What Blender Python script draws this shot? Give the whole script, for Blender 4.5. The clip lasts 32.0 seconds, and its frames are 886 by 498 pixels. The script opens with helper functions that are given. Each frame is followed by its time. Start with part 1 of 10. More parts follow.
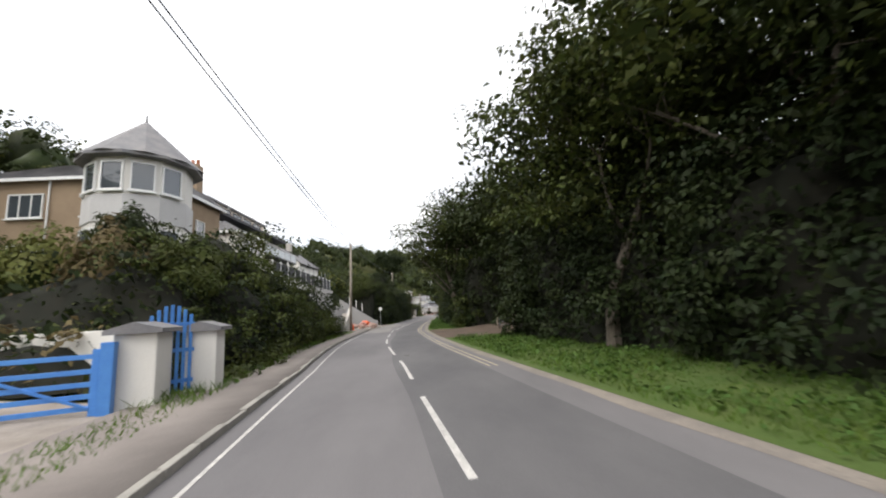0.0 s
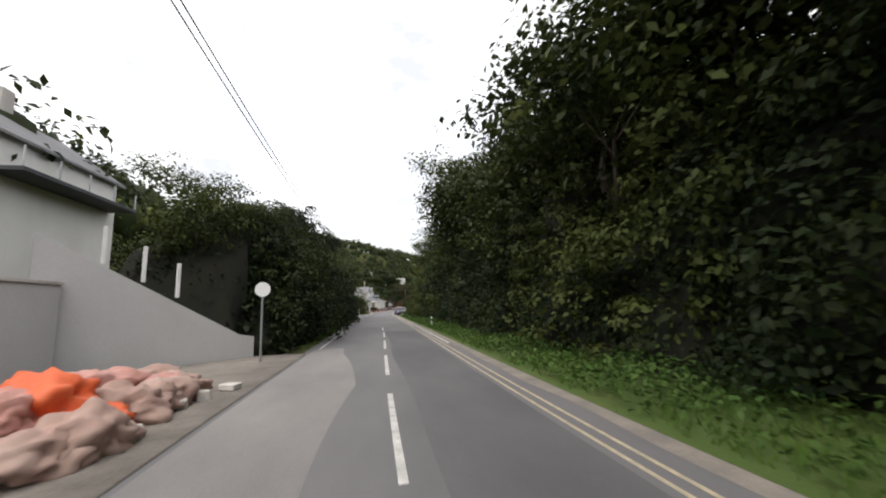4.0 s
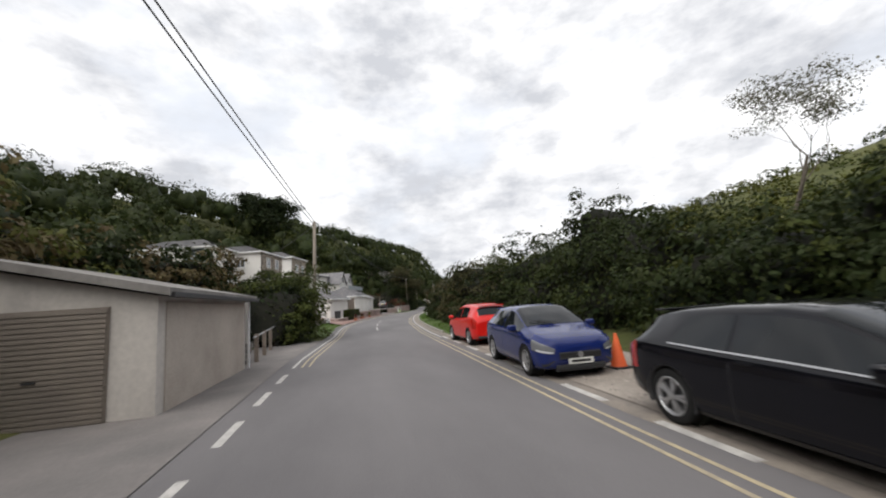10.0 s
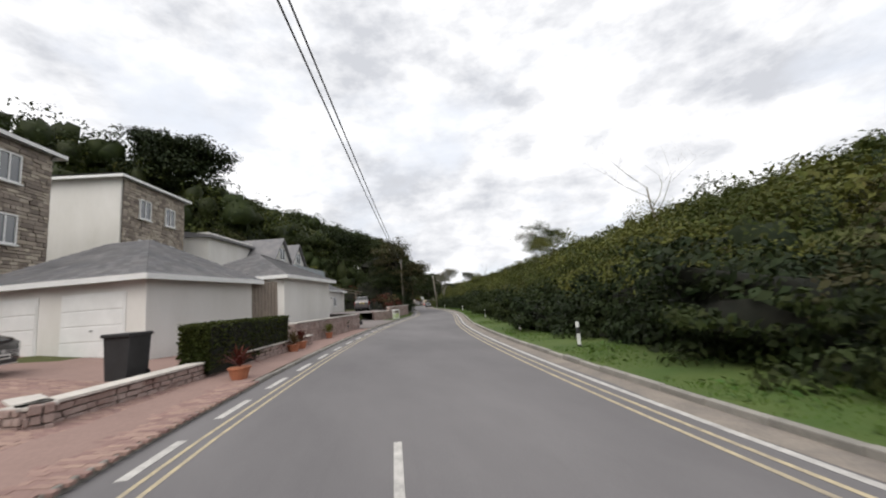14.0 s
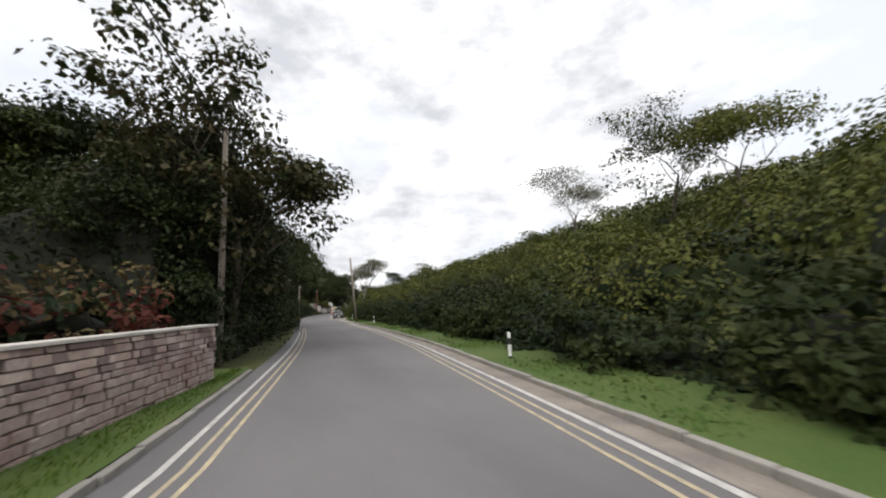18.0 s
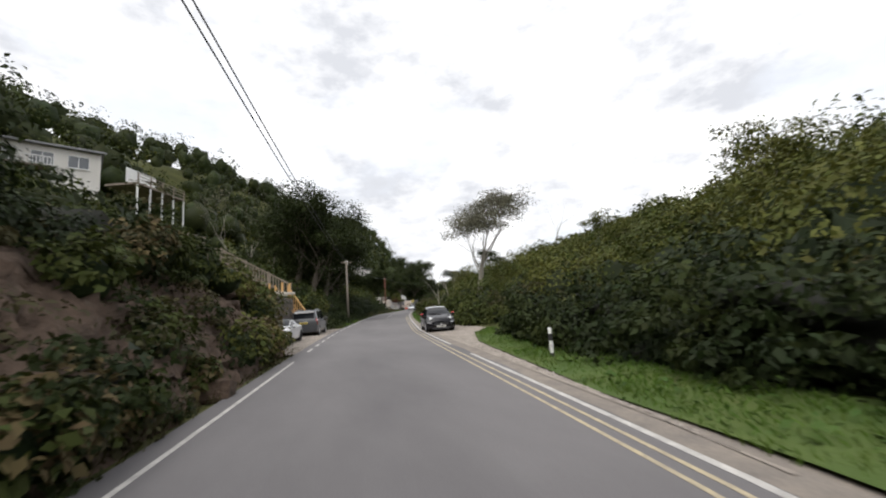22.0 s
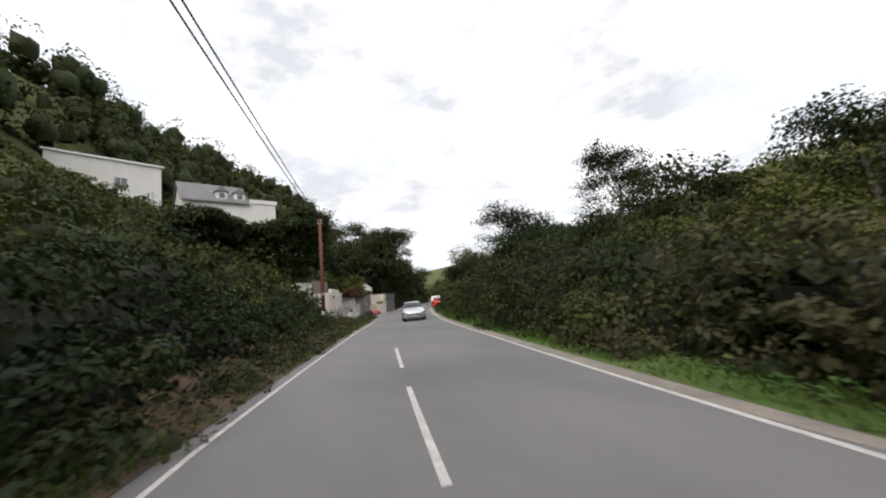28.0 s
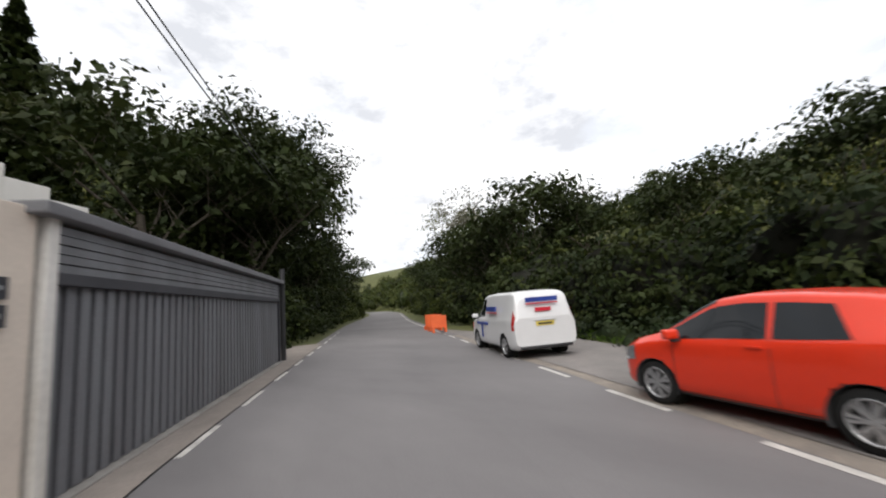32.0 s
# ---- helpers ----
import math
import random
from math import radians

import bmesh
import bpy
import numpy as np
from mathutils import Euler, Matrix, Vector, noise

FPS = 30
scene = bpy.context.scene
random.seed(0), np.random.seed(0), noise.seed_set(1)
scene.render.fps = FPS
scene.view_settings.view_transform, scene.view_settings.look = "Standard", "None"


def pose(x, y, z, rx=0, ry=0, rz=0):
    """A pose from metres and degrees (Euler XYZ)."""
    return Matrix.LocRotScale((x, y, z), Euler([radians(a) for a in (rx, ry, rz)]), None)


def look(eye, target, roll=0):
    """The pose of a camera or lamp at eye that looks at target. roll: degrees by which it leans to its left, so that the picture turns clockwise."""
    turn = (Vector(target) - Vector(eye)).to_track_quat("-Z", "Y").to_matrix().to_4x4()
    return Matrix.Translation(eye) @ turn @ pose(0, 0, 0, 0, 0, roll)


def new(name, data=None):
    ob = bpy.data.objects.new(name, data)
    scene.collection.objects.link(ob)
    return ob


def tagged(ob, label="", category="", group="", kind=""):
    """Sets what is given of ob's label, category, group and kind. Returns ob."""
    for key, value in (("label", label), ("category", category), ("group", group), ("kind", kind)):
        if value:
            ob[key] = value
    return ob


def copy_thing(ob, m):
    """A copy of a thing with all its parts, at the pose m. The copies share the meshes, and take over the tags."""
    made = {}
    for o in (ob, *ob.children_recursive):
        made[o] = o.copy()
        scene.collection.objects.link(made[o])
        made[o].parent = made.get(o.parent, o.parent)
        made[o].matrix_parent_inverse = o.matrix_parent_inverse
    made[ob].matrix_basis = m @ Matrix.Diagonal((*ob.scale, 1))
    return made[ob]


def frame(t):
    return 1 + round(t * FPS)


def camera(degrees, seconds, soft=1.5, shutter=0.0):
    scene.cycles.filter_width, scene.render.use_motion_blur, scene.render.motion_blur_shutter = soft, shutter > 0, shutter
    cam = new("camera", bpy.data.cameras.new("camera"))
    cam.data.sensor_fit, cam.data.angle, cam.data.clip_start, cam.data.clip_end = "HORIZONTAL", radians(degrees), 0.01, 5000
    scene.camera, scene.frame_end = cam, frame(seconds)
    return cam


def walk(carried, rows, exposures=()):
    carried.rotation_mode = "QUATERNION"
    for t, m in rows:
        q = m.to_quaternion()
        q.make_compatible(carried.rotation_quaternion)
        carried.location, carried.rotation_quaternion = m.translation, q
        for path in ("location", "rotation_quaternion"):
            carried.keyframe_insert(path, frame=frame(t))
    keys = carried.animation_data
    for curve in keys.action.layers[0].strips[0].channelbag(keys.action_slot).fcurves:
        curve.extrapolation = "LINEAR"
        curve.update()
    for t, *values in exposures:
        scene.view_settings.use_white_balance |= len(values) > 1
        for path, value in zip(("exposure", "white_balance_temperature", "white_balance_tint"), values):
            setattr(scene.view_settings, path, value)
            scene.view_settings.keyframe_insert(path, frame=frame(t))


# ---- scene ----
# ---- camera: seconds, x, y, yaw to the left, pitch up, roll; it rides 1.67 m over the road ----
EYE = 1.67
PATH = [
    (0, -7.76, 27.02, -2.85, 9.02, -3.29),
    (0.5, -8.68, 33.03, -3.35, 9.10, -2.88),
    (1, -9.53, 38.56, -4.22, 9.02, -2.58),
    (1.5, -10.25, 43.74, -5.53, 8.84, -2.82),
    (2, -10.75, 48.89, -6.86, 8.54, -3.15),
    (2.5, -11.15, 54.26, -8.31, 8.32, -3.27),
    (3, -11.33, 59.21, -9.73, 8.27, -3.46),
    (3.5, -11.33, 64.09, -10.98, 8.22, -2.61),
    (4, -11.28, 69.08, -12.38, 8.25, -1.76),
    (4.5, -11.12, 74.32, -13.53, 8.27, -1.57),
    (5, -10.86, 79.74, -14.10, 8.29, -2.09),
    (5.5, -10.57, 85.28, -14.31, 8.26, -3.00),
    (6, -10.40, 90.83, -14.89, 8.16, -3.42),
    (6.5, -10.28, 96.03, -15.50, 7.94, -4.02),
    (7, -10.09, 101.16, -15.87, 7.68, -4.36),
    (7.5, -9.79, 106.84, -15.99, 7.55, -5.01),
    (8, -9.46, 112.91, -15.94, 7.38, -5.47),
    (8.5, -9.08, 119.04, -15.81, 7.29, -5.87),
    (9, -8.79, 125.30, -15.64, 7.25, -6.10),
    (9.5, -8.62, 131.48, -15.46, 7.47, -5.34),
    (10, -8.40, 137.43, -15.31, 7.81, -4.05),
    (10.5, -8.17, 143.04, -15.28, 8.20, -2.75),
    (11, -7.95, 147.75, -15.56, 8.12, -3.26),
    (11.5, -7.35, 152.11, -15.59, 7.97, -3.58),
    (12, -6.90, 157.20, -15.97, 7.72, -4.08),
    (12.5, -6.50, 162.44, -16.49, 7.40, -4.27),
    (13, -6.04, 167.68, -16.93, 7.17, -4.55),
    (13.5, -5.49, 172.85, -17.61, 7.26, -4.49),
    (14, -4.78, 178.14, -18.94, 7.64, -4.11),
    (14.5, -3.81, 183.16, -21.45, 8.10, -4.01),
    (15, -2.91, 187.69, -23.97, 8.45, -3.43),
    (15.5, -1.79, 192.24, -26.57, 8.53, -2.75),
    (16, -0.37, 197.14, -28.78, 8.43, -2.58),
    (16.5, 1.45, 202.68, -30.28, 8.24, -2.86),
    (17, 3.97, 209.09, -30.87, 8.05, -2.85),
    (17.5, 5.93, 214.89, -31.20, 7.89, -2.84),
    (18, 7.80, 221.07, -31.65, 8.12, -2.86),
    (18.5, 9.34, 227.34, -31.69, 8.44, -2.65),
    (19, 11.31, 233.49, -30.63, 8.67, -1.86),
    (19.5, 12.85, 239.14, -29.35, 8.64, -0.87),
    (20, 14.44, 245.41, -27.99, 8.31, -1.54),
    (20.5, 16.20, 252.12, -26.35, 7.99, -2.84),
    (21, 17.37, 258.07, -24.82, 7.80, -3.44),
    (21.5, 18.80, 263.57, -23.06, 7.68, -4.16),
    (22, 19.94, 269.09, -21.80, 7.79, -4.13),
    (22.5, 20.89, 274.59, -21.17, 7.79, -4.27),
    (23, 21.87, 280.13, -21.05, 7.69, -4.42),
    (23.5, 22.90, 285.62, -21.49, 7.51, -4.62),
    (24, 24.07, 290.74, -22.13, 7.47, -4.41),
    (24.5, 25.09, 295.53, -23.03, 7.41, -4.94),
    (25, 26.22, 300.15, -23.66, 7.34, -5.38),
    (25.5, 27.26, 304.86, -24.34, 7.40, -5.47),
    (26, 28.77, 311.36, -25.06, 7.32, -4.48),
    (26.5, 30.66, 318.96, -25.88, 7.17, -4.03),
    (27, 32.78, 326.98, -26.89, 7.01, -4.61),
    (27.5, 35.00, 334.75, -28.15, 6.91, -5.71),
    (28, 37.07, 341.62, -29.69, 6.95, -5.66),
    (28.5, 39.20, 348.14, -31.17, 6.89, -5.69),
    (29, 41.64, 354.93, -32.40, 6.97, -5.35),
    (29.5, 43.84, 360.95, -33.55, 7.06, -4.83),
    (30, 46.25, 367.14, -34.86, 7.19, -4.56),
    (30.5, 49.14, 374.09, -36.66, 7.34, -4.33),
    (31, 52.24, 380.55, -38.40, 7.52, -4.50),
    (31.5, 55.53, 387.15, -40.10, 7.69, -4.38),
    (32, 58.99, 393.46, -41.37, 7.88, -4.54),
]


def ride(x, y, yaw, pitch, roll):
    a, b = radians(yaw), radians(pitch)
    way = Vector((-math.sin(a) * math.cos(b), math.cos(a) * math.cos(b), math.sin(b)))
    eye = Vector((x, y, EYE))
    return look(eye, eye + way * 2, roll)


cam = camera(98.1, 32.0, soft=2.0, shutter=0.15)
walk(cam, [(t, ride(*r)) for t, *r in PATH], exposures=[(0.0, 0.6), (3.0, 0.45), (6.0, 0.5), (8.0, 0.3), (10.0, 0.0), (15.0, 0.0), (18.0, 0.1), (20.0, 0.2), (25.0, 0.2), (32.0, 0.25)])

# ---- world and sun: bright broken overcast ----
world = bpy.data.worlds.new("world")
scene.world = world
world.use_nodes = True
wn, wl = world.node_tree.nodes, world.node_tree.links
wn.clear()
sky = wn.new("ShaderNodeTexSky")
sky.sky_type, sky.sun_disc = "NISHITA", False
sky.sun_elevation, sky.sun_rotation = radians(51), radians(228)
sky.air_density, sky.dust_density = 1.0, 2.0
tc = wn.new("ShaderNodeTexCoord")
mp = wn.new("ShaderNodeMapping")
mp.inputs["Scale"].default_value = (1.0, 1.0, 2.0)
mp.inputs["Rotation"].default_value = (0, 0, 0.7)
wl.new(tc.outputs["Generated"], mp.inputs["Vector"])
cl1 = wn.new("ShaderNodeTexNoise")
cl1.inputs["Scale"].default_value, cl1.inputs["Detail"].default_value, cl1.inputs["Roughness"].default_value = 2.3, 7, 0.55
wl.new(mp.outputs["Vector"], cl1.inputs["Vector"])
cover = wn.new("ShaderNodeValToRGB")
cover.color_ramp.elements[0].position, cover.color_ramp.elements[1].position = 0.33, 0.50
cover.color_ramp.elements[0].color, cover.color_ramp.elements[1].color = (0, 0, 0, 1), (1, 1, 1, 1)
wl.new(cl1.outputs["Fac"], cover.inputs["Fac"])
cl2 = wn.new("ShaderNodeTexNoise")
cl2.inputs["Scale"].default_value, cl2.inputs["Detail"].default_value, cl2.inputs["Roughness"].default_value = 5.2, 9, 0.58
wl.new(mp.outputs["Vector"], cl2.inputs["Vector"])
shade = wn.new("ShaderNodeValToRGB")
shade.color_ramp.elements[0].position, shade.color_ramp.elements[1].position = 0.36, 0.60
shade.color_ramp.elements[0].color, shade.color_ramp.elements[1].color = (0.64, 0.655, 0.69, 1), (1.12, 1.115, 1.11, 1)
wl.new(cl2.outputs["Fac"], shade.inputs["Fac"])
blue = wn.new("ShaderNodeMix")
blue.data_type = "RGBA"
blue.inputs[0].default_value = 0.8
wl.new(sky.outputs["Color"], blue.inputs[6])
blue.inputs[7].default_value = (8.7, 9.0, 9.6, 1)
dim = wn.new("ShaderNodeMix")
dim.data_type, dim.blend_type = "RGBA", "MULTIPLY"
dim.inputs[0].default_value = 1.0
wl.new(shade.outputs["Color"], dim.inputs[6])
dim.inputs[7].default_value = (9.0, 9.02, 9.15, 1)
mixc = wn.new("ShaderNodeMix")
mixc.data_type = "RGBA"
wl.new(cover.outputs["Color"], mixc.inputs[0])
wl.new(blue.outputs[2], mixc.inputs[6])
wl.new(dim.outputs[2], mixc.inputs[7])
bg = wn.new("ShaderNodeBackground")
bg.inputs["Strength"].default_value = 0.118
wl.new(mixc.outputs[2], bg.inputs["Color"])
wo = wn.new("ShaderNodeOutputWorld")
wl.new(bg.outputs["Background"], wo.inputs["Surface"])

sun_data = bpy.data.lights.new("sun", "SUN")
sun_data.energy, sun_data.angle, sun_data.color = 2.3, radians(60), (1.0, 0.96, 0.9)
sun = new("sun", sun_data)
sun.matrix_world = look((0, 0, 80), (48, 43, 0))

# ---- materials ----
MATS = {}


def mat(name, c1, c2=None, scale=2.0, rough=0.8, bump=0.0, fine=40.0, metal=0.0, c3=None, island=0.0, objvar=0.0, spec=0.4, stretch=None, coat=0.0, wear=0.25, detail=5.0):
    """A surface of two or three colours: broad patches, fine grain, a bump, and a spread by piece."""
    if name in MATS:
        return MATS[name]
    m = bpy.data.materials.new(name)
    m.use_nodes = True
    n, l = m.node_tree.nodes, m.node_tree.links
    b = n["Principled BSDF"]
    b.inputs["Roughness"].default_value, b.inputs["Metallic"].default_value = rough, metal
    b.inputs["Specular IOR Level"].default_value = spec
    b.inputs["Coat Weight"].default_value = coat
    b.inputs["Coat Roughness"].default_value = 0.05
    t = n.new("ShaderNodeNewGeometry")
    vec = t.outputs["Position"]
    if stretch:
        sm = n.new("ShaderNodeMapping")
        sm.inputs["Scale"].default_value = stretch
        l.new(vec, sm.inputs["Vector"])
        vec = sm.outputs["Vector"]
    n1 = n.new("ShaderNodeTexNoise")
    n1.inputs["Scale"].default_value, n1.inputs["Detail"].default_value, n1.inputs["Roughness"].default_value = scale, detail, 0.6
    l.new(vec, n1.inputs["Vector"])
    r = n.new("ShaderNodeValToRGB")
    e = r.color_ramp.elements
    c2 = c2 or tuple(v * 0.8 for v in c1)
    e[0].position, e[0].color, e[1].position, e[1].color = 0.32, (*c1, 1), 0.68, (*c2, 1)
    if c3:
        x = r.color_ramp.elements.new(0.82)
        x.color = (*c3, 1)
    l.new(n1.outputs["Fac"], r.inputs["Fac"])
    n2 = n.new("ShaderNodeTexNoise")
    n2.inputs["Scale"].default_value, n2.inputs["Detail"].default_value = fine, 3
    l.new(t.outputs["Position"], n2.inputs["Vector"])
    mr = n.new("ShaderNodeMapRange")
    mr.inputs[3].default_value, mr.inputs[4].default_value = 1 - wear, 1 + wear
    l.new(n2.outputs["Fac"], mr.inputs[0])
    hv = n.new("ShaderNodeHueSaturation")
    l.new(r.outputs["Color"], hv.inputs["Color"])
    val = mr.outputs[0]
    if island or objvar:
        rnd = t.outputs["Random Per Island"] if island else n.new("ShaderNodeObjectInfo").outputs["Random"]
        sp = island or objvar
        m2 = n.new("ShaderNodeMapRange")
        m2.inputs[3].default_value, m2.inputs[4].default_value = 1 - sp, 1 + sp
        l.new(rnd, m2.inputs[0])
        mm = n.new("ShaderNodeMath")
        mm.operation = "MULTIPLY"
        l.new(val, mm.inputs[0])
        l.new(m2.outputs[0], mm.inputs[1])
        val = mm.outputs[0]
        if island:
            m3 = n.new("ShaderNodeMapRange")
            m3.inputs[3].default_value, m3.inputs[4].default_value = 0.485, 0.512
            l.new(rnd, m3.inputs[0])
            l.new(m3.outputs[0], hv.inputs["Hue"])
    l.new(val, hv.inputs["Value"])
    l.new(hv.outputs["Color"], b.inputs["Base Color"])
    if bump:
        bp = n.new("ShaderNodeBump")
        bp.inputs["Strength"].default_value, bp.inputs["Distance"].default_value = min(1.0, bump * 4), bump * 0.1
        l.new(n2.outputs["Fac"], bp.inputs["Height"])
        l.new(bp.outputs["Normal"], b.inputs["Normal"])
    MATS[name] = m
    return m


def leafy(name, c1, c2, c3, scale=0.45, glow=0.22):
    """Leaves: colour by patch and by leaf, with some light coming through."""
    m = mat(name, c1, c2, scale=scale, rough=0.6, fine=1.1, c3=c3, island=0.16, spec=0.14, wear=0.3, detail=3.0)
    n, l = m.node_tree.nodes, m.node_tree.links
    b, out = n["Principled BSDF"], n["Material Output"]
    tr = n.new("ShaderNodeBsdfTranslucent")
    l.new(b.inputs["Base Color"].links[0].from_socket, tr.inputs["Color"])
    ms = n.new("ShaderNodeMixShader")
    ms.inputs[0].default_value = glow
    l.new(b.outputs[0], ms.inputs[1])
    l.new(tr.outputs[0], ms.inputs[2])
    l.new(ms.outputs[0], out.inputs["Surface"])
    return m


def glass(name, tint, rough=0.03):
    m = bpy.data.materials.new(name)
    m.use_nodes = True
    b = m.node_tree.nodes["Principled BSDF"]
    b.inputs["Base Color"].default_value = (*tint, 1)
    b.inputs["Roughness"].default_value = rough
    b.inputs["Specular IOR Level"].default_value = 0.9
    b.inputs["Coat Weight"].default_value = 0.6
    b.inputs["Coat Roughness"].default_value = 0.02
    return m


ASPHALT = mat("asphalt", (0.118, 0.112, 0.115), (0.168, 0.159, 0.161), scale=0.35, rough=0.9, bump=0.05, fine=55, wear=0.22, stretch=(1, 0.35, 1))
WORN_ASPHALT = mat("worn_asphalt", (0.12, 0.114, 0.117), (0.17, 0.161, 0.163), scale=0.35, rough=0.9, bump=0.05, fine=55, wear=0.22, stretch=(1, 0.35, 1))
ASPHALT_OLD = mat("patched_asphalt", (0.15, 0.14, 0.135), (0.22, 0.2, 0.19), scale=0.6, rough=0.95, bump=0.06, fine=30)
PAVE = mat("pavement_asphalt", (0.19, 0.165, 0.15), (0.25, 0.22, 0.2), scale=0.7, rough=0.92, bump=0.04, fine=45)
WHITE_LINE = mat("white_road_paint", (0.56, 0.54, 0.51), (0.34, 0.325, 0.31), scale=4.0, rough=0.8, fine=30, wear=0.4)
YELLOW_LINE = mat("yellow_road_paint", (0.50, 0.42, 0.27), (0.30, 0.26, 0.2), scale=4.0, rough=0.8, fine=30, wear=0.4)
DUST = mat("road_edge_dust", (0.26, 0.225, 0.19), (0.17, 0.15, 0.135), scale=1.6, rough=0.96, bump=0.06, fine=22, wear=0.3)
KERB = mat("kerb_concrete", (0.3, 0.28, 0.25), (0.22, 0.21, 0.19), scale=2.0, rough=0.92, bump=0.06, fine=30, objvar=0.15)
SOIL = mat("bare_earth", (0.115, 0.08, 0.058), (0.06, 0.043, 0.032), scale=0.8, rough=0.97, bump=0.12, fine=14)
GRAVEL = mat("pale_gravel", (0.33, 0.29, 0.25), (0.22, 0.19, 0.165), scale=1.1, rough=0.95, bump=0.12, fine=22)
TURF = mat("turf_ground", (0.05, 0.09, 0.015), (0.08, 0.11, 0.024), scale=0.6, rough=0.95, bump=0.15, fine=18, c3=(0.13, 0.1, 0.055))
GRASS = leafy("grass_blades", (0.072, 0.138, 0.02), (0.098, 0.152, 0.028), (0.18, 0.15, 0.065), scale=0.5, glow=0.25)
WEED = leafy("weed_leaves", (0.05, 0.095, 0.022), (0.075, 0.125, 0.03), (0.12, 0.15, 0.045), scale=0.7, glow=0.2)
HILL = mat("hillside_scrub", (0.05, 0.06, 0.014), (0.09, 0.092, 0.026), scale=0.16, rough=0.98, bump=0.5, fine=2.2, c3=(0.15, 0.125, 0.05), wear=0.5)
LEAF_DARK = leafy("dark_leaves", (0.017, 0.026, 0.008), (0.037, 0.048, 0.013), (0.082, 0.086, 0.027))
# leaf green darkened in its colour to stand in for shaded foliage
LEAF_SHADE = leafy("shade_leaves", (0.010, 0.018, 0.006), (0.024, 0.034, 0.010), (0.055, 0.06, 0.02), glow=0.1)
LEAF_MID = leafy("green_leaves", (0.035, 0.048, 0.011), (0.070, 0.082, 0.020), (0.135, 0.125, 0.04))
LEAF_OLIVE = leafy("olive_leaves", (0.070, 0.083, 0.018), (0.124, 0.125, 0.031), (0.205, 0.17, 0.058))
LEAF_BROWN = leafy("autumn_leaves", (0.10, 0.075, 0.035), (0.14, 0.11, 0.05), (0.17, 0.085, 0.035))
LEAF_RUSSET = leafy("russet_leaves", (0.045, 0.045, 0.02), (0.08, 0.068, 0.03), (0.14, 0.095, 0.045))
LEAF_RED = leafy("red_creeper_leaves", (0.10, 0.027, 0.02), (0.078, 0.03, 0.02), (0.05, 0.05, 0.018))
LEAF_GREY = leafy("thin_grey_leaves", (0.13, 0.13, 0.09), (0.16, 0.15, 0.11), (0.2, 0.17, 0.12))
# near-black that paints shade inside foliage and wheel openings
CORE = mat("shade_black", (0.007, 0.009, 0.005), (0.014, 0.013, 0.008), scale=1.2, rough=1.0, bump=0.2, fine=5)
BARK = mat("bark", (0.075, 0.06, 0.045), (0.14, 0.12, 0.1), scale=3.0, rough=0.95, bump=0.15, fine=18, stretch=(4, 4, 1))
PALE_BARK = mat("pale_bark", (0.3, 0.28, 0.24), (0.2, 0.18, 0.15), scale=3.0, rough=0.95, bump=0.1, fine=18, stretch=(4, 4, 1))

# ---- geometry helpers ----


def from_np(name, verts, faces, material, smooth=False):
    me = bpy.data.meshes.new(name)
    verts, faces = np.asarray(verts, np.float32), np.asarray(faces, np.int32)
    k = faces.shape[1]
    me.vertices.add(len(verts))
    me.vertices.foreach_set("co", verts.ravel())
    me.loops.add(faces.size)
    me.loops.foreach_set("vertex_index", faces.ravel())
    me.polygons.add(len(faces))
    me.polygons.foreach_set("loop_start", np.arange(0, faces.size, k, dtype=np.int32))
    if smooth:
        me.polygons.foreach_set("use_smooth", np.ones(len(faces), bool))
    me.update(calc_edges=True)
    me.materials.append(material)
    return me


def bm_mesh(name, bm, material, smooth=False):
    me = bpy.data.meshes.new(name)
    bmesh.ops.recalc_face_normals(bm, faces=bm.faces)
    bm.to_mesh(me)
    bm.free()
    if smooth:
        for p in me.polygons:
            p.use_smooth = True
    for m in material if isinstance(material, (list, tuple)) else [material]:
        me.materials.append(m)
    return me


def thing(name, label, category, m=None, group="", kind=""):
    ob = tagged(new(name), label, category, group, kind)
    if m is not None:
        ob.matrix_basis = m
    return ob


def part(name, bm, material, parent, label="", m=None, smooth=False):
    me = bm if isinstance(bm, bpy.types.Mesh) else bm_mesh(name, bm, material, smooth)
    ob = new(name, me)
    ob.parent = parent
    if m is not None:
        ob.matrix_basis = m
    if label:
        tagged(ob, label)
    return ob


def solid(name, bm, material, label, category, m=None, group="", kind="", smooth=False):
    me = bm if isinstance(bm, bpy.types.Mesh) else bm_mesh(name, bm, material, smooth)
    ob = tagged(new(name, me), label, category, group, kind)
    if m is not None:
        ob.matrix_basis = m
    return ob


def box(x0, x1, y0, y1, z0, z1, bevel=0.0, bm=None):
    bm = bm or bmesh.new()
    r = bmesh.ops.create_cube(bm, size=1.0, matrix=Matrix.Translation(((x0 + x1) / 2, (y0 + y1) / 2, (z0 + z1) / 2)) @ Matrix.Diagonal((x1 - x0, y1 - y0, z1 - z0, 1)))
    if bevel:
        es = list({e for v in r["verts"] for e in v.link_edges})
        bmesh.ops.bevel(bm, geom=es, offset=bevel, segments=2, affect="EDGES", profile=0.6)
    return bm


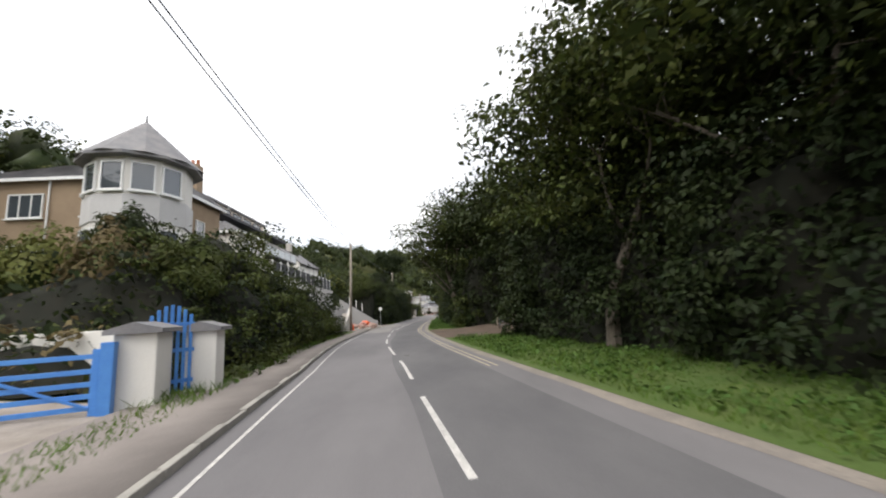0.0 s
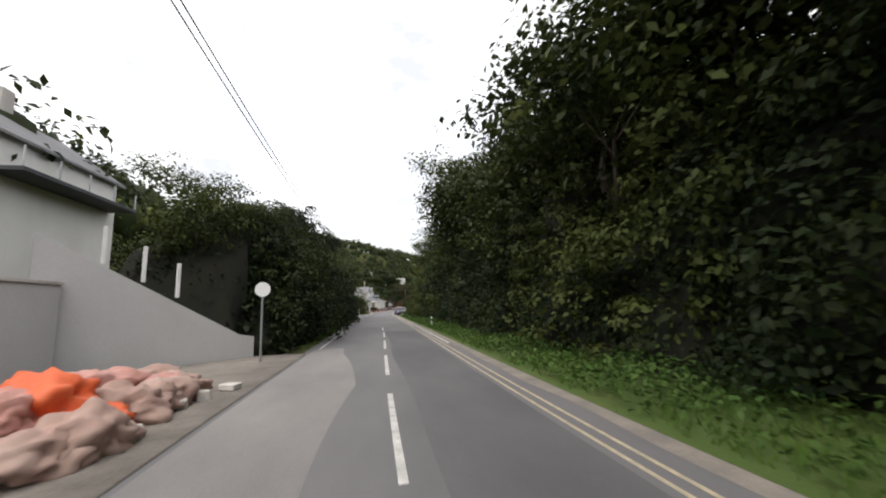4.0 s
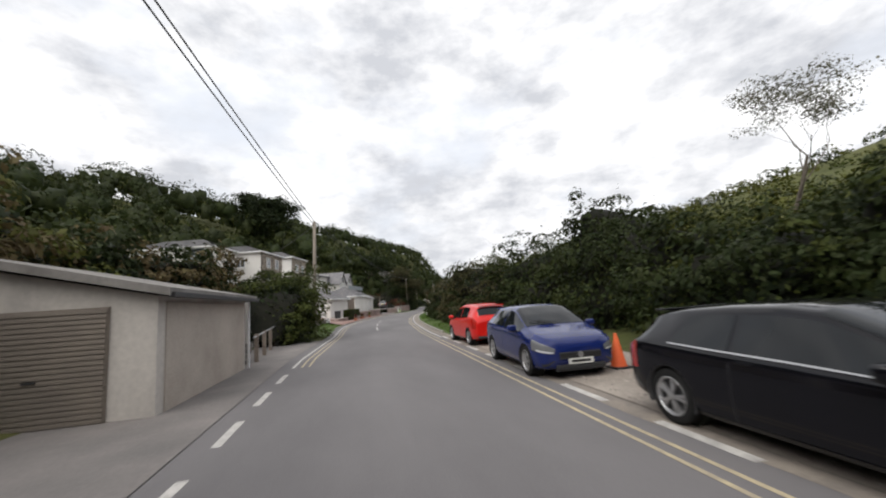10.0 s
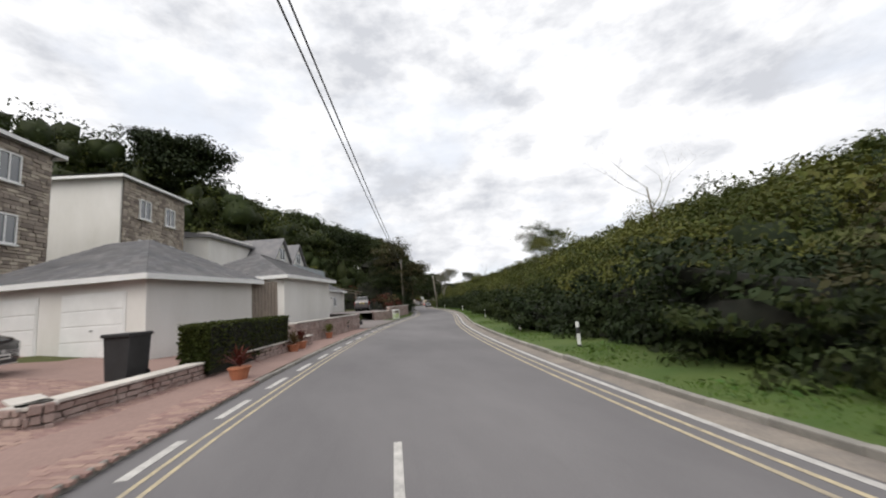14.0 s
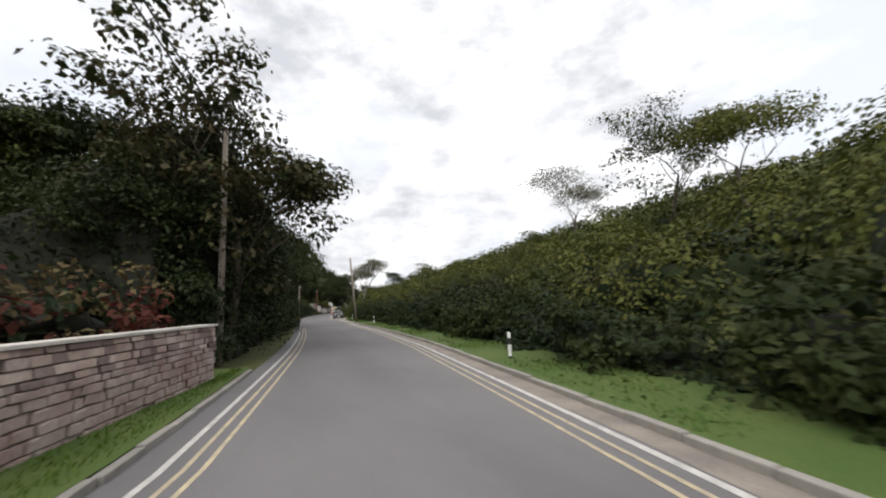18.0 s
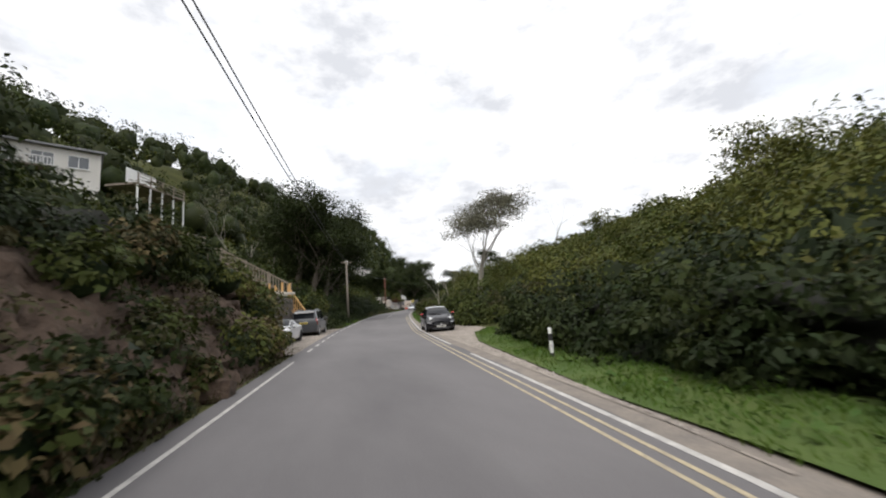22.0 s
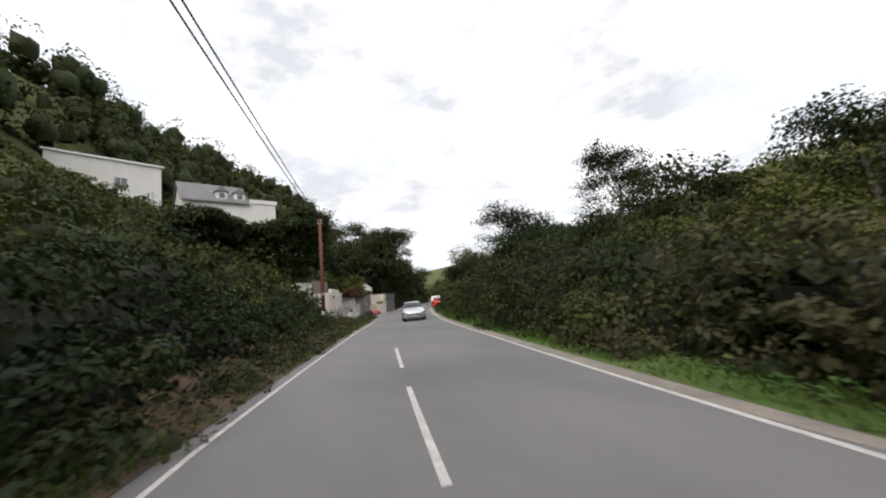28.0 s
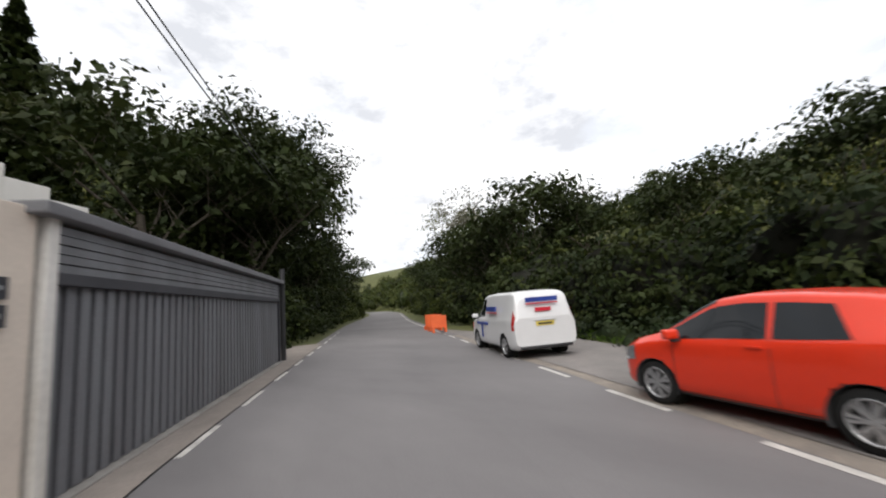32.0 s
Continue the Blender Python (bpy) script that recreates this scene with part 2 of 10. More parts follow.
def tube(pts, radii, seg=8, bm=None):
    """A tapered round bar through the points."""
    bm = bm or bmesh.new()
    rings = []
    pts = [Vector(p) for p in pts]
    for i, p in enumerate(pts):
        d = (pts[min(i + 1, len(pts) - 1)] - pts[max(i - 1, 0)]).normalized()
        a = d.orthogonal().normalized()
        if abs(d.z) > 0.9:
            a = Vector((1, 0, 0)) - d * d.x
            a.normalize()
        b = d.cross(a)
        r = radii[i] if isinstance(radii, (list, tuple)) else radii
        rings.append([bm.verts.new(p + (a * math.cos(2 * math.pi * k / seg) + b * math.sin(2 * math.pi * k / seg)) * r) for k in range(seg)])
    for u, v in zip(rings, rings[1:]):
        for k in range(seg):
            bm.faces.new((u[k], u[(k + 1) % seg], v[(k + 1) % seg], v[k]))
    bm.faces.new(rings[0][::-1])
    bm.faces.new(rings[-1])
    return bm


def prism(outline, y0, y1, bm=None, axis="y"):
    """An outline of (across, up) drawn out along an axis."""
    bm = bm or bmesh.new()
    put = (lambda a, b, c: (a, c, b)) if axis == "y" else (lambda a, b, c: (c, a, b))
    r0 = [bm.verts.new(put(a, b, y0)) for a, b in outline]
    r1 = [bm.verts.new(put(a, b, y1)) for a, b in outline]
    n = len(outline)
    for k in range(n):
        bm.faces.new((r0[k], r0[(k + 1) % n], r1[(k + 1) % n], r1[k]))
    bm.faces.new(r0[::-1])
    bm.faces.new(r1)
    return bm


# ---- plan: the road's line by y, with distances to the right of it ----
LINE_Y = [-60, 0, 27, 49, 69, 91, 113, 137, 157, 178, 197, 209, 221, 245, 269, 291, 311, 342, 367, 393, 430, 470, 520, 600]
LINE_X = [9, -3.6, -7.8, -10.75, -11.3, -10.4, -9.46, -8.4, -6.95, -4.8, -0.4, 3.75, 7.75, 14.5, 19.9, 24.1, 28.7, 37.1, 46.3, 58.9, 80.5, 107, 135, 150]
GRID = np.arange(-60, 600.5, 1.0)


def _smooth():
    x = np.interp(GRID, LINE_Y, LINE_X)
    for _ in range(3):
        x = np.convolve(np.pad(x, 6, mode="reflect", reflect_type="odd"), np.ones(13) / 13, "valid")
    return x


LINE = _smooth()
SLOPE = np.gradient(LINE, GRID)


def along(y, lat, z=0.0):
    """Places at distance lat to the right of the line, at station y."""
    y, lat, z = np.broadcast_arrays(np.asarray(y, float), lat, z)
    x, g = np.interp(y, GRID, LINE), np.interp(y, GRID, SLOPE)
    k = 1 / np.sqrt(1 + g * g)
    return np.stack([x + lat * k, y - lat * g * k, z], -1)


def spot(y, lat, z=0.0, turn=0.0):
    """A pose beside the road, facing along it."""
    p = along(y, lat, z)
    return pose(*p.tolist(), 0, 0, -math.degrees(math.atan(float(np.interp(y, GRID, SLOPE)))) + turn)


LEFT = ([-60, 30, 40, 50, 62, 95, 118, 130, 142, 152, 162, 173, 184, 207, 216, 226, 238, 250, 263, 286, 297, 306, 347, 360, 372, 386, 398, 600],
        [-1.95, -1.95, -1.9, -2.2, -2.3, -2.27, -2.45, -2.25, -2.05, -2.5, -2.45, -3.1, -3.3, -3.0, -2.6, -1.8, -1.85, -2.15, -2.5, -2.7, -2.8, -2.65, -2.5, -1.9, -1.6, -2.1, -2.7, -2.7])
RIGHT = ([-60, 30, 40, 50, 62, 95, 125, 150, 160, 180, 205, 223, 236, 248, 260, 272, 293, 302, 343, 356, 382, 395, 600],
         [3.9, 3.9, 3.7, 3.4, 2.9, 3.25, 3.3, 3.25, 3.15, 3.4, 3.0, 3.3, 3.5, 3.2, 2.8, 3.15, 2.85, 3.15, 3.9, 4.05, 3.8, 3.6, 3.6])


def left(y):
    return np.interp(y, *LEFT)


def right(y):
    return np.interp(y, *RIGHT)


def strip(name, y0, y1, lat0, lat1, z, material, label="", category="", kind="structure", step=1.0, thick=0.0, cols=2):
    """A band along the road between two distances (numbers or functions)."""
    ys = np.linspace(y0, y1, max(2, int((y1 - y0) / step) + 1))
    f0 = lat0(ys) if callable(lat0) else np.full(len(ys), float(lat0))
    f1 = lat1(ys) if callable(lat1) else np.full(len(ys), float(lat1))
    rows = [along(ys, f0 + (f1 - f0) * k / (cols - 1), z(ys, f0 + (f1 - f0) * k / (cols - 1)) if callable(z) else z) for k in range(cols)]
    V = np.stack(rows, 1).reshape(-1, 3)
    n = len(ys)
    i = (np.arange(n - 1)[:, None] * cols + np.arange(cols - 1)).ravel()
    F = np.stack([i, i + 1, i + cols + 1, i + cols], 1)
    if thick:
        B = V - [0, 0, thick]
        m = len(V)
        e0 = np.arange(n - 1) * cols
        e1 = e0 + cols - 1
        F = np.concatenate([F, np.stack([e0, e0 + cols, e0 + cols + m, e0 + m], 1), np.stack([e1 + cols, e1, e1 + m, e1 + cols + m], 1),
                            [[0, m, m + 1, 1]] if cols == 2 else np.zeros((0, 4), int), [[m - 2, m - 1, 2 * m - 1, 2 * m - 2]] if cols == 2 else np.zeros((0, 4), int)])
        V = np.concatenate([V, B])
    me = from_np(name, V, F, material)
    return tagged(new(name, me), label, category, "", kind)

# ---- land ----
rng = np.random.default_rng(7)


def wob(x, y, s, seed=0.0):
    """A smooth wave from -1 to 1."""
    return (np.sin(x / s + seed) * np.cos(y / s * 1.13 + seed * 1.7) + np.sin((x + y) / s * 0.57 + seed * 2.3) * 0.6 + np.sin((x - 1.7 * y) / s * 0.31 + seed)) / 2.6


YARD = ([-60, 20, 36, 45, 60, 84, 95, 165, 172, 180, 200, 212, 230, 240, 262, 275, 300, 330, 366, 377, 408, 418, 600],
        [0.2, 0.3, 0.6, 1.6, 2.2, 2.2, 1.5, 0.8, 0.4, 0.7, 1.0, 1.0, 1.2, 1.8, 2.6, 3.2, 3.0, 2.2, 1.4, 2.6, 2.6, 1.0, 1.0])


def ground_z(y, lat):
    """Height of the land: level at the road, a wooded hill to the left of it, scrub and a hill to the right."""
    y, lat = np.broadcast_arrays(np.asarray(y, float), np.asarray(lat, float))
    yard = np.interp(y, *YARD)
    d = -lat
    near = np.clip((d - np.interp(y, [58, 61, 84, 87, 282, 285, 303, 306, 372, 378, 410, 416], [5, 8.7, 8.7, 5, 5, 7.2, 7.0, 5, 5, 6.8, 6.8, 5])) / 7.0, 0, 1)
    lz = yard * near * near * (3 - 2 * near)
    d0 = np.interp(y, [-60, 60, 90, 130, 160, 235, 248, 380, 410, 600], [18, 18, 14, 14, 25, 24, 8, 8, 11, 12])
    k = np.interp(y, [-60, 100, 160, 230, 250, 272, 290, 326, 345, 390, 600], [0.5, 0.55, 0.5, 0.52, 0.54, 0.56, 0.5, 0.5, 0.54, 0.54, 0.75])
    far = np.clip(d - d0, 0, 300)
    rise = 55 * np.tanh(k * far / 55) + 2.2 * wob(y, lat, 21, 1.0) * np.clip(far / 30, 0, 1)
    back = np.clip((d - 38) / 30, 0, 1)
    lz = lz + np.maximum(rise, 0) + (9 + 9 * np.clip((y - 345) / 40, 0, 1)) * back * back * (3 - 2 * back) * np.clip((y - 285) / 40, 0, 1)
    r = np.clip((lat - np.interp(y, [340, 352, 460, 480], [7.0, 11.5, 11.5, 8.0])) / 60.0, 0, 1.2)
    rt = np.interp(y, [-60, 100, 140, 165, 200, 260, 300, 340, 400, 480, 600], [3, 4, 8, 14, 20, 20, 20, 20, 20, 24, 24])
    rz = rt * r ** 0.86 * (1 + 0.12 * wob(y, lat, 23, 2.0)) + np.clip((lat - 70) / 300, 0, 1) * 25
    z = np.where(lat < 0, lz, rz)
    return z


def build_ground():
    ys = np.concatenate([[-900, -500, -250, -150, -100], np.arange(-60, 600, 5.0), [620, 680, 780, 950, 1300, 2200]])
    ls = np.concatenate([[-2200, -900, -450, -280, -200, -160, -130], np.arange(-110, -20, 6.0), np.arange(-20, -4.2, 1.6), [-4.2, -3.4, -1.5, 1.5, 4.4, 5.2, 6.2, 7.4, 9, 11, 13.5, 16.5, 20, 24, 29, 35, 42, 50, 59, 70, 85, 105, 140, 200, 300, 500, 1000, 2200]])
    Y, L = np.meshgrid(ys, ls, indexing="ij")
    yc = np.clip(Y, -60, 600)
    P = along(yc, L, 0.0)
    P[..., 1] += Y - yc
    P[..., 2] = ground_z(yc, L) - 0.03 - 0.05 * (np.abs(L) < 4.3)
    n, m = Y.shape
    i = (np.arange(n - 1)[:, None] * m + np.arange(m - 1)).ravel()
    F = np.stack([i, i + 1, i + m + 1, i + m], 1)
    me = from_np("ground", P.reshape(-1, 3), F, HILL, smooth=True)
    return tagged(new("ground", me), "rough green hillsides and verges of a narrow valley", "ground", "", "structure")


build_ground()
strip("road", -60, 600, lambda y: left(y) - 0.45, lambda y: right(y) + 0.45, 0.0, ASPHALT, "worn grey two-lane asphalt road", "road", cols=7)


for lat, w in ((-1.35, 0.55), (0.15, 0.5), (1.55, 0.55)):
    strip("wheel_track", -60, 600, lat - w / 2, lat + w / 2, 0.002, WORN_ASPHALT, "slightly paler worn wheel track on asphalt", "road")


DARK_PATCH = mat("newer_dark_asphalt", (0.085, 0.082, 0.086), (0.12, 0.115, 0.117), scale=0.5, rough=0.92, bump=0.05, fine=55, wear=0.25, stretch=(1, 0.4, 1))
PALE_DUST = mat("dusty_asphalt", (0.24, 0.222, 0.21), (0.17, 0.16, 0.155), scale=0.5, rough=0.95, bump=0.05, fine=40, wear=0.25, stretch=(1, 0.4, 1))
IRON = mat("cast_iron_cover", (0.06, 0.055, 0.052), (0.09, 0.08, 0.075), scale=6, rough=0.7, metal=0.4, bump=0.2, fine=50)
strip("road_repair", 20, 96, lambda y: 0.62 + 0.05 * np.sin(y / 1.7), lambda y: right(y) - 0.62, 0.0026, DARK_PATCH, "darker resurfaced lane of the road", "road", step=0.5)
strip("road_dust", 62, 86, lambda y: left(y) - 0.2, lambda y: -0.45 + 0.3 * np.sin(y / 3.1) - np.clip((y - 78) / 6, 0, 1), 0.0032, PALE_DUST, "pale builder's dust spread over the road", "road", step=0.5)
ob = tagged(new("water_cover", bm_mesh("water_cover", tube([(0, 0, -0.02), (0, 0, 0.008)], 0.1, 16), IRON)), "small iron water cover in the road", "manhole cover", "", "structure")
ob.matrix_basis = spot(42.4, 1.2)


def line(name, y0, y1, edge, off, w, material, label):
    return strip(name, y0, y1, lambda y: edge(y) + off - w / 2, lambda y: edge(y) + off + w / 2, 0.004, material, label, "road marking")


def dashes(name, ys, edge, off, w, length, material, label, group):
    for y in ys:
        ob = line(name, y, y + length, edge, off, w, material, label)
        tagged(ob, group=group)


strip("road_edge", 20, 410, lambda y: right(y) + 0.09 + 0.07 * np.sin(y / 0.9) * np.sin(y / 2.3), lambda y: right(y) + 0.62 + 0.1 * np.sin(y / 1.3), lambda y, l: ground_z(y, l) + 0.003, DUST, "dusty grit along the road edge", "road", step=0.4)
# edge lines: plain white, with twin yellow lines inside them on the middle stretch
for y0, y1 in ((-60, 66), (86, 128), (150, 177.8), (213, 283), (303, 373), (600, 600)):
    if y1 > y0:
        line("edge_line", y0, y1, left, 0, 0.06 if y0 < 0 else 0.09, WHITE_LINE, "thin worn white edge line on asphalt")
for y0, y1 in ((86, 128), (156, 281), (284, 390), (411, 600)):
    line("edge_line", y0, y1, right, 0, 0.1, WHITE_LINE, "thin worn white edge line on asphalt")
for o in (-0.25, -0.47):
    line("yellow_line", 38, 326, right, o, 0.062, YELLOW_LINE, "faded double yellow line at the road edge")
for o in (0.25, 0.46):
    line("yellow_line", 150, 262, left, o, 0.062, YELLOW_LINE, "faded double yellow line at the road edge")
zero = lambda y: np.zeros_like(np.asarray(y, float))
middle = lambda y: np.interp(y, [28, 40, 50, 62, 70, 94, 100, 160, 170, 182, 320, 350], [0.95, 0.9, 0.35, 0.1, 0.15, 0.5, 0.5, 0.3, 0.0, -0.33, 0.35, 0.42])
for ys in ([25, 31, 37, 43, 49, 55, 61, 67, 73, 79, 85, 91, 97], [165.5, 172, 179.1], [322, 328, 334, 339.2, 345, 351]):
    dashes("centre_dash", ys, middle, 0.0, 0.1, 3.9, WHITE_LINE, "white dashed centre line on asphalt", "centre line dashes")
dashes("bay_dash", list(np.arange(130, 149, 2.2)), left, 0.0, 0.13, 1.2, WHITE_LINE, "short white dash across a driveway mouth", "driveway dashes")
dashes("bay_dash", list(np.arange(131, 156, 2.4)), right, 0.15, 0.14, 1.3, WHITE_LINE, "short white dash beside a lay-by", "lay-by dashes")
dashes("bay_dash", list(np.arange(178.4, 213, 2.2)), left, 0.0, 0.14, 1.2, WHITE_LINE, "short white dash across a driveway mouth", "driveway dashes")
dashes("bay_dash", list(np.arange(286, 303, 2.2)), left, 0.0, 0.13, 1.2, WHITE_LINE, "short white dash beside a parking bay", "parking dashes")
dashes("bay_dash", list(np.arange(373, 420, 2.3)), left, 0.0, 0.1, 1.2, WHITE_LINE, "short white dash beside a parking bay", "parking dashes")
dashes("bay_dash", list(np.arange(390.5, 412, 2.3)), right, 0.0, 0.11, 1.2, WHITE_LINE, "short white dash beside a lay-by", "lay-by dashes")

# ---- foliage ----


def leaf_quads(P, size, seed=0, up=0.75, out=None):
    """Folded pointed leaves at the places P, lying open to the sky and away from their clump."""
    g = np.random.default_rng(seed)
    n = len(P)
    nn = g.normal(size=(n, 3)) * 0.42 + [0, 0, up]
    if out is not None:
        nn += out * 0.85
    nn /= np.linalg.norm(nn, axis=1, keepdims=True) + 1e-9
    d = g.normal(size=(n, 3)) - [0, 0, 0.5]
    if out is not None:
        d += out * 0.5
    d -= nn * (d * nn).sum(1, keepdims=True) * 0.9
    d /= np.linalg.norm(d, axis=1, keepdims=True) + 1e-9
    e = np.cross(d, nn)
    e /= np.linalg.norm(e, axis=1, keepdims=True) + 1e-9
    up_ = np.cross(e, d)
    s = size * (0.55 + 0.9 * g.random((n, 1)))
    wide = 0.25 + 0.14 * g.random((n, 1))
    a, c = P - d * s * 0.5, P + d * s * 0.6 - [0, 0, 0.08] * s
    b, f = P + e * s * wide + up_ * s * 0.1, P - e * s * wide + up_ * s * 0.1
    V = np.stack([a, b, c, f], 1).reshape(-1, 3)
    return V, np.arange(4 * n).reshape(-1, 4)


def lumpy(theta, y, s=1.0, seed=0.0):
    """Bulges of bushes side by side and in tiers."""
    return 0.5 * np.sin(y / (0.62 * s) + 1.7 * np.sin(theta * 2 + seed) + seed) + 0.4 * np.sin(y / (0.34 * s) + theta * 4 + seed * 3) + 0.5 * np.sin(y / (1.5 * s) - theta * 2 + seed * 5) + 0.35 * np.sin(theta * 6 + y / (0.9 * s) + seed)


def hedge(name, y0, y1, base, depth, height, material, label, category="hedge", side=-1, dens=55, leaf=0.2, lean=0.25, seed=0, zbase=None, ragged=0.75, group="", second=None, mix=0.0):
    """A bank of leaves along the road: its face rises from base (distance to the line) to height and goes back by
    depth.
    height and base may be functions of y. Parts: a near-black heart painted as shade, and the leaves."""
    ob = thing(name, label, category, group=group)
    hf = height if callable(height) else (lambda y: np.full_like(np.asarray(y, float), height))
    bf = base if callable(base) else (lambda y: np.full_like(np.asarray(y, float), base))
    zf = zbase if callable(zbase) else (lambda y, l: ground_z(y, l) if zbase is None else np.full_like(np.asarray(y, float), zbase))

    def face(y, u, shrink):
        # u 0..1: up the front, then back over the top
        h = hf(y) * (1 + 0.17 * np.sin(y / 2.3 + seed) + 0.13 * np.sin(y / 0.93 + 2 * seed) + 0.1 * np.sin(y / 5.1 + 4 * seed) + 0.07 * np.sin(y / 0.41 + 3 * seed))
        w = np.clip(u / 0.62, 0, 1)
        v = np.clip((u - 0.62) / 0.38, 0, 1)
        ang = u * 3.0
        bulge = ragged * lumpy(ang, y, 1.25, seed)
        off = lean * h * w ** 1.6 + depth * v * 0.9 - ragged * 0.55 * np.sin(y / 1.15 + 1.3 * np.sin(y / 3.7 + seed) + 2 * seed) * np.clip(0.25 + w, 0, 1) - bulge * (0.35 + 0.65 * w) + shrink
        zz = h * (w ** 0.85) * (1 - 0.12 * v * v) + bulge * 0.55 * (w > 0.6) - shrink * 0.8 * w
        lat = bf(y) + side * off
        return along(y, lat, 0.0), zz, lat

    n = max(2, int((y1 - y0) / 0.6))
    ys, us = np.linspace(y0, y1, n + 1), np.linspace(0, 1, 14)
    Y, U = np.meshgrid(ys, us, indexing="ij")
    endfall = np.clip(np.minimum(Y - y0, y1 - Y) / 2.2, 0.02, 1) ** 0.5
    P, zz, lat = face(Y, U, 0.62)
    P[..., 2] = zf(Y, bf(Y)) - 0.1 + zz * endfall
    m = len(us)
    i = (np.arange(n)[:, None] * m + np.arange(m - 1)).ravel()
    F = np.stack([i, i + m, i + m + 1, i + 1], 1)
    # black shell in place of the shade deep between the leaves
    part("heart", from_np("heart", P.reshape(-1, 3), F, CORE), CORE, ob, "near-black shell painted as shade inside the leaves")
    g = np.random.default_rng(seed + 100)
    leaf = leaf * 1.2
    hm = float(np.mean(hf(ys)))
    area = (y1 - y0) * (hm * 1.15 + depth * 0.8)
    N = int(area * dens * 1.15)
    # rounded sprays of leaves stand out of the face, with dark gaps between them
    K = max(6, int(area * (1.5 if hm < 3.5 else 1.15)))
    cy, cu = g.uniform(y0, y1, K), g.random(K) ** 0.95
    cr = g.uniform(0.2, 0.62, K) * (0.8 + 0.3 * min(2.4, hm / 3))
    cs = g.exponential(0.16, K) - 0.1 - cr * 0.25
    who = g.integers(0, K, N)
    loose = g.random(N) < 0.3
    y = np.where(loose, g.uniform(y0, y1, N), cy[who])
    u = np.where(loose, g.random(N) ** 0.92, cu[who])
    P, zz, lat = face(y, u, np.where(loose, g.exponential(0.22, N) + 0.1, cs[who]))
    ef = np.clip(np.minimum(y - y0, y1 - y) / 2.0, 0.04, 1) ** 0.5
    P[:, 2] = zf(y, bf(y)) + zz * ef
    # the way out of the face: towards the road low down, upwards on top
    slope = np.interp(y, GRID, SLOPE)
    k = -side / np.sqrt(1 + slope * slope)
    rise = np.clip((u - 0.3) / 0.5, 0.1, 1)
    way = np.stack([k * (1 - 0.8 * rise), -k * slope * (1 - 0.8 * rise), 0.35 + rise], 1)
    o = g.normal(size=(N, 3)) + way * 0.75
    o /= np.linalg.norm(o, axis=1, keepdims=True)
    P += o * np.where(loose, 0.0, cr[who] * (0.72 + 0.36 * g.random(N)))[:, None] * [1.2, 1.2, 0.62]
    P[:, 2] = np.maximum(P[:, 2], zf(y, bf(y)) + 0.02)
    tuft = g.random(N) < 0.035
    P[tuft, 2] += np.minimum(g.exponential(0.22, tuft.sum()), 0.5) * (u[tuft] > 0.5)
    # an under-layer of leaves over the heart, its shade put into their dark colour
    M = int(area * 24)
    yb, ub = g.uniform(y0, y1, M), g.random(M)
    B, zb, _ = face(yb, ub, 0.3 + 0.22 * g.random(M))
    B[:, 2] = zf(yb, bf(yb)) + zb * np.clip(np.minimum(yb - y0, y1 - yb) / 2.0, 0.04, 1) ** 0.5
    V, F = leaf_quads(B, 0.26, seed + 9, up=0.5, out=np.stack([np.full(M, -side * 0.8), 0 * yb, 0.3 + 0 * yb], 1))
    part("under_leaves", from_np("under_leaves", V, F, LEAF_SHADE), None, ob)
    if second is not None and mix > 0:
        kind = g.random(K) < np.clip(mix * (0.15 + 1.9 * (wob(cy, cu * 6, 3.4, seed) > 0.0)), 0, 0.95)
        pick = np.where(loose, g.random(N) < mix, kind[who])
        V, F = leaf_quads(P[pick], leaf, seed + 3, up=0.4, out=o[pick])
        part("foliage", from_np("foliage", V, F, second), second, ob)
        P, o = P[~pick], o[~pick]
    V, F = leaf_quads(P, leaf, seed, up=0.4, out=o)
    part("foliage", from_np("foliage", V, F, material), material, ob)
    return ob


def branchy(seed, height, spread, levels=3, trunk=0.22, lean=0.0, first=0.35, fan=5):
    """Trunk and limbs as one bmesh, and the tips of the twigs."""
    g = random.Random(seed)
    bm = bmesh.new()
    tips = []

    def grow(p, d, length, r, lev):
        pts, rad = [p], [r]
        steps = 3
        for k in range(steps):
            d = (d + Vector((g.gauss(0, 0.13), g.gauss(0, 0.13), g.gauss(0.03, 0.06)))).normalized()
            p = p + d * length / steps
            pts.append(p)
            rad.append(r * (1 - 0.18 * (k + 1)))
        tube(pts if lev < 2 else pts[::3], rad if lev < 2 else rad[::3], 7 if lev == 0 else 5 if lev == 1 else 3, bm)
        if lev >= levels:
            tips.append(pts[-1])
            tips.append(pts[-2])
            return
        if lev == levels - 1:
            tips.append(pts[-1])
        num = fan + (1 if lev == 0 else 0)
        for k in range(num):
            a = 2 * math.pi * (k + g.random() * 0.7) / num
            q = pts[2].lerp(pts[3], g.random()) if k < num - 1 else pts[3]
            if lev == 0:
                q = pts[1].lerp(pts[3], (k + 1) / num)
            s = Vector((math.cos(a), math.sin(a), g.uniform(0.25, 0.9))) * spread + d * 0.6
            grow(q, s.normalized(), length * g.uniform(0.55, 0.75), rad[-1] * 0.62, lev + 1)

    grow(Vector((0, 0, -0.15)), Vector((lean, 0, 1)).normalized(), height * first, trunk, 0)
    top = max(t.z for t in tips)
    for v in bm.verts:
        v.co *= height / top
    return bm, [t * (height / top) for t in tips]


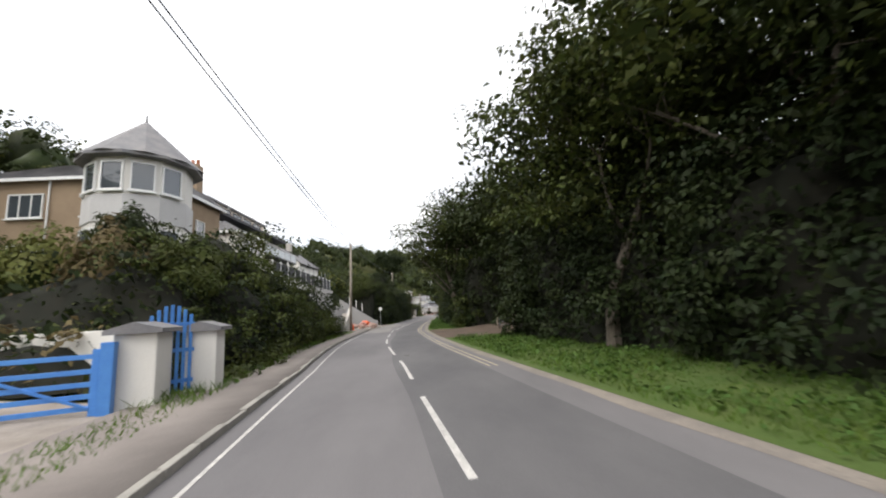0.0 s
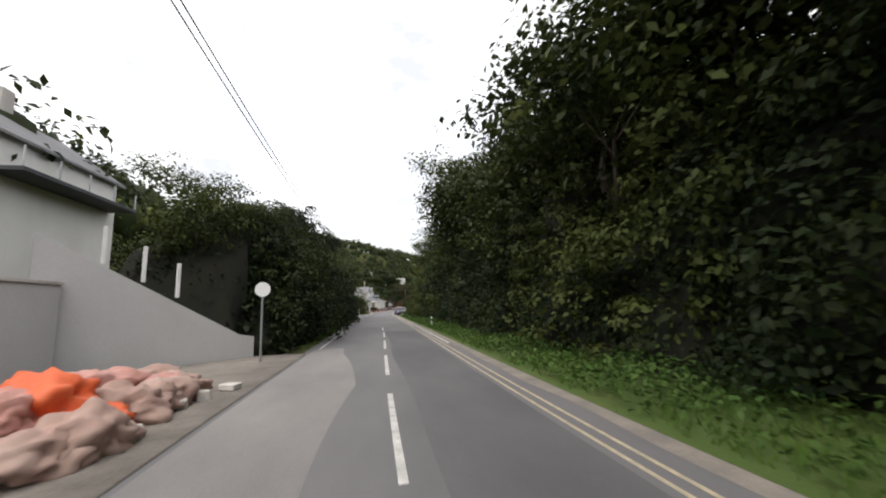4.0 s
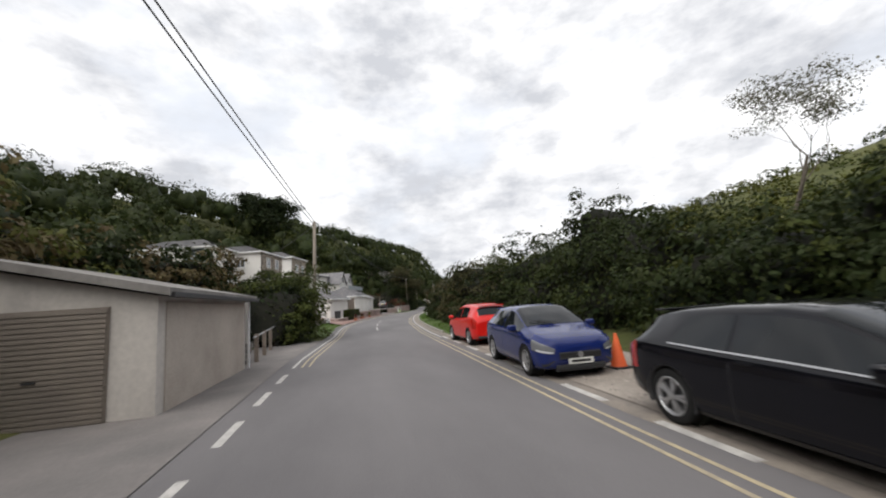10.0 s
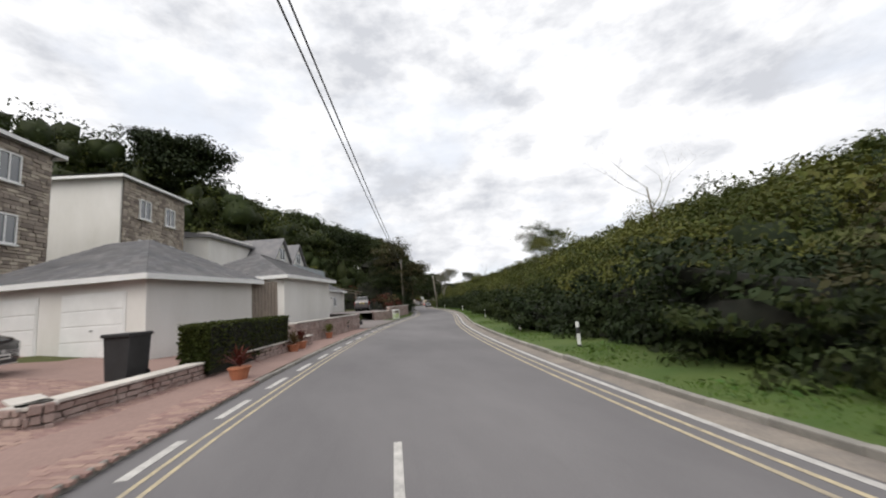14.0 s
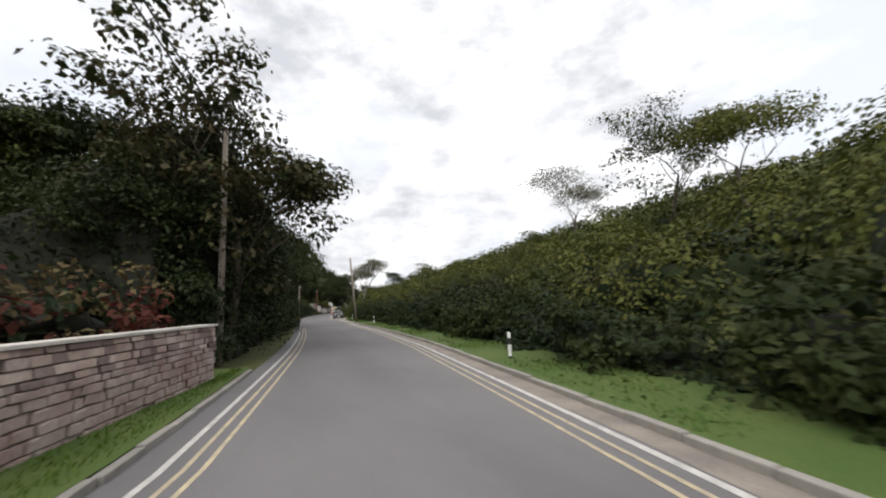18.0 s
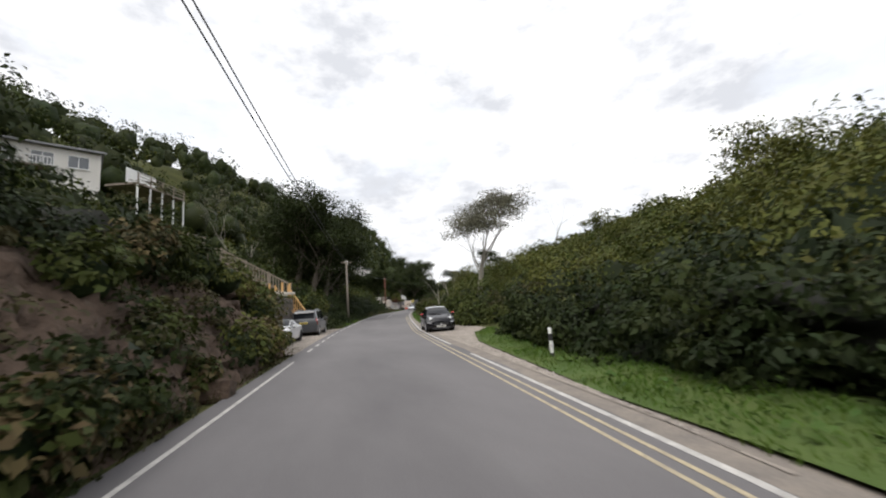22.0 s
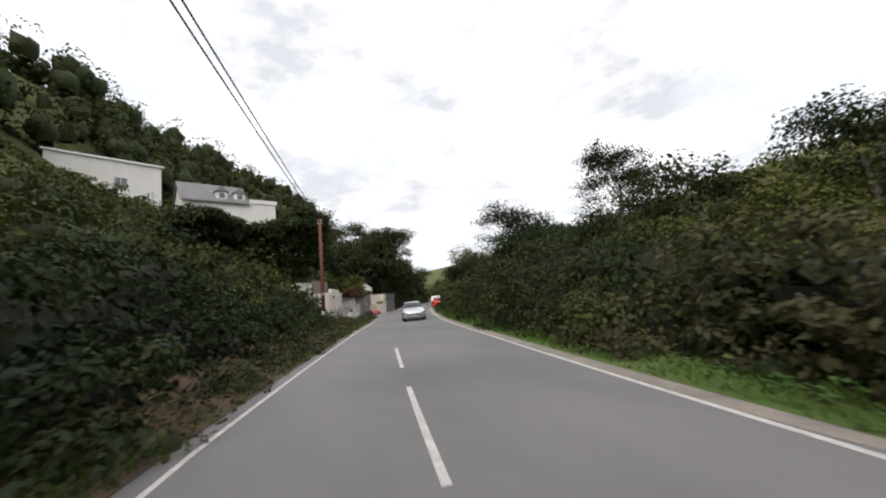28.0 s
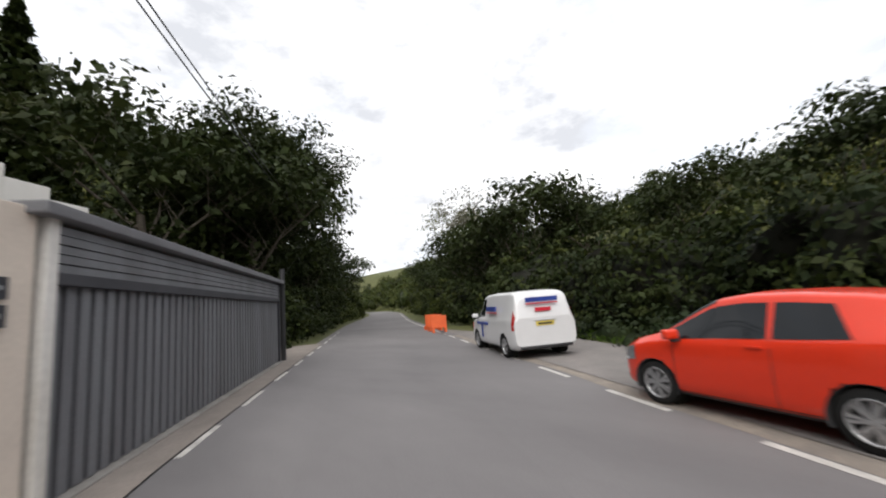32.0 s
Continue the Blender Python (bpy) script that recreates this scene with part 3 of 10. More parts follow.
def tree_kind(name, seed, height, spread, leaves, leaf, material, label, trunk=0.22, clump=1.1, levels=3, bark=None, first=0.4, fan=4, group="", inner=True):
    """A broad tree: trunk with limbs, crown of leaves in clumps round the twig tips."""
    ob = thing(name, label, "tree", group=group)
    bm, tips = branchy(seed, height, spread, levels, trunk, first=first, fan=fan)
    part("trunk", bm, bark or BARK, ob)
    if leaves:
        g = np.random.default_rng(seed)
        T = np.array([tuple(t) for t in tips])
        if inner:
            # lower boughs fill the crown down to a quarter of its height
            c = g.normal(size=(len(T) // 2, 3))
            c /= np.linalg.norm(c, axis=1, keepdims=True)
            reach = np.abs(T[:, :2]).max() * 0.85
            c = c * [reach, reach, height * 0.34] * g.uniform(0.55, 1.0, (len(c), 1)) + [0, 0, height * 0.56]
            T = np.concatenate([T, c])
        k = g.integers(0, len(T), leaves)
        o = g.normal(size=(leaves, 3))
        o /= np.linalg.norm(o, axis=1, keepdims=True)
        o[:, 2] = np.where(o[:, 2] < -0.3, -o[:, 2], o[:, 2])
        P = T[k] + o * (clump * (0.5 + 0.5 * g.random((leaves, 1)))) * [1.2, 1.2, 0.6]
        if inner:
            # inner leaves get a darker green that paints shade into the crown
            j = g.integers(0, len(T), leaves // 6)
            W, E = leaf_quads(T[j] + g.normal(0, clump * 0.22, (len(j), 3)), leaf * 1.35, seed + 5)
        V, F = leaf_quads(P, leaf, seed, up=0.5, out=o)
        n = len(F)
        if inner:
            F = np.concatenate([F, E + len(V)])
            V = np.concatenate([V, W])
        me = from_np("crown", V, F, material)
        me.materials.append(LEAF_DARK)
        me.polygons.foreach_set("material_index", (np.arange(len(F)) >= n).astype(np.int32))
        part("crown", me, None, ob)
    return ob


def stand(proto, rows):
    """Copies of a tree at (y, lat, scale, turn)."""
    out = []
    for y, lat, s, turn in rows:
        p = along(y, lat, float(ground_z(y, lat)) - 0.1)
        out.append(copy_thing(proto, pose(*p.tolist(), 0, 0, turn) @ Matrix.Diagonal((s, s, s, 1))))
    return out


def woods(name, n, yr, lr, material, label, seed, size=(2.2, 4.2), leaf=0.75, per=46, lift=0.8, keep=None, heart=0.5, bias=1.0):
    """Far woodland: many uneven crowns of large leaf clumps on the slope, one piece."""
    g = np.random.default_rng(seed)
    y, lat = g.uniform(*yr, n), lr[0] + (lr[1] - lr[0]) * g.random(n) ** bias
    if keep is not None:
        ok = keep(y, lat)
        y, lat = y[ok], lat[ok]
    n = len(y)
    C = along(y, lat, ground_z(y, lat))
    R = g.uniform(*size, n)
    C[:, 2] += R * lift
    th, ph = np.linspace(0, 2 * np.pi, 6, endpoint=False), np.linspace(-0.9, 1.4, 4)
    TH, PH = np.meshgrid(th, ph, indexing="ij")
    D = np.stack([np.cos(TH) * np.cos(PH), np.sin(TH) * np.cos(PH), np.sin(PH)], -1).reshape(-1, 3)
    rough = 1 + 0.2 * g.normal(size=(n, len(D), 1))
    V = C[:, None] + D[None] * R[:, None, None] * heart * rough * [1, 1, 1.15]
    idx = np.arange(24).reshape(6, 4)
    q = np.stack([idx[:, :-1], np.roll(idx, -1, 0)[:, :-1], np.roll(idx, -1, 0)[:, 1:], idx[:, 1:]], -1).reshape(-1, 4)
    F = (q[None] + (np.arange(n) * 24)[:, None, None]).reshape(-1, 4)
    # each crown: several boughs round its heart, each bough a tuft of leaf sprays
    B = 9
    d = g.normal(size=(n, B, 3))
    d[..., 2] = np.abs(d[..., 2]) * 1.1 - 0.35
    d /= np.linalg.norm(d, axis=-1, keepdims=True)
    bough = C[:, None] + d * R[:, None, None] * g.uniform(0.6, 0.95, (n, B, 1)) * [1, 1, 1.15]
    who = g.integers(0, B, (n, per))
    o = g.normal(size=(n, per, 3))
    o[..., 2] += 0.55
    o /= np.linalg.norm(o, axis=-1, keepdims=True)
    o = o * 0.75 + np.take_along_axis(d, who[..., None], 1) * 0.4
    o /= np.linalg.norm(o, axis=-1, keepdims=True)
    P = (np.take_along_axis(bough, who[..., None], 1) + o * R[:, None, None] * g.uniform(0.26, 0.44, (n, per, 1)) * [1.1, 1.1, 0.75]).reshape(-1, 3)
    V2, F2 = leaf_quads(P, leaf, seed, up=0.4, out=o.reshape(-1, 3))
    k = len(V.reshape(-1, 3))
    V, F = np.concatenate([V.reshape(-1, 3), V2]), np.concatenate([F, F2 + k])
    me = from_np(name, V, F, material)
    # hearts in darker leaf green, as painted shade between the boughs
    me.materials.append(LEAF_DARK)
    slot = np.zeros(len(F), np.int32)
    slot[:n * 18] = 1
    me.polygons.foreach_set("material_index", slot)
    return tagged(new(name, me), label, "woodland", "", "stuff")


def scrub(name, n, yr, lr, material, label, seed, size=(0.7, 2.0), leaf=0.19, dens=52, squash=0.85, keep=None):
    """Bushes side by side on a slope: each a lumpy dome fully clad in leaves, over a heart coloured dark as shade; one
    piece.
    """
    g = np.random.default_rng(seed)
    y, lat = g.uniform(*yr, n), g.uniform(*lr, n)
    if keep is not None:
        ok = keep(y, lat)
        y, lat = y[ok], lat[ok]
    n = len(y)
    R = size[0] + (size[1] - size[0]) * g.random(n) ** 1.6
    C = along(y, lat, ground_z(y, lat) - 0.1)
    H = squash * R * g.uniform(0.8, 1.5, n)
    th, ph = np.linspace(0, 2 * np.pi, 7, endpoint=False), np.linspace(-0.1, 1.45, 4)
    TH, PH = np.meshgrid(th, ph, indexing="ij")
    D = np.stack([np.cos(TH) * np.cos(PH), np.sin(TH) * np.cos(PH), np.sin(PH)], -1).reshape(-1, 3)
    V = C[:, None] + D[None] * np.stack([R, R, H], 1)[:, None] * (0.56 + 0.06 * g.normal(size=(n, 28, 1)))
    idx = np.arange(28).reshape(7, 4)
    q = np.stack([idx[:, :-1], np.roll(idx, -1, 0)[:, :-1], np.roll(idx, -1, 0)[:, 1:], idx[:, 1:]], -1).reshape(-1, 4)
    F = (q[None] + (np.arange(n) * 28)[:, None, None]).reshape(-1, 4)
    count = np.maximum(30, (dens * 4.0 * R * (R + H) / 2).astype(int))
    w = np.repeat(np.arange(n), count)
    m = len(w)
    o = g.normal(size=(m, 3))
    o[:, 2] = np.abs(o[:, 2]) * 1.15 - 0.12
    o /= np.linalg.norm(o, axis=1, keepdims=True)
    ph = g.random((n, 3)) * 6
    lump = 1 + 0.16 * np.sin(o[:, 0] * 4.3 + ph[w, 0]) * np.cos(o[:, 1] * 4.7 + ph[w, 1]) + 0.13 * np.sin(o[:, 2] * 6 + o[:, 0] * 5 + ph[w, 2]) + 0.07 * np.sin(o[:, 1] * 13 + ph[w, 0]) * np.sin(o[:, 0] * 12)
    P = C[w] + o * np.stack([R, R, H], 1)[w] * (lump * (0.86 + 0.2 * g.random(m)))[:, None]
    whip = g.random(m) < 0.03
    P[whip, 2] += np.minimum(g.exponential(0.2, whip.sum()), 0.45)
    V2, F2 = leaf_quads(P, leaf, seed, up=0.3, out=o)
    k = n * 28
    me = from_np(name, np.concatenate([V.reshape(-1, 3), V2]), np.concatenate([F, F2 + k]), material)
    me.materials.append(LEAF_SHADE)
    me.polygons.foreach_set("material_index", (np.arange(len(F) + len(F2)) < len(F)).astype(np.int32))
    return tagged(new(name, me), label, "scrub", "", "stuff")


def grass(name, y0, y1, lat0, lat1, label, dens=70, h=0.16, material=None, seed=0, zoff=0.0, weed=0.0):
    """Fine blades in tufts, and low broad-leaved weeds among them."""
    g = np.random.default_rng(seed + 900)
    f0 = lat0 if callable(lat0) else (lambda y: np.full_like(y, lat0))
    f1 = lat1 if callable(lat1) else (lambda y: np.full_like(y, lat1))
    ym = np.linspace(y0, y1, 60)
    N = int((y1 - y0) * float(np.mean(np.abs(f1(ym) - f0(ym)))) * dens * 1.5)
    y = g.uniform(y0, y1, N)
    k = g.random(N)
    lat = f0(y) + (f1(y) - f0(y)) * k + g.normal(0, 0.06, N)
    P = along(y, lat, ground_z(y, lat) + zoff)
    tuft = wob(P[:, 0], P[:, 1], 0.55, seed) + 0.6 * wob(P[:, 0], P[:, 1], 2.1, seed + 1)
    hh = h * 0.8 * (0.4 + 0.9 * g.random(N)) * np.clip(1 + 0.8 * tuft, 0.25, 2.2)
    leafy_one = g.random(N) < weed * np.clip(1 + tuft, 0.2, 1.8)
    W = P[leafy_one] + np.stack([g.normal(0, 0.05, leafy_one.sum()), g.normal(0, 0.05, leafy_one.sum()), hh[leafy_one] * (0.5 + 0.9 * g.random(leafy_one.sum()))], 1)
    P, hh = P[~leafy_one], hh[~leafy_one]
    n = len(P)
    a = g.uniform(0, 2 * np.pi, n)
    w = 0.006 + 0.009 * g.random(n)
    side = np.stack([np.cos(a) * w, np.sin(a) * w, 0 * a], 1)
    tip = P + np.stack([g.normal(0, 0.5, n) * hh, g.normal(0, 0.5, n) * hh, hh], 1)
    mid = (P + tip) / 2 + [0, 0, 0.02]
    V = np.stack([P - side, P + side, mid + side * 0.8, tip], 1).reshape(-1, 3)
    F = np.arange(4 * n).reshape(-1, 4)
    me = from_np(name, V, F, material or GRASS)
    if len(W):
        V2, F2 = leaf_quads(W, 0.11, seed + 40, up=1.0)
        me = from_np(name, np.concatenate([V, V2]), np.concatenate([F, F2 + len(V)]), material or GRASS)
        me.materials.append(WEED)
        me.polygons.foreach_set("material_index", (np.arange(n + len(F2)) >= n).astype(np.int32))
    return tagged(new(name, me), label, "grass", "", "stuff")

# ---- the wooded hills far off ----
def clear_of_yards(y, lat):
    d = -lat
    first = np.interp(y, [-60, 60, 130, 150, 165, 236, 246, 600], [22, 22, 19, 22, 30, 30, 25, 25])
    P = along(y, lat, 0.0)
    homes = np.zeros(y.shape, bool)
    for hx, hy, r in ((-4, 326, 9), (6, 320, 7), (14, 309, 6), (-3, 332, 9), (24, 413, 8), (37, 403, 8), (33, 394, 6), (46, 425, 8), (-22, 48, 13), (-24, 61, 12)):
        homes |= np.hypot(P[..., 0] - hx, P[..., 1] - hy) < r
    return (d > first) & ~homes & ~((y > 346) & (y < 412) & (d < 40)) & ~((y > 284) & (y < 326) & (d < 38))


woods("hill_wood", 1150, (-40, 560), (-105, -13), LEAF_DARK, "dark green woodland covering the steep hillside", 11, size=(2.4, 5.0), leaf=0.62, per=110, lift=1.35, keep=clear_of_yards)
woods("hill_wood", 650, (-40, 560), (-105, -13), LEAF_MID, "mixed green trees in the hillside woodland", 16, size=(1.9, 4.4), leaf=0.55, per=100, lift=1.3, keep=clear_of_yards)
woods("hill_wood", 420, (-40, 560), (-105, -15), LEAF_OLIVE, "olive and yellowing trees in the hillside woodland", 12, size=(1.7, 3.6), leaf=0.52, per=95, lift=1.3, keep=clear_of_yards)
near_hill = lambda y, l: clear_of_yards(y, l) & (-l < 52)
woods("hill_wood", 150, (388, 450), (-78, -37), LEAF_DARK, "dark trees above white hillside houses", 116, size=(1.8, 3.6), leaf=0.5, per=110, lift=1.1, keep=lambda y, l: ~((y > 400) & (y < 424) & (l > -42)))
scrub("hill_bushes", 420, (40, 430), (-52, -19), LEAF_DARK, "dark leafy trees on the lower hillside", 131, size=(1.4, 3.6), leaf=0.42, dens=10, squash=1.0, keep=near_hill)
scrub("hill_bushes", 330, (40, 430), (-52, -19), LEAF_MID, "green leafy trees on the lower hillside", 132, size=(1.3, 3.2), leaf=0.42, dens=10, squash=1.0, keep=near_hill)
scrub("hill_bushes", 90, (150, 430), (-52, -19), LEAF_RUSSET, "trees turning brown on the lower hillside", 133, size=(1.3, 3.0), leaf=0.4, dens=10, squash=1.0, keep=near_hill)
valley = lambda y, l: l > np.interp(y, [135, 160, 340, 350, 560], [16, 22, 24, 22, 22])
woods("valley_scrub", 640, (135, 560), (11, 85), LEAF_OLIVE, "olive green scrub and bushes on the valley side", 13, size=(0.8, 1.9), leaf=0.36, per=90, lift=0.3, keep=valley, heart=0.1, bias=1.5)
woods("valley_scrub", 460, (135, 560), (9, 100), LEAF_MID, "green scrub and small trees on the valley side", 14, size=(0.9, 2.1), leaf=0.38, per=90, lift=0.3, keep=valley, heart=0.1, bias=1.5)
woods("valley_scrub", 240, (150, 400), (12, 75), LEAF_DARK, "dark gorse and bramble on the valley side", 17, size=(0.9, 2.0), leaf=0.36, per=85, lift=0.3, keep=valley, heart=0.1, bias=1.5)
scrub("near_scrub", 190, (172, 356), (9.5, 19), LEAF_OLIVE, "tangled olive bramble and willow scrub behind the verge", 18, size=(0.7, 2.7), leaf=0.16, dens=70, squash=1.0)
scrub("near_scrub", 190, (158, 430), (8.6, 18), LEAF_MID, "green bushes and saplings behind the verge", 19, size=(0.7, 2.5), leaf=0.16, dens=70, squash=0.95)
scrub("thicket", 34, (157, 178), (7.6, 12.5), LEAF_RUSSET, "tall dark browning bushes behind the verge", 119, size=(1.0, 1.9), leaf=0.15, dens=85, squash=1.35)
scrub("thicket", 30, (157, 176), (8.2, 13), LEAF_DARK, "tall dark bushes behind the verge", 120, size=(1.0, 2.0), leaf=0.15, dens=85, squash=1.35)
# bramble in the leaf colour that is darkened for shade
scrub("near_scrub", 300, (158, 430), (7.2, 12), LEAF_SHADE, "bramble bushes with shade-dark leaves behind the verge", 37, size=(0.6, 1.6))
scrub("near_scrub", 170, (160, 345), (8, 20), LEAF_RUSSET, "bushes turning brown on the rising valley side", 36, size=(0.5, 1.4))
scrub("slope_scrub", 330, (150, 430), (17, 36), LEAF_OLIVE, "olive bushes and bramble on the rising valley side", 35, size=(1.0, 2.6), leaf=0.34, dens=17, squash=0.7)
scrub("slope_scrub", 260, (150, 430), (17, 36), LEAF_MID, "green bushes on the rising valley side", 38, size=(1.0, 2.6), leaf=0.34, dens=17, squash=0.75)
woods("bank_scrub", 260, (238, 400), (-16, -7.5), LEAF_MID, "green shrubs covering the steep bank", 20, size=(0.9, 2.0), leaf=0.29, per=125, lift=0.35, keep=lambda y, l: ~((y > 284) & (y < 304) & (l > -14)) & ~((y > 374) & (l > -9)))
woods("bank_scrub", 200, (238, 400), (-18, -7.5), LEAF_DARK, "dark shrubs covering the steep bank", 21, size=(1.0, 2.2), leaf=0.31, per=125, lift=0.35, keep=lambda y, l: ~((y > 284) & (y < 304) & (l > -14)) & ~((y > 374) & (l > -9)))
woods("bank_wood", 240, (240, 470), (-27, -11), LEAF_DARK, "dark trees on the bank above the road", 27, size=(1.4, 2.7), leaf=0.36, per=200, lift=1.0, keep=lambda y, l: ~((y > 280) & (y < 326)) & ~((y > 342) & (y < 412)))
woods("bank_wood", 170, (240, 470), (-27, -11), LEAF_OLIVE, "yellow-green trees on the bank above the road", 28, size=(1.2, 2.4), leaf=0.34, per=200, lift=1.0, keep=lambda y, l: ~((y > 280) & (y < 326)) & ~((y > 342) & (y < 412)))
woods("bank_scrub", 260, (286, 328), (-38, -13.5), LEAF_MID, "low shrubs below a hillside house", 29, size=(0.8, 1.6), leaf=0.27, per=140, lift=0.3)
woods("bank_scrub", 300, (366, 414), (-37, -8.5), LEAF_MID, "low green shrubs below hillside houses", 26, size=(0.9, 2.0), leaf=0.32, per=110, lift=0.35, keep=lambda y, l: ~((y > 374) & (l > -9.5)))
woods("far_wood", 500, (430, 596), (-30, 60), LEAF_MID, "far trees closing the valley", 15, size=(2.0, 4.5), per=90, keep=lambda y, l: (np.abs(l) > 7) & (y > 440))

# ---- hedges, banks and woods beside the road ----
hedge("roadside_hedge", 38.5, 59.8, -4.15, 5.0, lambda y: np.interp(y, [38, 43, 54, 58, 60], [2.6, 4.4, 4.4, 3.5, 2.4]), LEAF_MID, "overgrown green hedge bank beside the pavement", seed=1, second=LEAF_DARK, mix=0.5, lean=0.45, leaf=0.11, dens=130)
# the darkest left hedges carry their shade in the leaf colour
hedge("roadside_hedge", 85, 121.5, -3.1, 5.0, lambda y: np.interp(y, [85, 95, 110, 120, 131], [5.0, 7.0, 6.2, 6.0, 4.6]), LEAF_SHADE, "tall dark hedge of shrubs at the road edge", seed=2, second=LEAF_DARK, mix=0.5, lean=0.28, leaf=0.115, dens=135)
hedge("roadside_hedge", 119.5, 132, -3.45, 4.0, lambda y: np.interp(y, [119.5, 124, 132], [4.6, 4.4, 3.2]), LEAF_SHADE, "dark shrubs hanging over a low retaining wall", seed=28, second=LEAF_RUSSET, mix=0.3, lean=0.12, leaf=0.115, dens=120, zbase=0.8)
hedge("roadside_hedge", 158.5, 168.5, lambda y: np.interp(y, [158.5, 162, 165, 168.5], [-4.0, -3.4, -4.0, -5.8]), 4.0, lambda y: np.interp(y, [158.5, 162, 166, 168.5], [3.4, 4.4, 4.4, 3.6]), LEAF_MID, "dense dark green garden hedge beside the road", seed=3, second=LEAF_DARK, mix=0.5, lean=0.15, leaf=0.12, dens=115)
hedge("roadside_hedge", 233, 267, lambda y: np.interp(y, [233, 238, 250, 262, 267], [-4.0, -3.5, -3.4, -4.0, -4.8]), 5.0, lambda y: np.interp(y, [233, 240, 252, 261, 267], [7.0, 8.0, 8.0, 7.6, 5.5]), LEAF_SHADE, "tall ivy and shrubs, darkened for shade, overhanging the road edge", seed=4, second=LEAF_DARK, mix=0.35, lean=0.12, leaf=0.115, dens=140)
hedge("bank_shrubs", 302, 373, lambda y: np.interp(y, [302, 312, 330, 350, 368, 373], [-4.4, -4.2, -4.0, -3.6, -3.8, -5.0]), 6.0, lambda y: np.interp(y, [302, 325, 350, 365, 373], [3.2, 3.4, 3.0, 2.0, 0.8]), LEAF_SHADE, "mixed shrubs and bramble on the roadside bank", seed=5, second=LEAF_DARK, mix=0.35, lean=0.95, leaf=0.1, dens=130)
hedge("roadside_hedge", 156.5, 178, lambda y: np.interp(y, [156.5, 160, 165, 178], [6.4, 5.6, 5.6, 5.8]), 6.0, lambda y: np.interp(y, [156.5, 160, 166, 171, 175, 178], [2.2, 2.9, 3.4, 3.0, 2.4, 2.0]), LEAF_DARK, "tall dark thicket behind the grass verge", side=1, seed=6, second=LEAF_RUSSET, mix=0.4, lean=0.32, leaf=0.12, dens=120, ragged=0.85)
hedge("roadside_hedge", 176, 232, lambda y: np.interp(y, [176, 185, 205, 232], [5.7, 5.9, 5.6, 6.2]), 6.0, lambda y: np.interp(y, [176, 185, 200, 215, 232], [2.2, 1.9, 1.5, 1.5, 1.6]), LEAF_SHADE, "dark bramble and shrub hedge behind the grass verge", side=1, seed=64, second=LEAF_DARK, mix=0.45, lean=0.6, leaf=0.12, dens=115, ragged=0.95)
hedge("roadside_hedge", 232, 287, lambda y: np.interp(y, [232, 250, 270, 287], [6.1, 5.9, 5.5, 5.8]), 6.0, lambda y: np.interp(y, [232, 245, 262, 287], [1.5, 1.6, 1.5, 1.4]), LEAF_SHADE, "bramble and shrub hedge behind the grass verge", side=1, seed=7, second=LEAF_DARK, mix=0.5, lean=0.7, leaf=0.125, dens=115)
hedge("roadside_hedge", 287, 352, lambda y: np.interp(y, [287, 296, 306, 330, 352], [7.6, 5.6, 5.4, 5.6, 5.6]), 6.0, lambda y: np.interp(y, [287, 305, 330, 352], [1.5, 1.1, 1.3, 1.8]), LEAF_MID, "low bramble and young trees behind the verge", side=1, seed=8, second=LEAF_RUSSET, mix=0.4, lean=0.8, leaf=0.125, dens=105)
hedge("roadside_hedge", 350, 386.5, lambda y: np.interp(y, [350, 370, 388], [5.4, 5.0, 5.4]), 6.0, lambda y: np.interp(y, [350, 362, 375, 388], [3.2, 3.0, 2.2, 1.6]), LEAF_DARK, "dark bramble hedge close to the road", side=1, seed=9, second=LEAF_MID, mix=0.45, lean=0.8, leaf=0.11, dens=125)
hedge("roadside_hedge", 128, 160, lambda y: np.interp(y, [128, 133, 139, 150, 160], [5.2, 7.0, 7.8, 7.6, 6.0]), 6.0, lambda y: np.interp(y, [128, 136, 150, 160], [4.6, 4.2, 3.8, 3.8]), LEAF_DARK, "green hedge behind a row of parked cars", side=1, seed=10, second=LEAF_MID, mix=0.3, lean=0.5, leaf=0.11, dens=125)
# foliage walls in shade-dark leaves paint the black under the trees
hedge("wood_edge", 47, 64, lambda y: np.interp(y, [47, 50, 54, 58, 61, 64], [7.8, 9.6, 10.6, 10.4, 9.0, 7.2]), 3.0, 6.5, LEAF_SHADE, "black shade of shrubs behind a field gate", side=1, seed=27, second=LEAF_DARK, mix=0.3, lean=-0.12, leaf=0.14, dens=75)
hedge("wood_depth", 16, 132, 14.0, 4.0, 8.5, LEAF_SHADE, "dark dense foliage deep inside a wood", side=1, seed=26, lean=0.1, leaf=0.3, dens=18)
hedge("wood_edge", 20, 49, lambda y: np.interp(y, [20, 40, 49], [7.9, 7.6, 7.4]), 4.0, 6.0, LEAF_SHADE, "dark shrubs along the edge of a wood", side=1, seed=21, second=LEAF_DARK, mix=0.45, lean=0.3, leaf=0.13, dens=105)
hedge("wood_edge", 62, 129, lambda y: np.interp(y, [62, 75, 100, 129], [6.4, 5.8, 5.5, 5.2]), 4.0, lambda y: np.interp(y, [62, 80, 100, 118, 129], [4.0, 6.5, 7.5, 6.6, 4.6]), LEAF_SHADE, "dark shrubs along the edge of a wood", side=1, seed=22, second=LEAF_MID, mix=0.4, lean=0.25, leaf=0.125, dens=110)

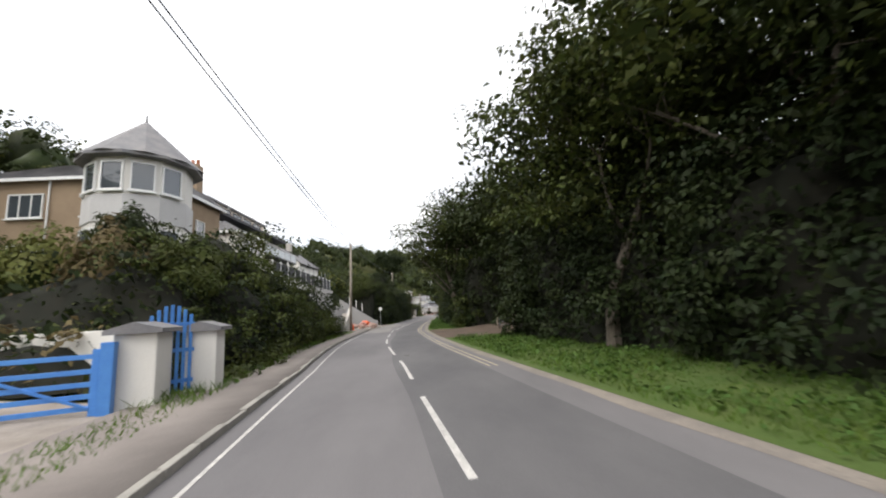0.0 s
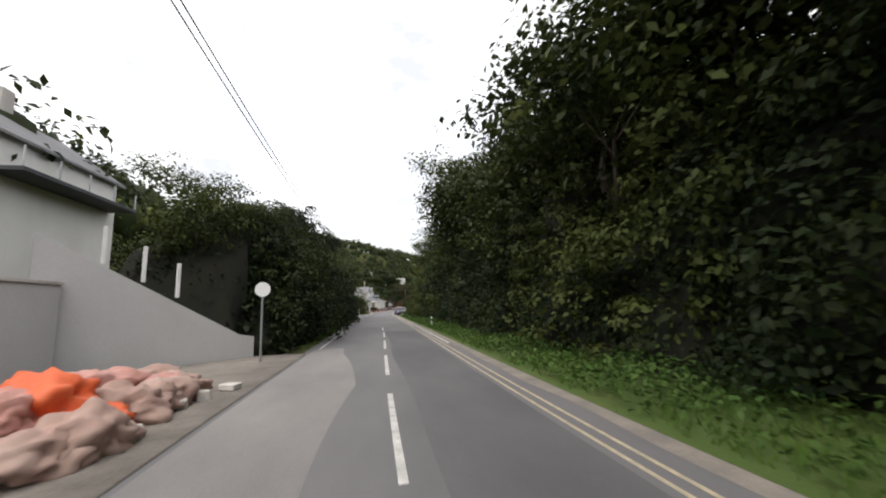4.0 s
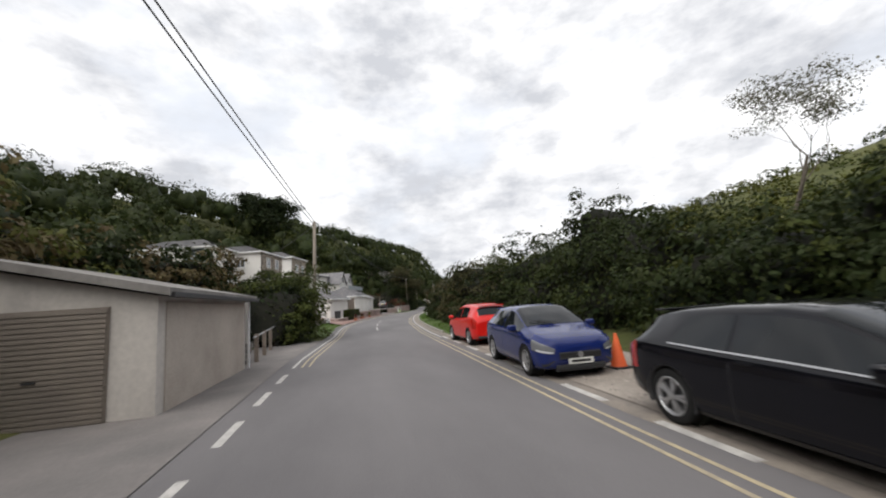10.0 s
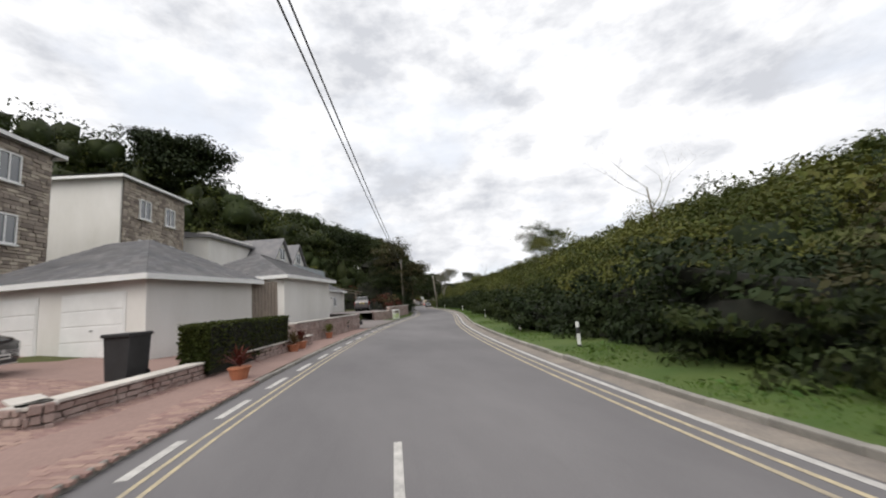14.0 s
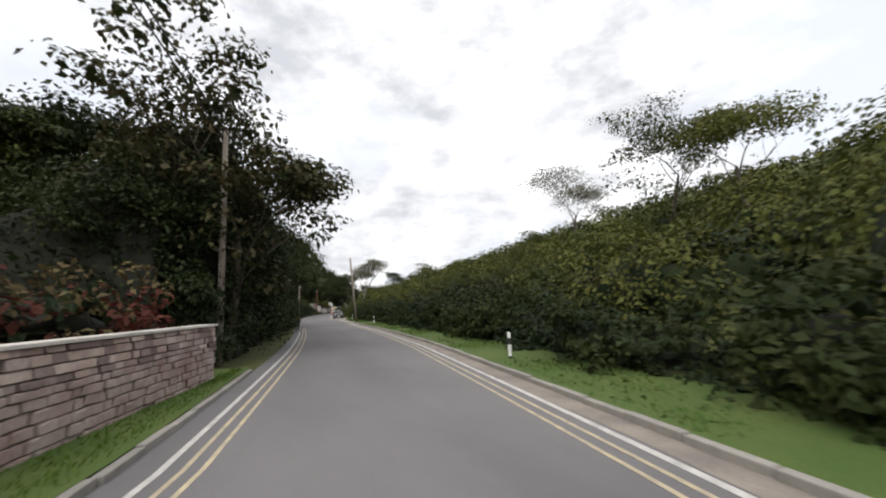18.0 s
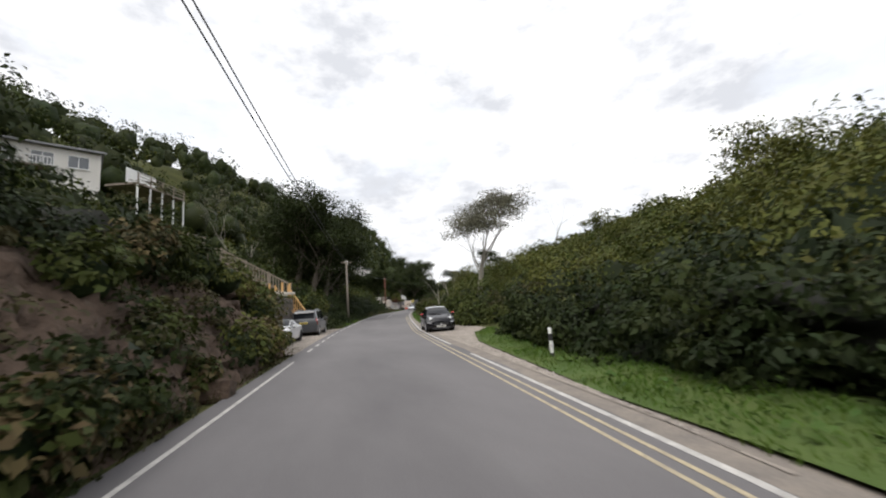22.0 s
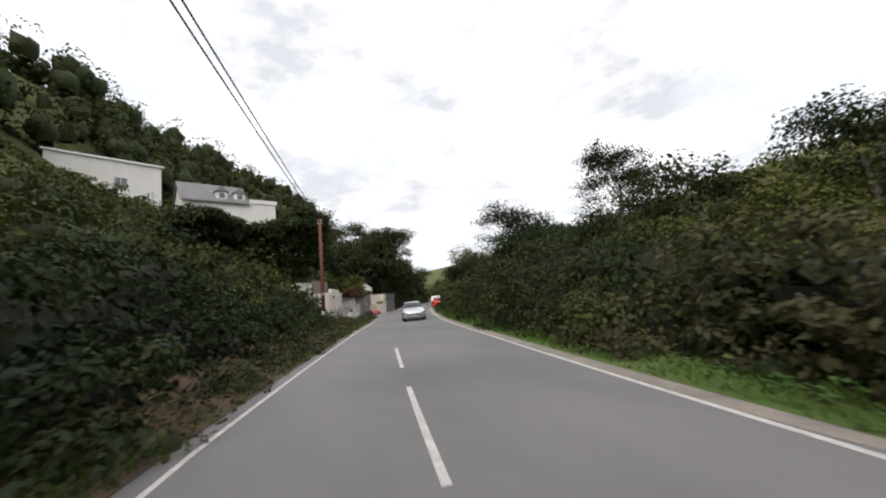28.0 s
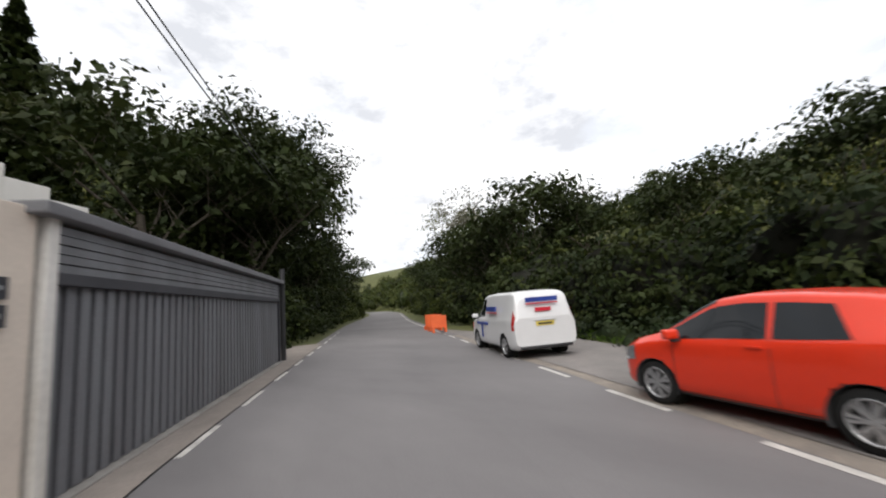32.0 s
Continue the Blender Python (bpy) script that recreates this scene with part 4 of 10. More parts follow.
oak = tree_kind("broadleaf_tree", 31, 10.0, 1.0, 11000, 0.165, LEAF_DARK, "tall broadleaf tree with a full dark green crown", trunk=0.26, clump=0.95, group="roadside trees")
ash = tree_kind("broadleaf_tree", 32, 11.0, 0.8, 11000, 0.16, LEAF_MID, "tall broadleaf tree with a light green crown", trunk=0.22, clump=0.9, group="roadside trees")
syc = tree_kind("broadleaf_tree", 33, 8.0, 1.15, 4200, 0.2, LEAF_OLIVE, "spreading tree with olive green leaves", trunk=0.2, clump=0.85, group="roadside trees")
far = tree_kind("broadleaf_tree", 34, 10.0, 0.95, 2800, 0.33, LEAF_DARK, "broad dark tree standing back from the road", trunk=0.24, clump=1.15, group="roadside trees")
g2 = random.Random(5)
rows_o, rows_a, rows_s, rows_f = [], [], [], []
for y in np.arange(24, 130, 4.7):
    for k, lat in enumerate((8.6, 12.5)):
        if 47 < y < 66 and k == 0:
            continue
        r = (float(y + g2.uniform(-1.5, 1.5)), lat + g2.uniform(-1, 1) - (1.0 if 62 < y < 84 and k == 0 else 0), g2.uniform(1.05, 1.45) * (1.0 if y < 100 else 0.82 if y < 112 else 0.5), g2.uniform(0, 360))
        (rows_f if k else rows_o if g2.random() < 0.45 else rows_a).append(r)
for y in np.arange(88, 133, 4.5):
    rows_a.append((float(y), -6.4 + g2.uniform(-0.8, 0.5), g2.uniform(0.62, 0.8), g2.uniform(0, 360)))
for y in np.arange(236, 262, 4.0):
    rows_o.append((float(y), -7.2 + g2.uniform(-0.8, 0.3), g2.uniform(0.75, 0.95), g2.uniform(0, 360)))
for y in np.arange(319, 370, 4.0):
    (rows_o if y < 345 and g2.random() < 0.7 else rows_s).append((float(y), -10.5 + g2.uniform(-2.5, 1.5), g2.uniform(0.9, 1.2) * (1.15 if y < 342 else 0.32), g2.uniform(0, 360)))
for y in np.arange(352, 432, 4.5):
    rows_f.append((float(y), 14.5 + g2.uniform(-2, 4), g2.uniform(0.42, 0.62), g2.uniform(0, 360)))
for y in np.arange(412, 470, 4.0):
    rows_f.append((float(y), -9 + g2.uniform(-3, 1.5), g2.uniform(0.8, 1.4), g2.uniform(0, 360)))
    rows_f.append((float(y), 12 + g2.uniform(-2, 4), g2.uniform(0.7, 1.1), g2.uniform(0, 360)))
for y in np.arange(150, 186, 3.4):
    rows_s.append((float(y), 11.5 + g2.uniform(-1, 2), g2.uniform(0.42, 0.55) * (0.9 if y < 160 else 0.5), g2.uniform(0, 360)))
for y in np.arange(165, 350, 9.0):
    rows_s.append((float(y), 15 + g2.uniform(-2, 6), g2.uniform(0.3, 0.6) * (0.55 if y < 245 else 1.0), g2.uniform(0, 360)))
rows_o += [(264.5, -5.6, 0.95, 40.0), (318, -8.6, 1.35, 300.0), (322, -8.0, 1.45, 10.0), (327.5, -7.4, 1.5, 130.0), (333, -8.0, 1.35, 250.0)]
rows_a += [(133.2, -8.0, 0.85, 70.0)]
rows_o += [(126.5, -5.6, 0.78, 200.0), (131.0, -6.3, 0.76, 300.0)]
stand(oak, rows_o[1:])
stand(ash, rows_a[1:])
stand(syc, rows_s[1:])
stand(far, rows_f[1:])
for proto, r in ((oak, rows_o[0]), (ash, rows_a[0]), (syc, rows_s[0]), (far, rows_f[0])):
    p = along(r[0], r[1], float(ground_z(r[0], r[1])) - 0.1)
    proto.matrix_basis = pose(*p.tolist(), 0, 0, r[3])

for x, y, top, h, k in ((-7.8, 255.6, 15.5, 9.0, 1), (-3.8, 256.5, 16.5, 9.5, 2), (0.9, 257.0, 17.0, 9.5, 3), (4.6, 258.0, 16.0, 9.0, 4)):
    t9 = tree_kind("broadleaf_tree", 140 + k, h, 0.95, 6000, 0.3, (LEAF_DARK, LEAF_MID, LEAF_SHADE, LEAF_DARK)[k - 1], "full dark tree on the bank behind a yard", trunk=0.2, clump=1.3, group="bank trees")
    t9.matrix_basis = pose(x, y, top - h, 0, 0, k * 71.0)

# hedges that close the far stretch
hedge("roadside_hedge", 411, 470, -4.6, 6.0, 3.4, LEAF_DARK, "ivy and shrubs under tall trees at the road edge", seed=23, second=LEAF_MID, mix=0.4, lean=0.4, leaf=0.2, dens=40)
hedge("roadside_hedge", 408, 470, 6.4, 6.0, 3.0, LEAF_DARK, "dense green hedge beside a lay-by", side=1, seed=24, second=LEAF_MID, mix=0.4, lean=0.4, leaf=0.2, dens=40)
hedge("roadside_hedge", 384, 410, lambda y: np.interp(y, [384, 388, 398, 410], [9.2, 10.6, 10.6, 7.4]), 5.0, 3.6, LEAF_DARK, "dark green hedge behind a grass verge", side=1, seed=25, second=LEAF_MID, mix=0.3, lean=0.3, leaf=0.19, dens=50)

# ---- verges ----
grass("verge_grass", 20, 49.5, lambda y: right(y) + 0.7, lambda y: np.interp(y, [20, 45, 62], [8.5, 8.0, 6.2]), "rough roadside grass", seed=1, dens=120, weed=0.25)
grass("verge_grass", 62, 128, lambda y: right(y) + 0.6, lambda y: np.interp(y, [62, 128], [6.6, 5.4]), "lush roadside grass and weeds", seed=2, h=0.3, dens=120, weed=0.6)
grass("verge_grass", 158, 291, lambda y: np.where(y < 272, right(y) + 0.8, np.interp(y, [272, 284, 288, 291], [3.7, 4.2, 5.1, 6.8])), lambda y: np.interp(y, [158, 280, 291], [5.9, 6.0, 7.6]), "mown green verge grass", seed=3, h=0.1, dens=190, weed=0.04)
grass("verge_grass", 297, 389, lambda y: np.where(y < 302, np.interp(y, [297, 302], [5.0, 3.7]), right(y) + 0.5), lambda y: np.interp(y, [296, 389], [5.7, 5.3]), "rough roadside grass", seed=4, h=0.2, dens=90, weed=0.3)
grass("verge_grass", 384, 410, lambda y: np.interp(y, [384, 391.4, 394, 396.5, 410], [4.5, 4.5, 5.6, 7.3, 7.0]), lambda y: np.interp(y, [384, 388, 398, 410], [9.4, 10.2, 10.2, 7.6]), "rough grass beside a lay-by", seed=5, h=0.18)
grass("verge_grass", 303, 372, lambda y: left(y) - 1.5, lambda y: left(y) - 0.4, "rough grass at the foot of a bank", seed=6, h=0.22, dens=120)
grass("verge_grass", 127, 137, lambda y: right(y) + 0.6, lambda y: np.interp(y, [127, 131, 137], [5.2, 6.2, 7.2]), "lush roadside grass and weeds", seed=8, h=0.28, dens=110, weed=0.5)

# ---- materials of built things ----
RENDER = mat("white_render", (0.72, 0.70, 0.67), (0.62, 0.60, 0.56), scale=0.5, rough=0.85, bump=0.03, fine=28, wear=0.07, stretch=(1, 1, 0.4))
RENDER_GREY = mat("pale_grey_render", (0.56, 0.55, 0.55), (0.47, 0.46, 0.455), scale=0.4, rough=0.9, bump=0.04, fine=24, wear=0.12, stretch=(1, 1, 0.5))
RENDER_DIRTY = mat("stained_render", (0.62, 0.58, 0.53), (0.42, 0.39, 0.36), scale=0.8, rough=0.92, bump=0.05, fine=12, wear=0.18, stretch=(1, 1, 0.25), c3=(0.22, 0.19, 0.17))
RENDER_CREAM = mat("cream_render", (0.66, 0.58, 0.5), (0.55, 0.48, 0.42), scale=0.6, rough=0.88, bump=0.03, fine=20, wear=0.1)
PEBBLE = mat("brown_pebbledash", (0.33, 0.245, 0.165), (0.26, 0.19, 0.13), scale=0.6, rough=0.95, bump=0.12, fine=30)
STEP_STONE = mat("worn_grey_step_stone", (0.17, 0.145, 0.125), (0.095, 0.08, 0.068), scale=2.2, rough=0.95, bump=0.12, fine=18, c3=(0.28, 0.25, 0.22))
CONCRETE = mat("stained_concrete", (0.27, 0.255, 0.24), (0.16, 0.15, 0.14), scale=0.7, rough=0.95, bump=0.06, fine=10, stretch=(1.4, 1.4, 0.3), c3=(0.09, 0.08, 0.075))
SLATE = mat("grey_slate", (0.14, 0.14, 0.15), (0.21, 0.2, 0.2), scale=1.4, rough=0.75, bump=0.06, fine=14, objvar=0.2, island=0.18)
STONE = mat("mixed_stone", (0.25, 0.21, 0.17), (0.36, 0.31, 0.26), scale=2.2, rough=0.92, bump=0.1, fine=16, island=0.42)
STONE_PURPLE = mat("rough_quarry_stone", (0.25, 0.17, 0.15), (0.38, 0.31, 0.28), scale=2.2, rough=0.92, bump=0.1, fine=16, island=0.55)
STONE_DARK = mat("dark_drystone", (0.10, 0.085, 0.07), (0.17, 0.15, 0.125), scale=1.6, rough=0.95, bump=0.12, fine=14, island=0.4)
MORTAR = mat("mortar", (0.2, 0.18, 0.155), (0.14, 0.125, 0.11), scale=3, rough=0.96, bump=0.08, fine=25)
PAVER = mat("pink_block_paving", (0.33, 0.22, 0.19), (0.27, 0.18, 0.155), scale=0.5, rough=0.9, bump=0.04, fine=20, objvar=0.12)
PAVER_GREY = mat("grey_block_paving", (0.22, 0.19, 0.18), (0.17, 0.15, 0.145), scale=0.5, rough=0.9, bump=0.04, fine=20)
UPVC = mat("white_window_frame", (0.78, 0.78, 0.77), (0.7, 0.7, 0.69), scale=2, rough=0.45, wear=0.04)
LAMP_DARK = glass("headlamp_glass", (0.16, 0.165, 0.175))
PANE = glass("window_pane", (0.06, 0.07, 0.08))
CAR_GLASS = glass("car_window", (0.010, 0.012, 0.014))
CAR_GLASS.node_tree.nodes["Principled BSDF"].inputs["Specular IOR Level"].default_value = 0.35
CAR_GLASS.node_tree.nodes["Principled BSDF"].inputs["Coat Weight"].default_value = 0.0
RUBBER = mat("tyre_rubber", (0.012, 0.012, 0.012), (0.018, 0.018, 0.018), rough=0.85, spec=0.2)
BLACK_PLASTIC = mat("black_plastic", (0.025, 0.025, 0.027), (0.035, 0.035, 0.037), rough=0.55)
ALLOY = mat("wheel_alloy", (0.5, 0.5, 0.51), (0.4, 0.4, 0.41), rough=0.35, metal=0.7)
LAMP_CLEAR = mat("clear_lamp", (0.75, 0.76, 0.78), (0.6, 0.6, 0.62), rough=0.15, spec=0.8, coat=0.8)
LAMP_RED = mat("red_lamp", (0.45, 0.02, 0.015), (0.35, 0.015, 0.01), rough=0.2, spec=0.7, coat=0.8)
PLATE_W = mat("white_plate", (0.75, 0.75, 0.72), rough=0.5)
PLATE_Y = mat("yellow_plate", (0.7, 0.55, 0.1), rough=0.5)
POLE_WOOD = mat("weathered_pole", (0.3, 0.26, 0.22), (0.2, 0.17, 0.14), scale=2, rough=0.92, bump=0.08, fine=20, stretch=(5, 5, 0.5))
POLE_BROWN = mat("brown_pole", (0.16, 0.06, 0.04), (0.11, 0.045, 0.03), scale=2, rough=0.85, bump=0.06, fine=20, stretch=(5, 5, 0.5))
WIRE = mat("black_cable", (0.03, 0.03, 0.032), rough=0.7)
STEEL = mat("galvanised_steel", (0.38, 0.39, 0.4), (0.3, 0.3, 0.31), rough=0.5, metal=0.6)
BLUE_PAINT = mat("blue_gloss_paint", (0.06, 0.2, 0.55), (0.08, 0.25, 0.6), scale=3, rough=0.45, wear=0.12)
NEW_TIMBER = mat("new_pale_timber", (0.62, 0.38, 0.16), (0.52, 0.3, 0.12), scale=1.5, rough=0.7, bump=0.03, stretch=(6, 6, 1))
OLD_TIMBER = mat("weathered_timber", (0.26, 0.215, 0.175), (0.18, 0.15, 0.125), scale=2, rough=0.88, bump=0.05, fine=20, stretch=(6, 6, 1))
GREY_SHEET = mat("grey_corrugated_metal", (0.2, 0.205, 0.22), (0.14, 0.14, 0.15), scale=0.8, rough=0.6, metal=0.3, wear=0.2, stretch=(2, 2, 0.3), c3=(0.09, 0.085, 0.085))
DARK_PANEL = mat("dark_fence_panel", (0.035, 0.036, 0.042), (0.05, 0.05, 0.058), rough=0.7)
CREAM_DOOR = mat("cream_garage_door", (0.5, 0.44, 0.36), (0.42, 0.37, 0.3), scale=0.8, rough=0.6, wear=0.1)
NAVY_DOOR = mat("navy_garage_door", (0.03, 0.04, 0.07), (0.04, 0.05, 0.08), rough=0.5)
TERRACOTTA = mat("terracotta", (0.42, 0.17, 0.09), (0.34, 0.13, 0.07), scale=3, rough=0.85)
ORANGE = mat("orange_plastic", (0.8, 0.16, 0.05), (0.7, 0.12, 0.04), scale=2, rough=0.5)
SACK = mat("dusty_builder_sack", (0.45, 0.32, 0.27), (0.35, 0.22, 0.18), scale=2.5, rough=0.9, bump=0.1, fine=10)
BIN_BLACK = mat("black_bin_plastic", (0.02, 0.02, 0.021), (0.03, 0.03, 0.032), rough=0.5)
PAINTS = {
    "black": mat("black_car_paint", (0.004, 0.004, 0.006), (0.005, 0.005, 0.008), rough=0.12, spec=0.22, coat=0.3, wear=0.03),
    "blue": mat("blue_car_paint", (0.007, 0.016, 0.10), (0.008, 0.018, 0.11), rough=0.18, spec=0.3, coat=0.5, wear=0.03),
    "red": mat("red_car_paint", (0.62, 0.012, 0.008), (0.58, 0.011, 0.008), rough=0.35, spec=0.2, coat=0.7, wear=0.03),
    "orange_red": mat("orange_red_car_paint", (0.72, 0.04, 0.012), (0.66, 0.036, 0.011), rough=0.35, spec=0.2, coat=0.7, wear=0.03),
    "silver": mat("silver_car_paint", (0.42, 0.43, 0.46), (0.4, 0.41, 0.44), rough=0.3, metal=0.5, coat=1.0, wear=0.03),
    "white": mat("white_car_paint", (0.7, 0.7, 0.71), (0.66, 0.66, 0.67), rough=0.3, coat=1.0, wear=0.03),
    "grey": mat("dark_grey_car_paint", (0.035, 0.037, 0.042), (0.04, 0.042, 0.048), rough=0.3, spec=0.6, coat=1.0, wear=0.03),
    "brown": mat("grey_brown_car_paint", (0.09, 0.08, 0.08), (0.1, 0.09, 0.09), rough=0.3, metal=0.4, coat=1.0, wear=0.03),
}

# ---- vehicles ----
# stations from the nose back: share of length, half width share, sill z, waist z, top z, roof half width share
SHAPES = {
    "hatch": [(0.0, 0.50, 0.36, 0.56, 0.61, 0.46), (0.005, 0.68, 0.30, 0.64, 0.68, 0.64), (0.012, 0.79, 0.22, 0.68, 0.735, 0.72), (0.04, 0.90, 0.19, 0.725, 0.80, 0.8), (0.10, 0.975, 0.18, 0.79, 0.88, 0.83), (0.17, 1.0, 0.18, 0.84, 0.945, 0.84), (0.225, 1.0, 0.18, 0.875, 1.0, 0.82),
              (0.33, 1.0, 0.18, 0.90, 1.24, 0.76), (0.425, 1.0, 0.18, 0.915, 1.41, 0.71), (0.52, 1.0, 0.18, 0.93, 1.455, 0.70), (0.66, 1.0, 0.18, 0.95, 1.45, 0.695), (0.80, 1.0, 0.19, 0.98, 1.41, 0.68), (0.90, 0.99, 0.21, 1.0, 1.345, 0.66), (0.935, 0.975, 0.23, 0.99, 1.2, 0.67), (0.965, 0.945, 0.26, 0.96, 1.02, 0.72), (0.988, 0.90, 0.3, 0.9, 0.945, 0.76), (1.0, 0.82, 0.36, 0.80, 0.84, 0.72)],
    "estate": [(0.0, 0.52, 0.34, 0.56, 0.61, 0.48), (0.005, 0.70, 0.28, 0.64, 0.68, 0.66), (0.010, 0.81, 0.21, 0.67, 0.725, 0.74), (0.035, 0.92, 0.18, 0.71, 0.775, 0.81), (0.10, 0.985, 0.18, 0.775, 0.855, 0.84), (0.20, 1.0, 0.18, 0.84, 0.93, 0.85), (0.265, 1.0, 0.18, 0.87, 0.985, 0.82),
               (0.35, 1.0, 0.18, 0.89, 1.2, 0.76), (0.435, 1.0, 0.18, 0.905, 1.385, 0.71), (0.52, 1.0, 0.18, 0.915, 1.455, 0.70), (0.66, 1.0, 0.18, 0.93, 1.47, 0.695), (0.84, 1.0, 0.19, 0.96, 1.43, 0.68), (0.935, 0.985, 0.21, 0.975, 1.36, 0.66), (0.968, 0.96, 0.24, 0.97, 1.12, 0.69), (0.985, 0.92, 0.28, 0.93, 0.98, 0.74), (1.0, 0.84, 0.36, 0.8, 0.85, 0.72)],
    "suv": [(0.0, 0.54, 0.48, 0.78, 0.83, 0.52), (0.005, 0.72, 0.42, 0.86, 0.90, 0.70), (0.012, 0.83, 0.32, 0.91, 0.98, 0.78), (0.045, 0.93, 0.29, 0.97, 1.05, 0.83), (0.11, 0.985, 0.28, 1.02, 1.11, 0.85), (0.22, 1.0, 0.28, 1.06, 1.17, 0.85), (0.275, 1.0, 0.28, 1.08, 1.23, 0.82),
            (0.35, 1.0, 0.28, 1.09, 1.48, 0.76), (0.42, 1.0, 0.28, 1.10, 1.68, 0.72), (0.52, 1.0, 0.28, 1.12, 1.78, 0.71), (0.70, 1.0, 0.28, 1.15, 1.80, 0.70), (0.86, 1.0, 0.3, 1.2, 1.74, 0.69), (0.935, 0.985, 0.33, 1.22, 1.62, 0.68), (0.968, 0.955, 0.37, 1.2, 1.32, 0.72), (0.985, 0.92, 0.4, 1.12, 1.17, 0.77), (1.0, 0.85, 0.46, 0.95, 1.0, 0.75)],
    "van": [(0.0, 0.58, 0.40, 0.68, 0.75, 0.56), (0.005, 0.76, 0.34, 0.76, 0.82, 0.74), (0.015, 0.86, 0.25, 0.82, 0.90, 0.8), (0.05, 0.95, 0.22, 0.90, 1.0, 0.84), (0.12, 0.99, 0.21, 0.97, 1.09, 0.84), (0.175, 1.0, 0.21, 1.0, 1.16, 0.82),
            (0.26, 1.0, 0.21, 1.04, 1.5, 0.79), (0.335, 1.0, 0.21, 1.06, 1.76, 0.77), (0.42, 1.0, 0.21, 1.07, 1.83, 0.78), (0.60, 1.0, 0.22, 1.08, 1.85, 0.79), (0.90, 1.0, 0.22, 1.1, 1.83, 0.79), (0.965, 0.985, 0.24, 1.1, 1.76, 0.79), (0.985, 0.965, 0.28, 1.08, 1.4, 0.84), (1.0, 0.94, 0.36, 1.0, 1.1, 0.85)],
    "roadster": [(0.0, 0.52, 0.36, 0.56, 0.63, 0.50), (0.005, 0.70, 0.30, 0.64, 0.70, 0.68), (0.012, 0.81, 0.21, 0.68, 0.75, 0.76), (0.05, 0.93, 0.19, 0.75, 0.83, 0.82), (0.14, 0.99, 0.18, 0.82, 0.91, 0.84), (0.26, 1.0, 0.18, 0.87, 0.97, 0.82),
                 (0.36, 1.0, 0.18, 0.885, 1.18, 0.76), (0.45, 1.0, 0.18, 0.89, 1.33, 0.71), (0.54, 1.0, 0.18, 0.9, 1.37, 0.69), (0.64, 1.0, 0.18, 0.91, 1.34, 0.68), (0.77, 1.0, 0.2, 0.92, 1.16, 0.70), (0.86, 1.0, 0.21, 0.93, 1.0, 0.78), (0.96, 0.95, 0.24, 0.88, 0.93, 0.78), (1.0, 0.84, 0.36, 0.72, 0.77, 0.7)],
}
# where the windscreen begins and ends, the rear window, the side windows
GLAZING = {
    "hatch": ((0.232, 0.432), (0.908, 0.962), ((0.262, 0.555), (0.57, 0.80))),
    "coupe": ((0.232, 0.432), (0.908, 0.962), ((0.262, 0.60), (0.615, 0.80))),
    "estate": ((0.272, 0.445), (0.94, 0.98), ((0.30, 0.55), (0.563, 0.73), (0.743, 0.895))),
    "suv": ((0.282, 0.43), (0.915, 0.972), ((0.31, 0.54), (0.553, 0.72), (0.735, 0.87))),
    "van": ((0.182, 0.345), None, ((0.205, 0.42), (0.44, 0.66), (0.69, 0.92))),
    "roadster": ((0.268, 0.455), (0.66, 0.80), ((0.30, 0.60),)),
}


def car_loft(kind, L, W, H):
    st = np.array(SHAPES[kind])
    k = H / st[:, 4].max()
    st = st.copy()
    st[:, 2:5] *= k
    # rounded transitions between the stations
    fine = np.linspace(0, 1, 401)
    rows = [np.interp(fine, st[:, 0], st[:, c]) for c in range(1, 6)]
    kern = np.hanning(27)[1:-1]
    kern /= kern.sum()
    soft = [np.convolve(np.pad(r, 12, mode="reflect", reflect_type="odd"), kern, "valid") for r in rows]
    keep = np.clip(np.minimum(fine, 1 - fine) / 0.05, 0, 1)
    rows = [r * (1 - keep) + q * keep for r, q in zip(rows, soft)]

    def at(s, u):
        """A place on the right half of the skin: s 0 nose to 1 tail, u 0 underside to 1 crown; u .5 is the waist, .82 the roof edge."""
        s, u = np.broadcast_arrays(np.asarray(s, float), np.asarray(u, float))
        w, zl, zb, zt, wr = (np.interp(s, fine, r) for r in rows)
        w = w * W / 2
        wr = wr * W / 2 * np.minimum(1, w / (W / 2) + 0.02)
        rise = np.clip((zt - zb) / 0.3, 0.25, 1)
        uu = np.array([0, 0.06, 0.12, 0.22, 0.32, 0.42, 0.47, 0.5, 0.82, 0.87, 0.92, 0.96, 1.0])
        xs = np.stack([w * 0, w * 0.86, w * 0.955, w * 0.99, w, w * 0.992, w * 0.978, w * 0.955, wr, wr * 0.955, wr * 0.84, wr * 0.5, wr * 0], -1)
        b = zb - zl
        zs = np.stack([zl, zl, zl + 0.05, zl + 0.22 * b, zl + 0.5 * b, zl + 0.82 * b, zl + 0.95 * b, zb, zt - 0.085 * rise, zt - 0.048 * rise, zt - 0.02 * rise, zt - 0.003, zt], -1)
        j = np.clip(np.searchsorted(uu, u, side="right") - 1, 0, 11)
        f = (u - uu[j]) / (uu[j + 1] - uu[j])
        tk = lambda A: np.take_along_axis(A, j[..., None], -1)[..., 0] * (1 - f) + np.take_along_axis(A, (j + 1)[..., None], -1)[..., 0] * f
        return np.stack([tk(xs), L / 2 - s * L, tk(zs)], -1)

    return at


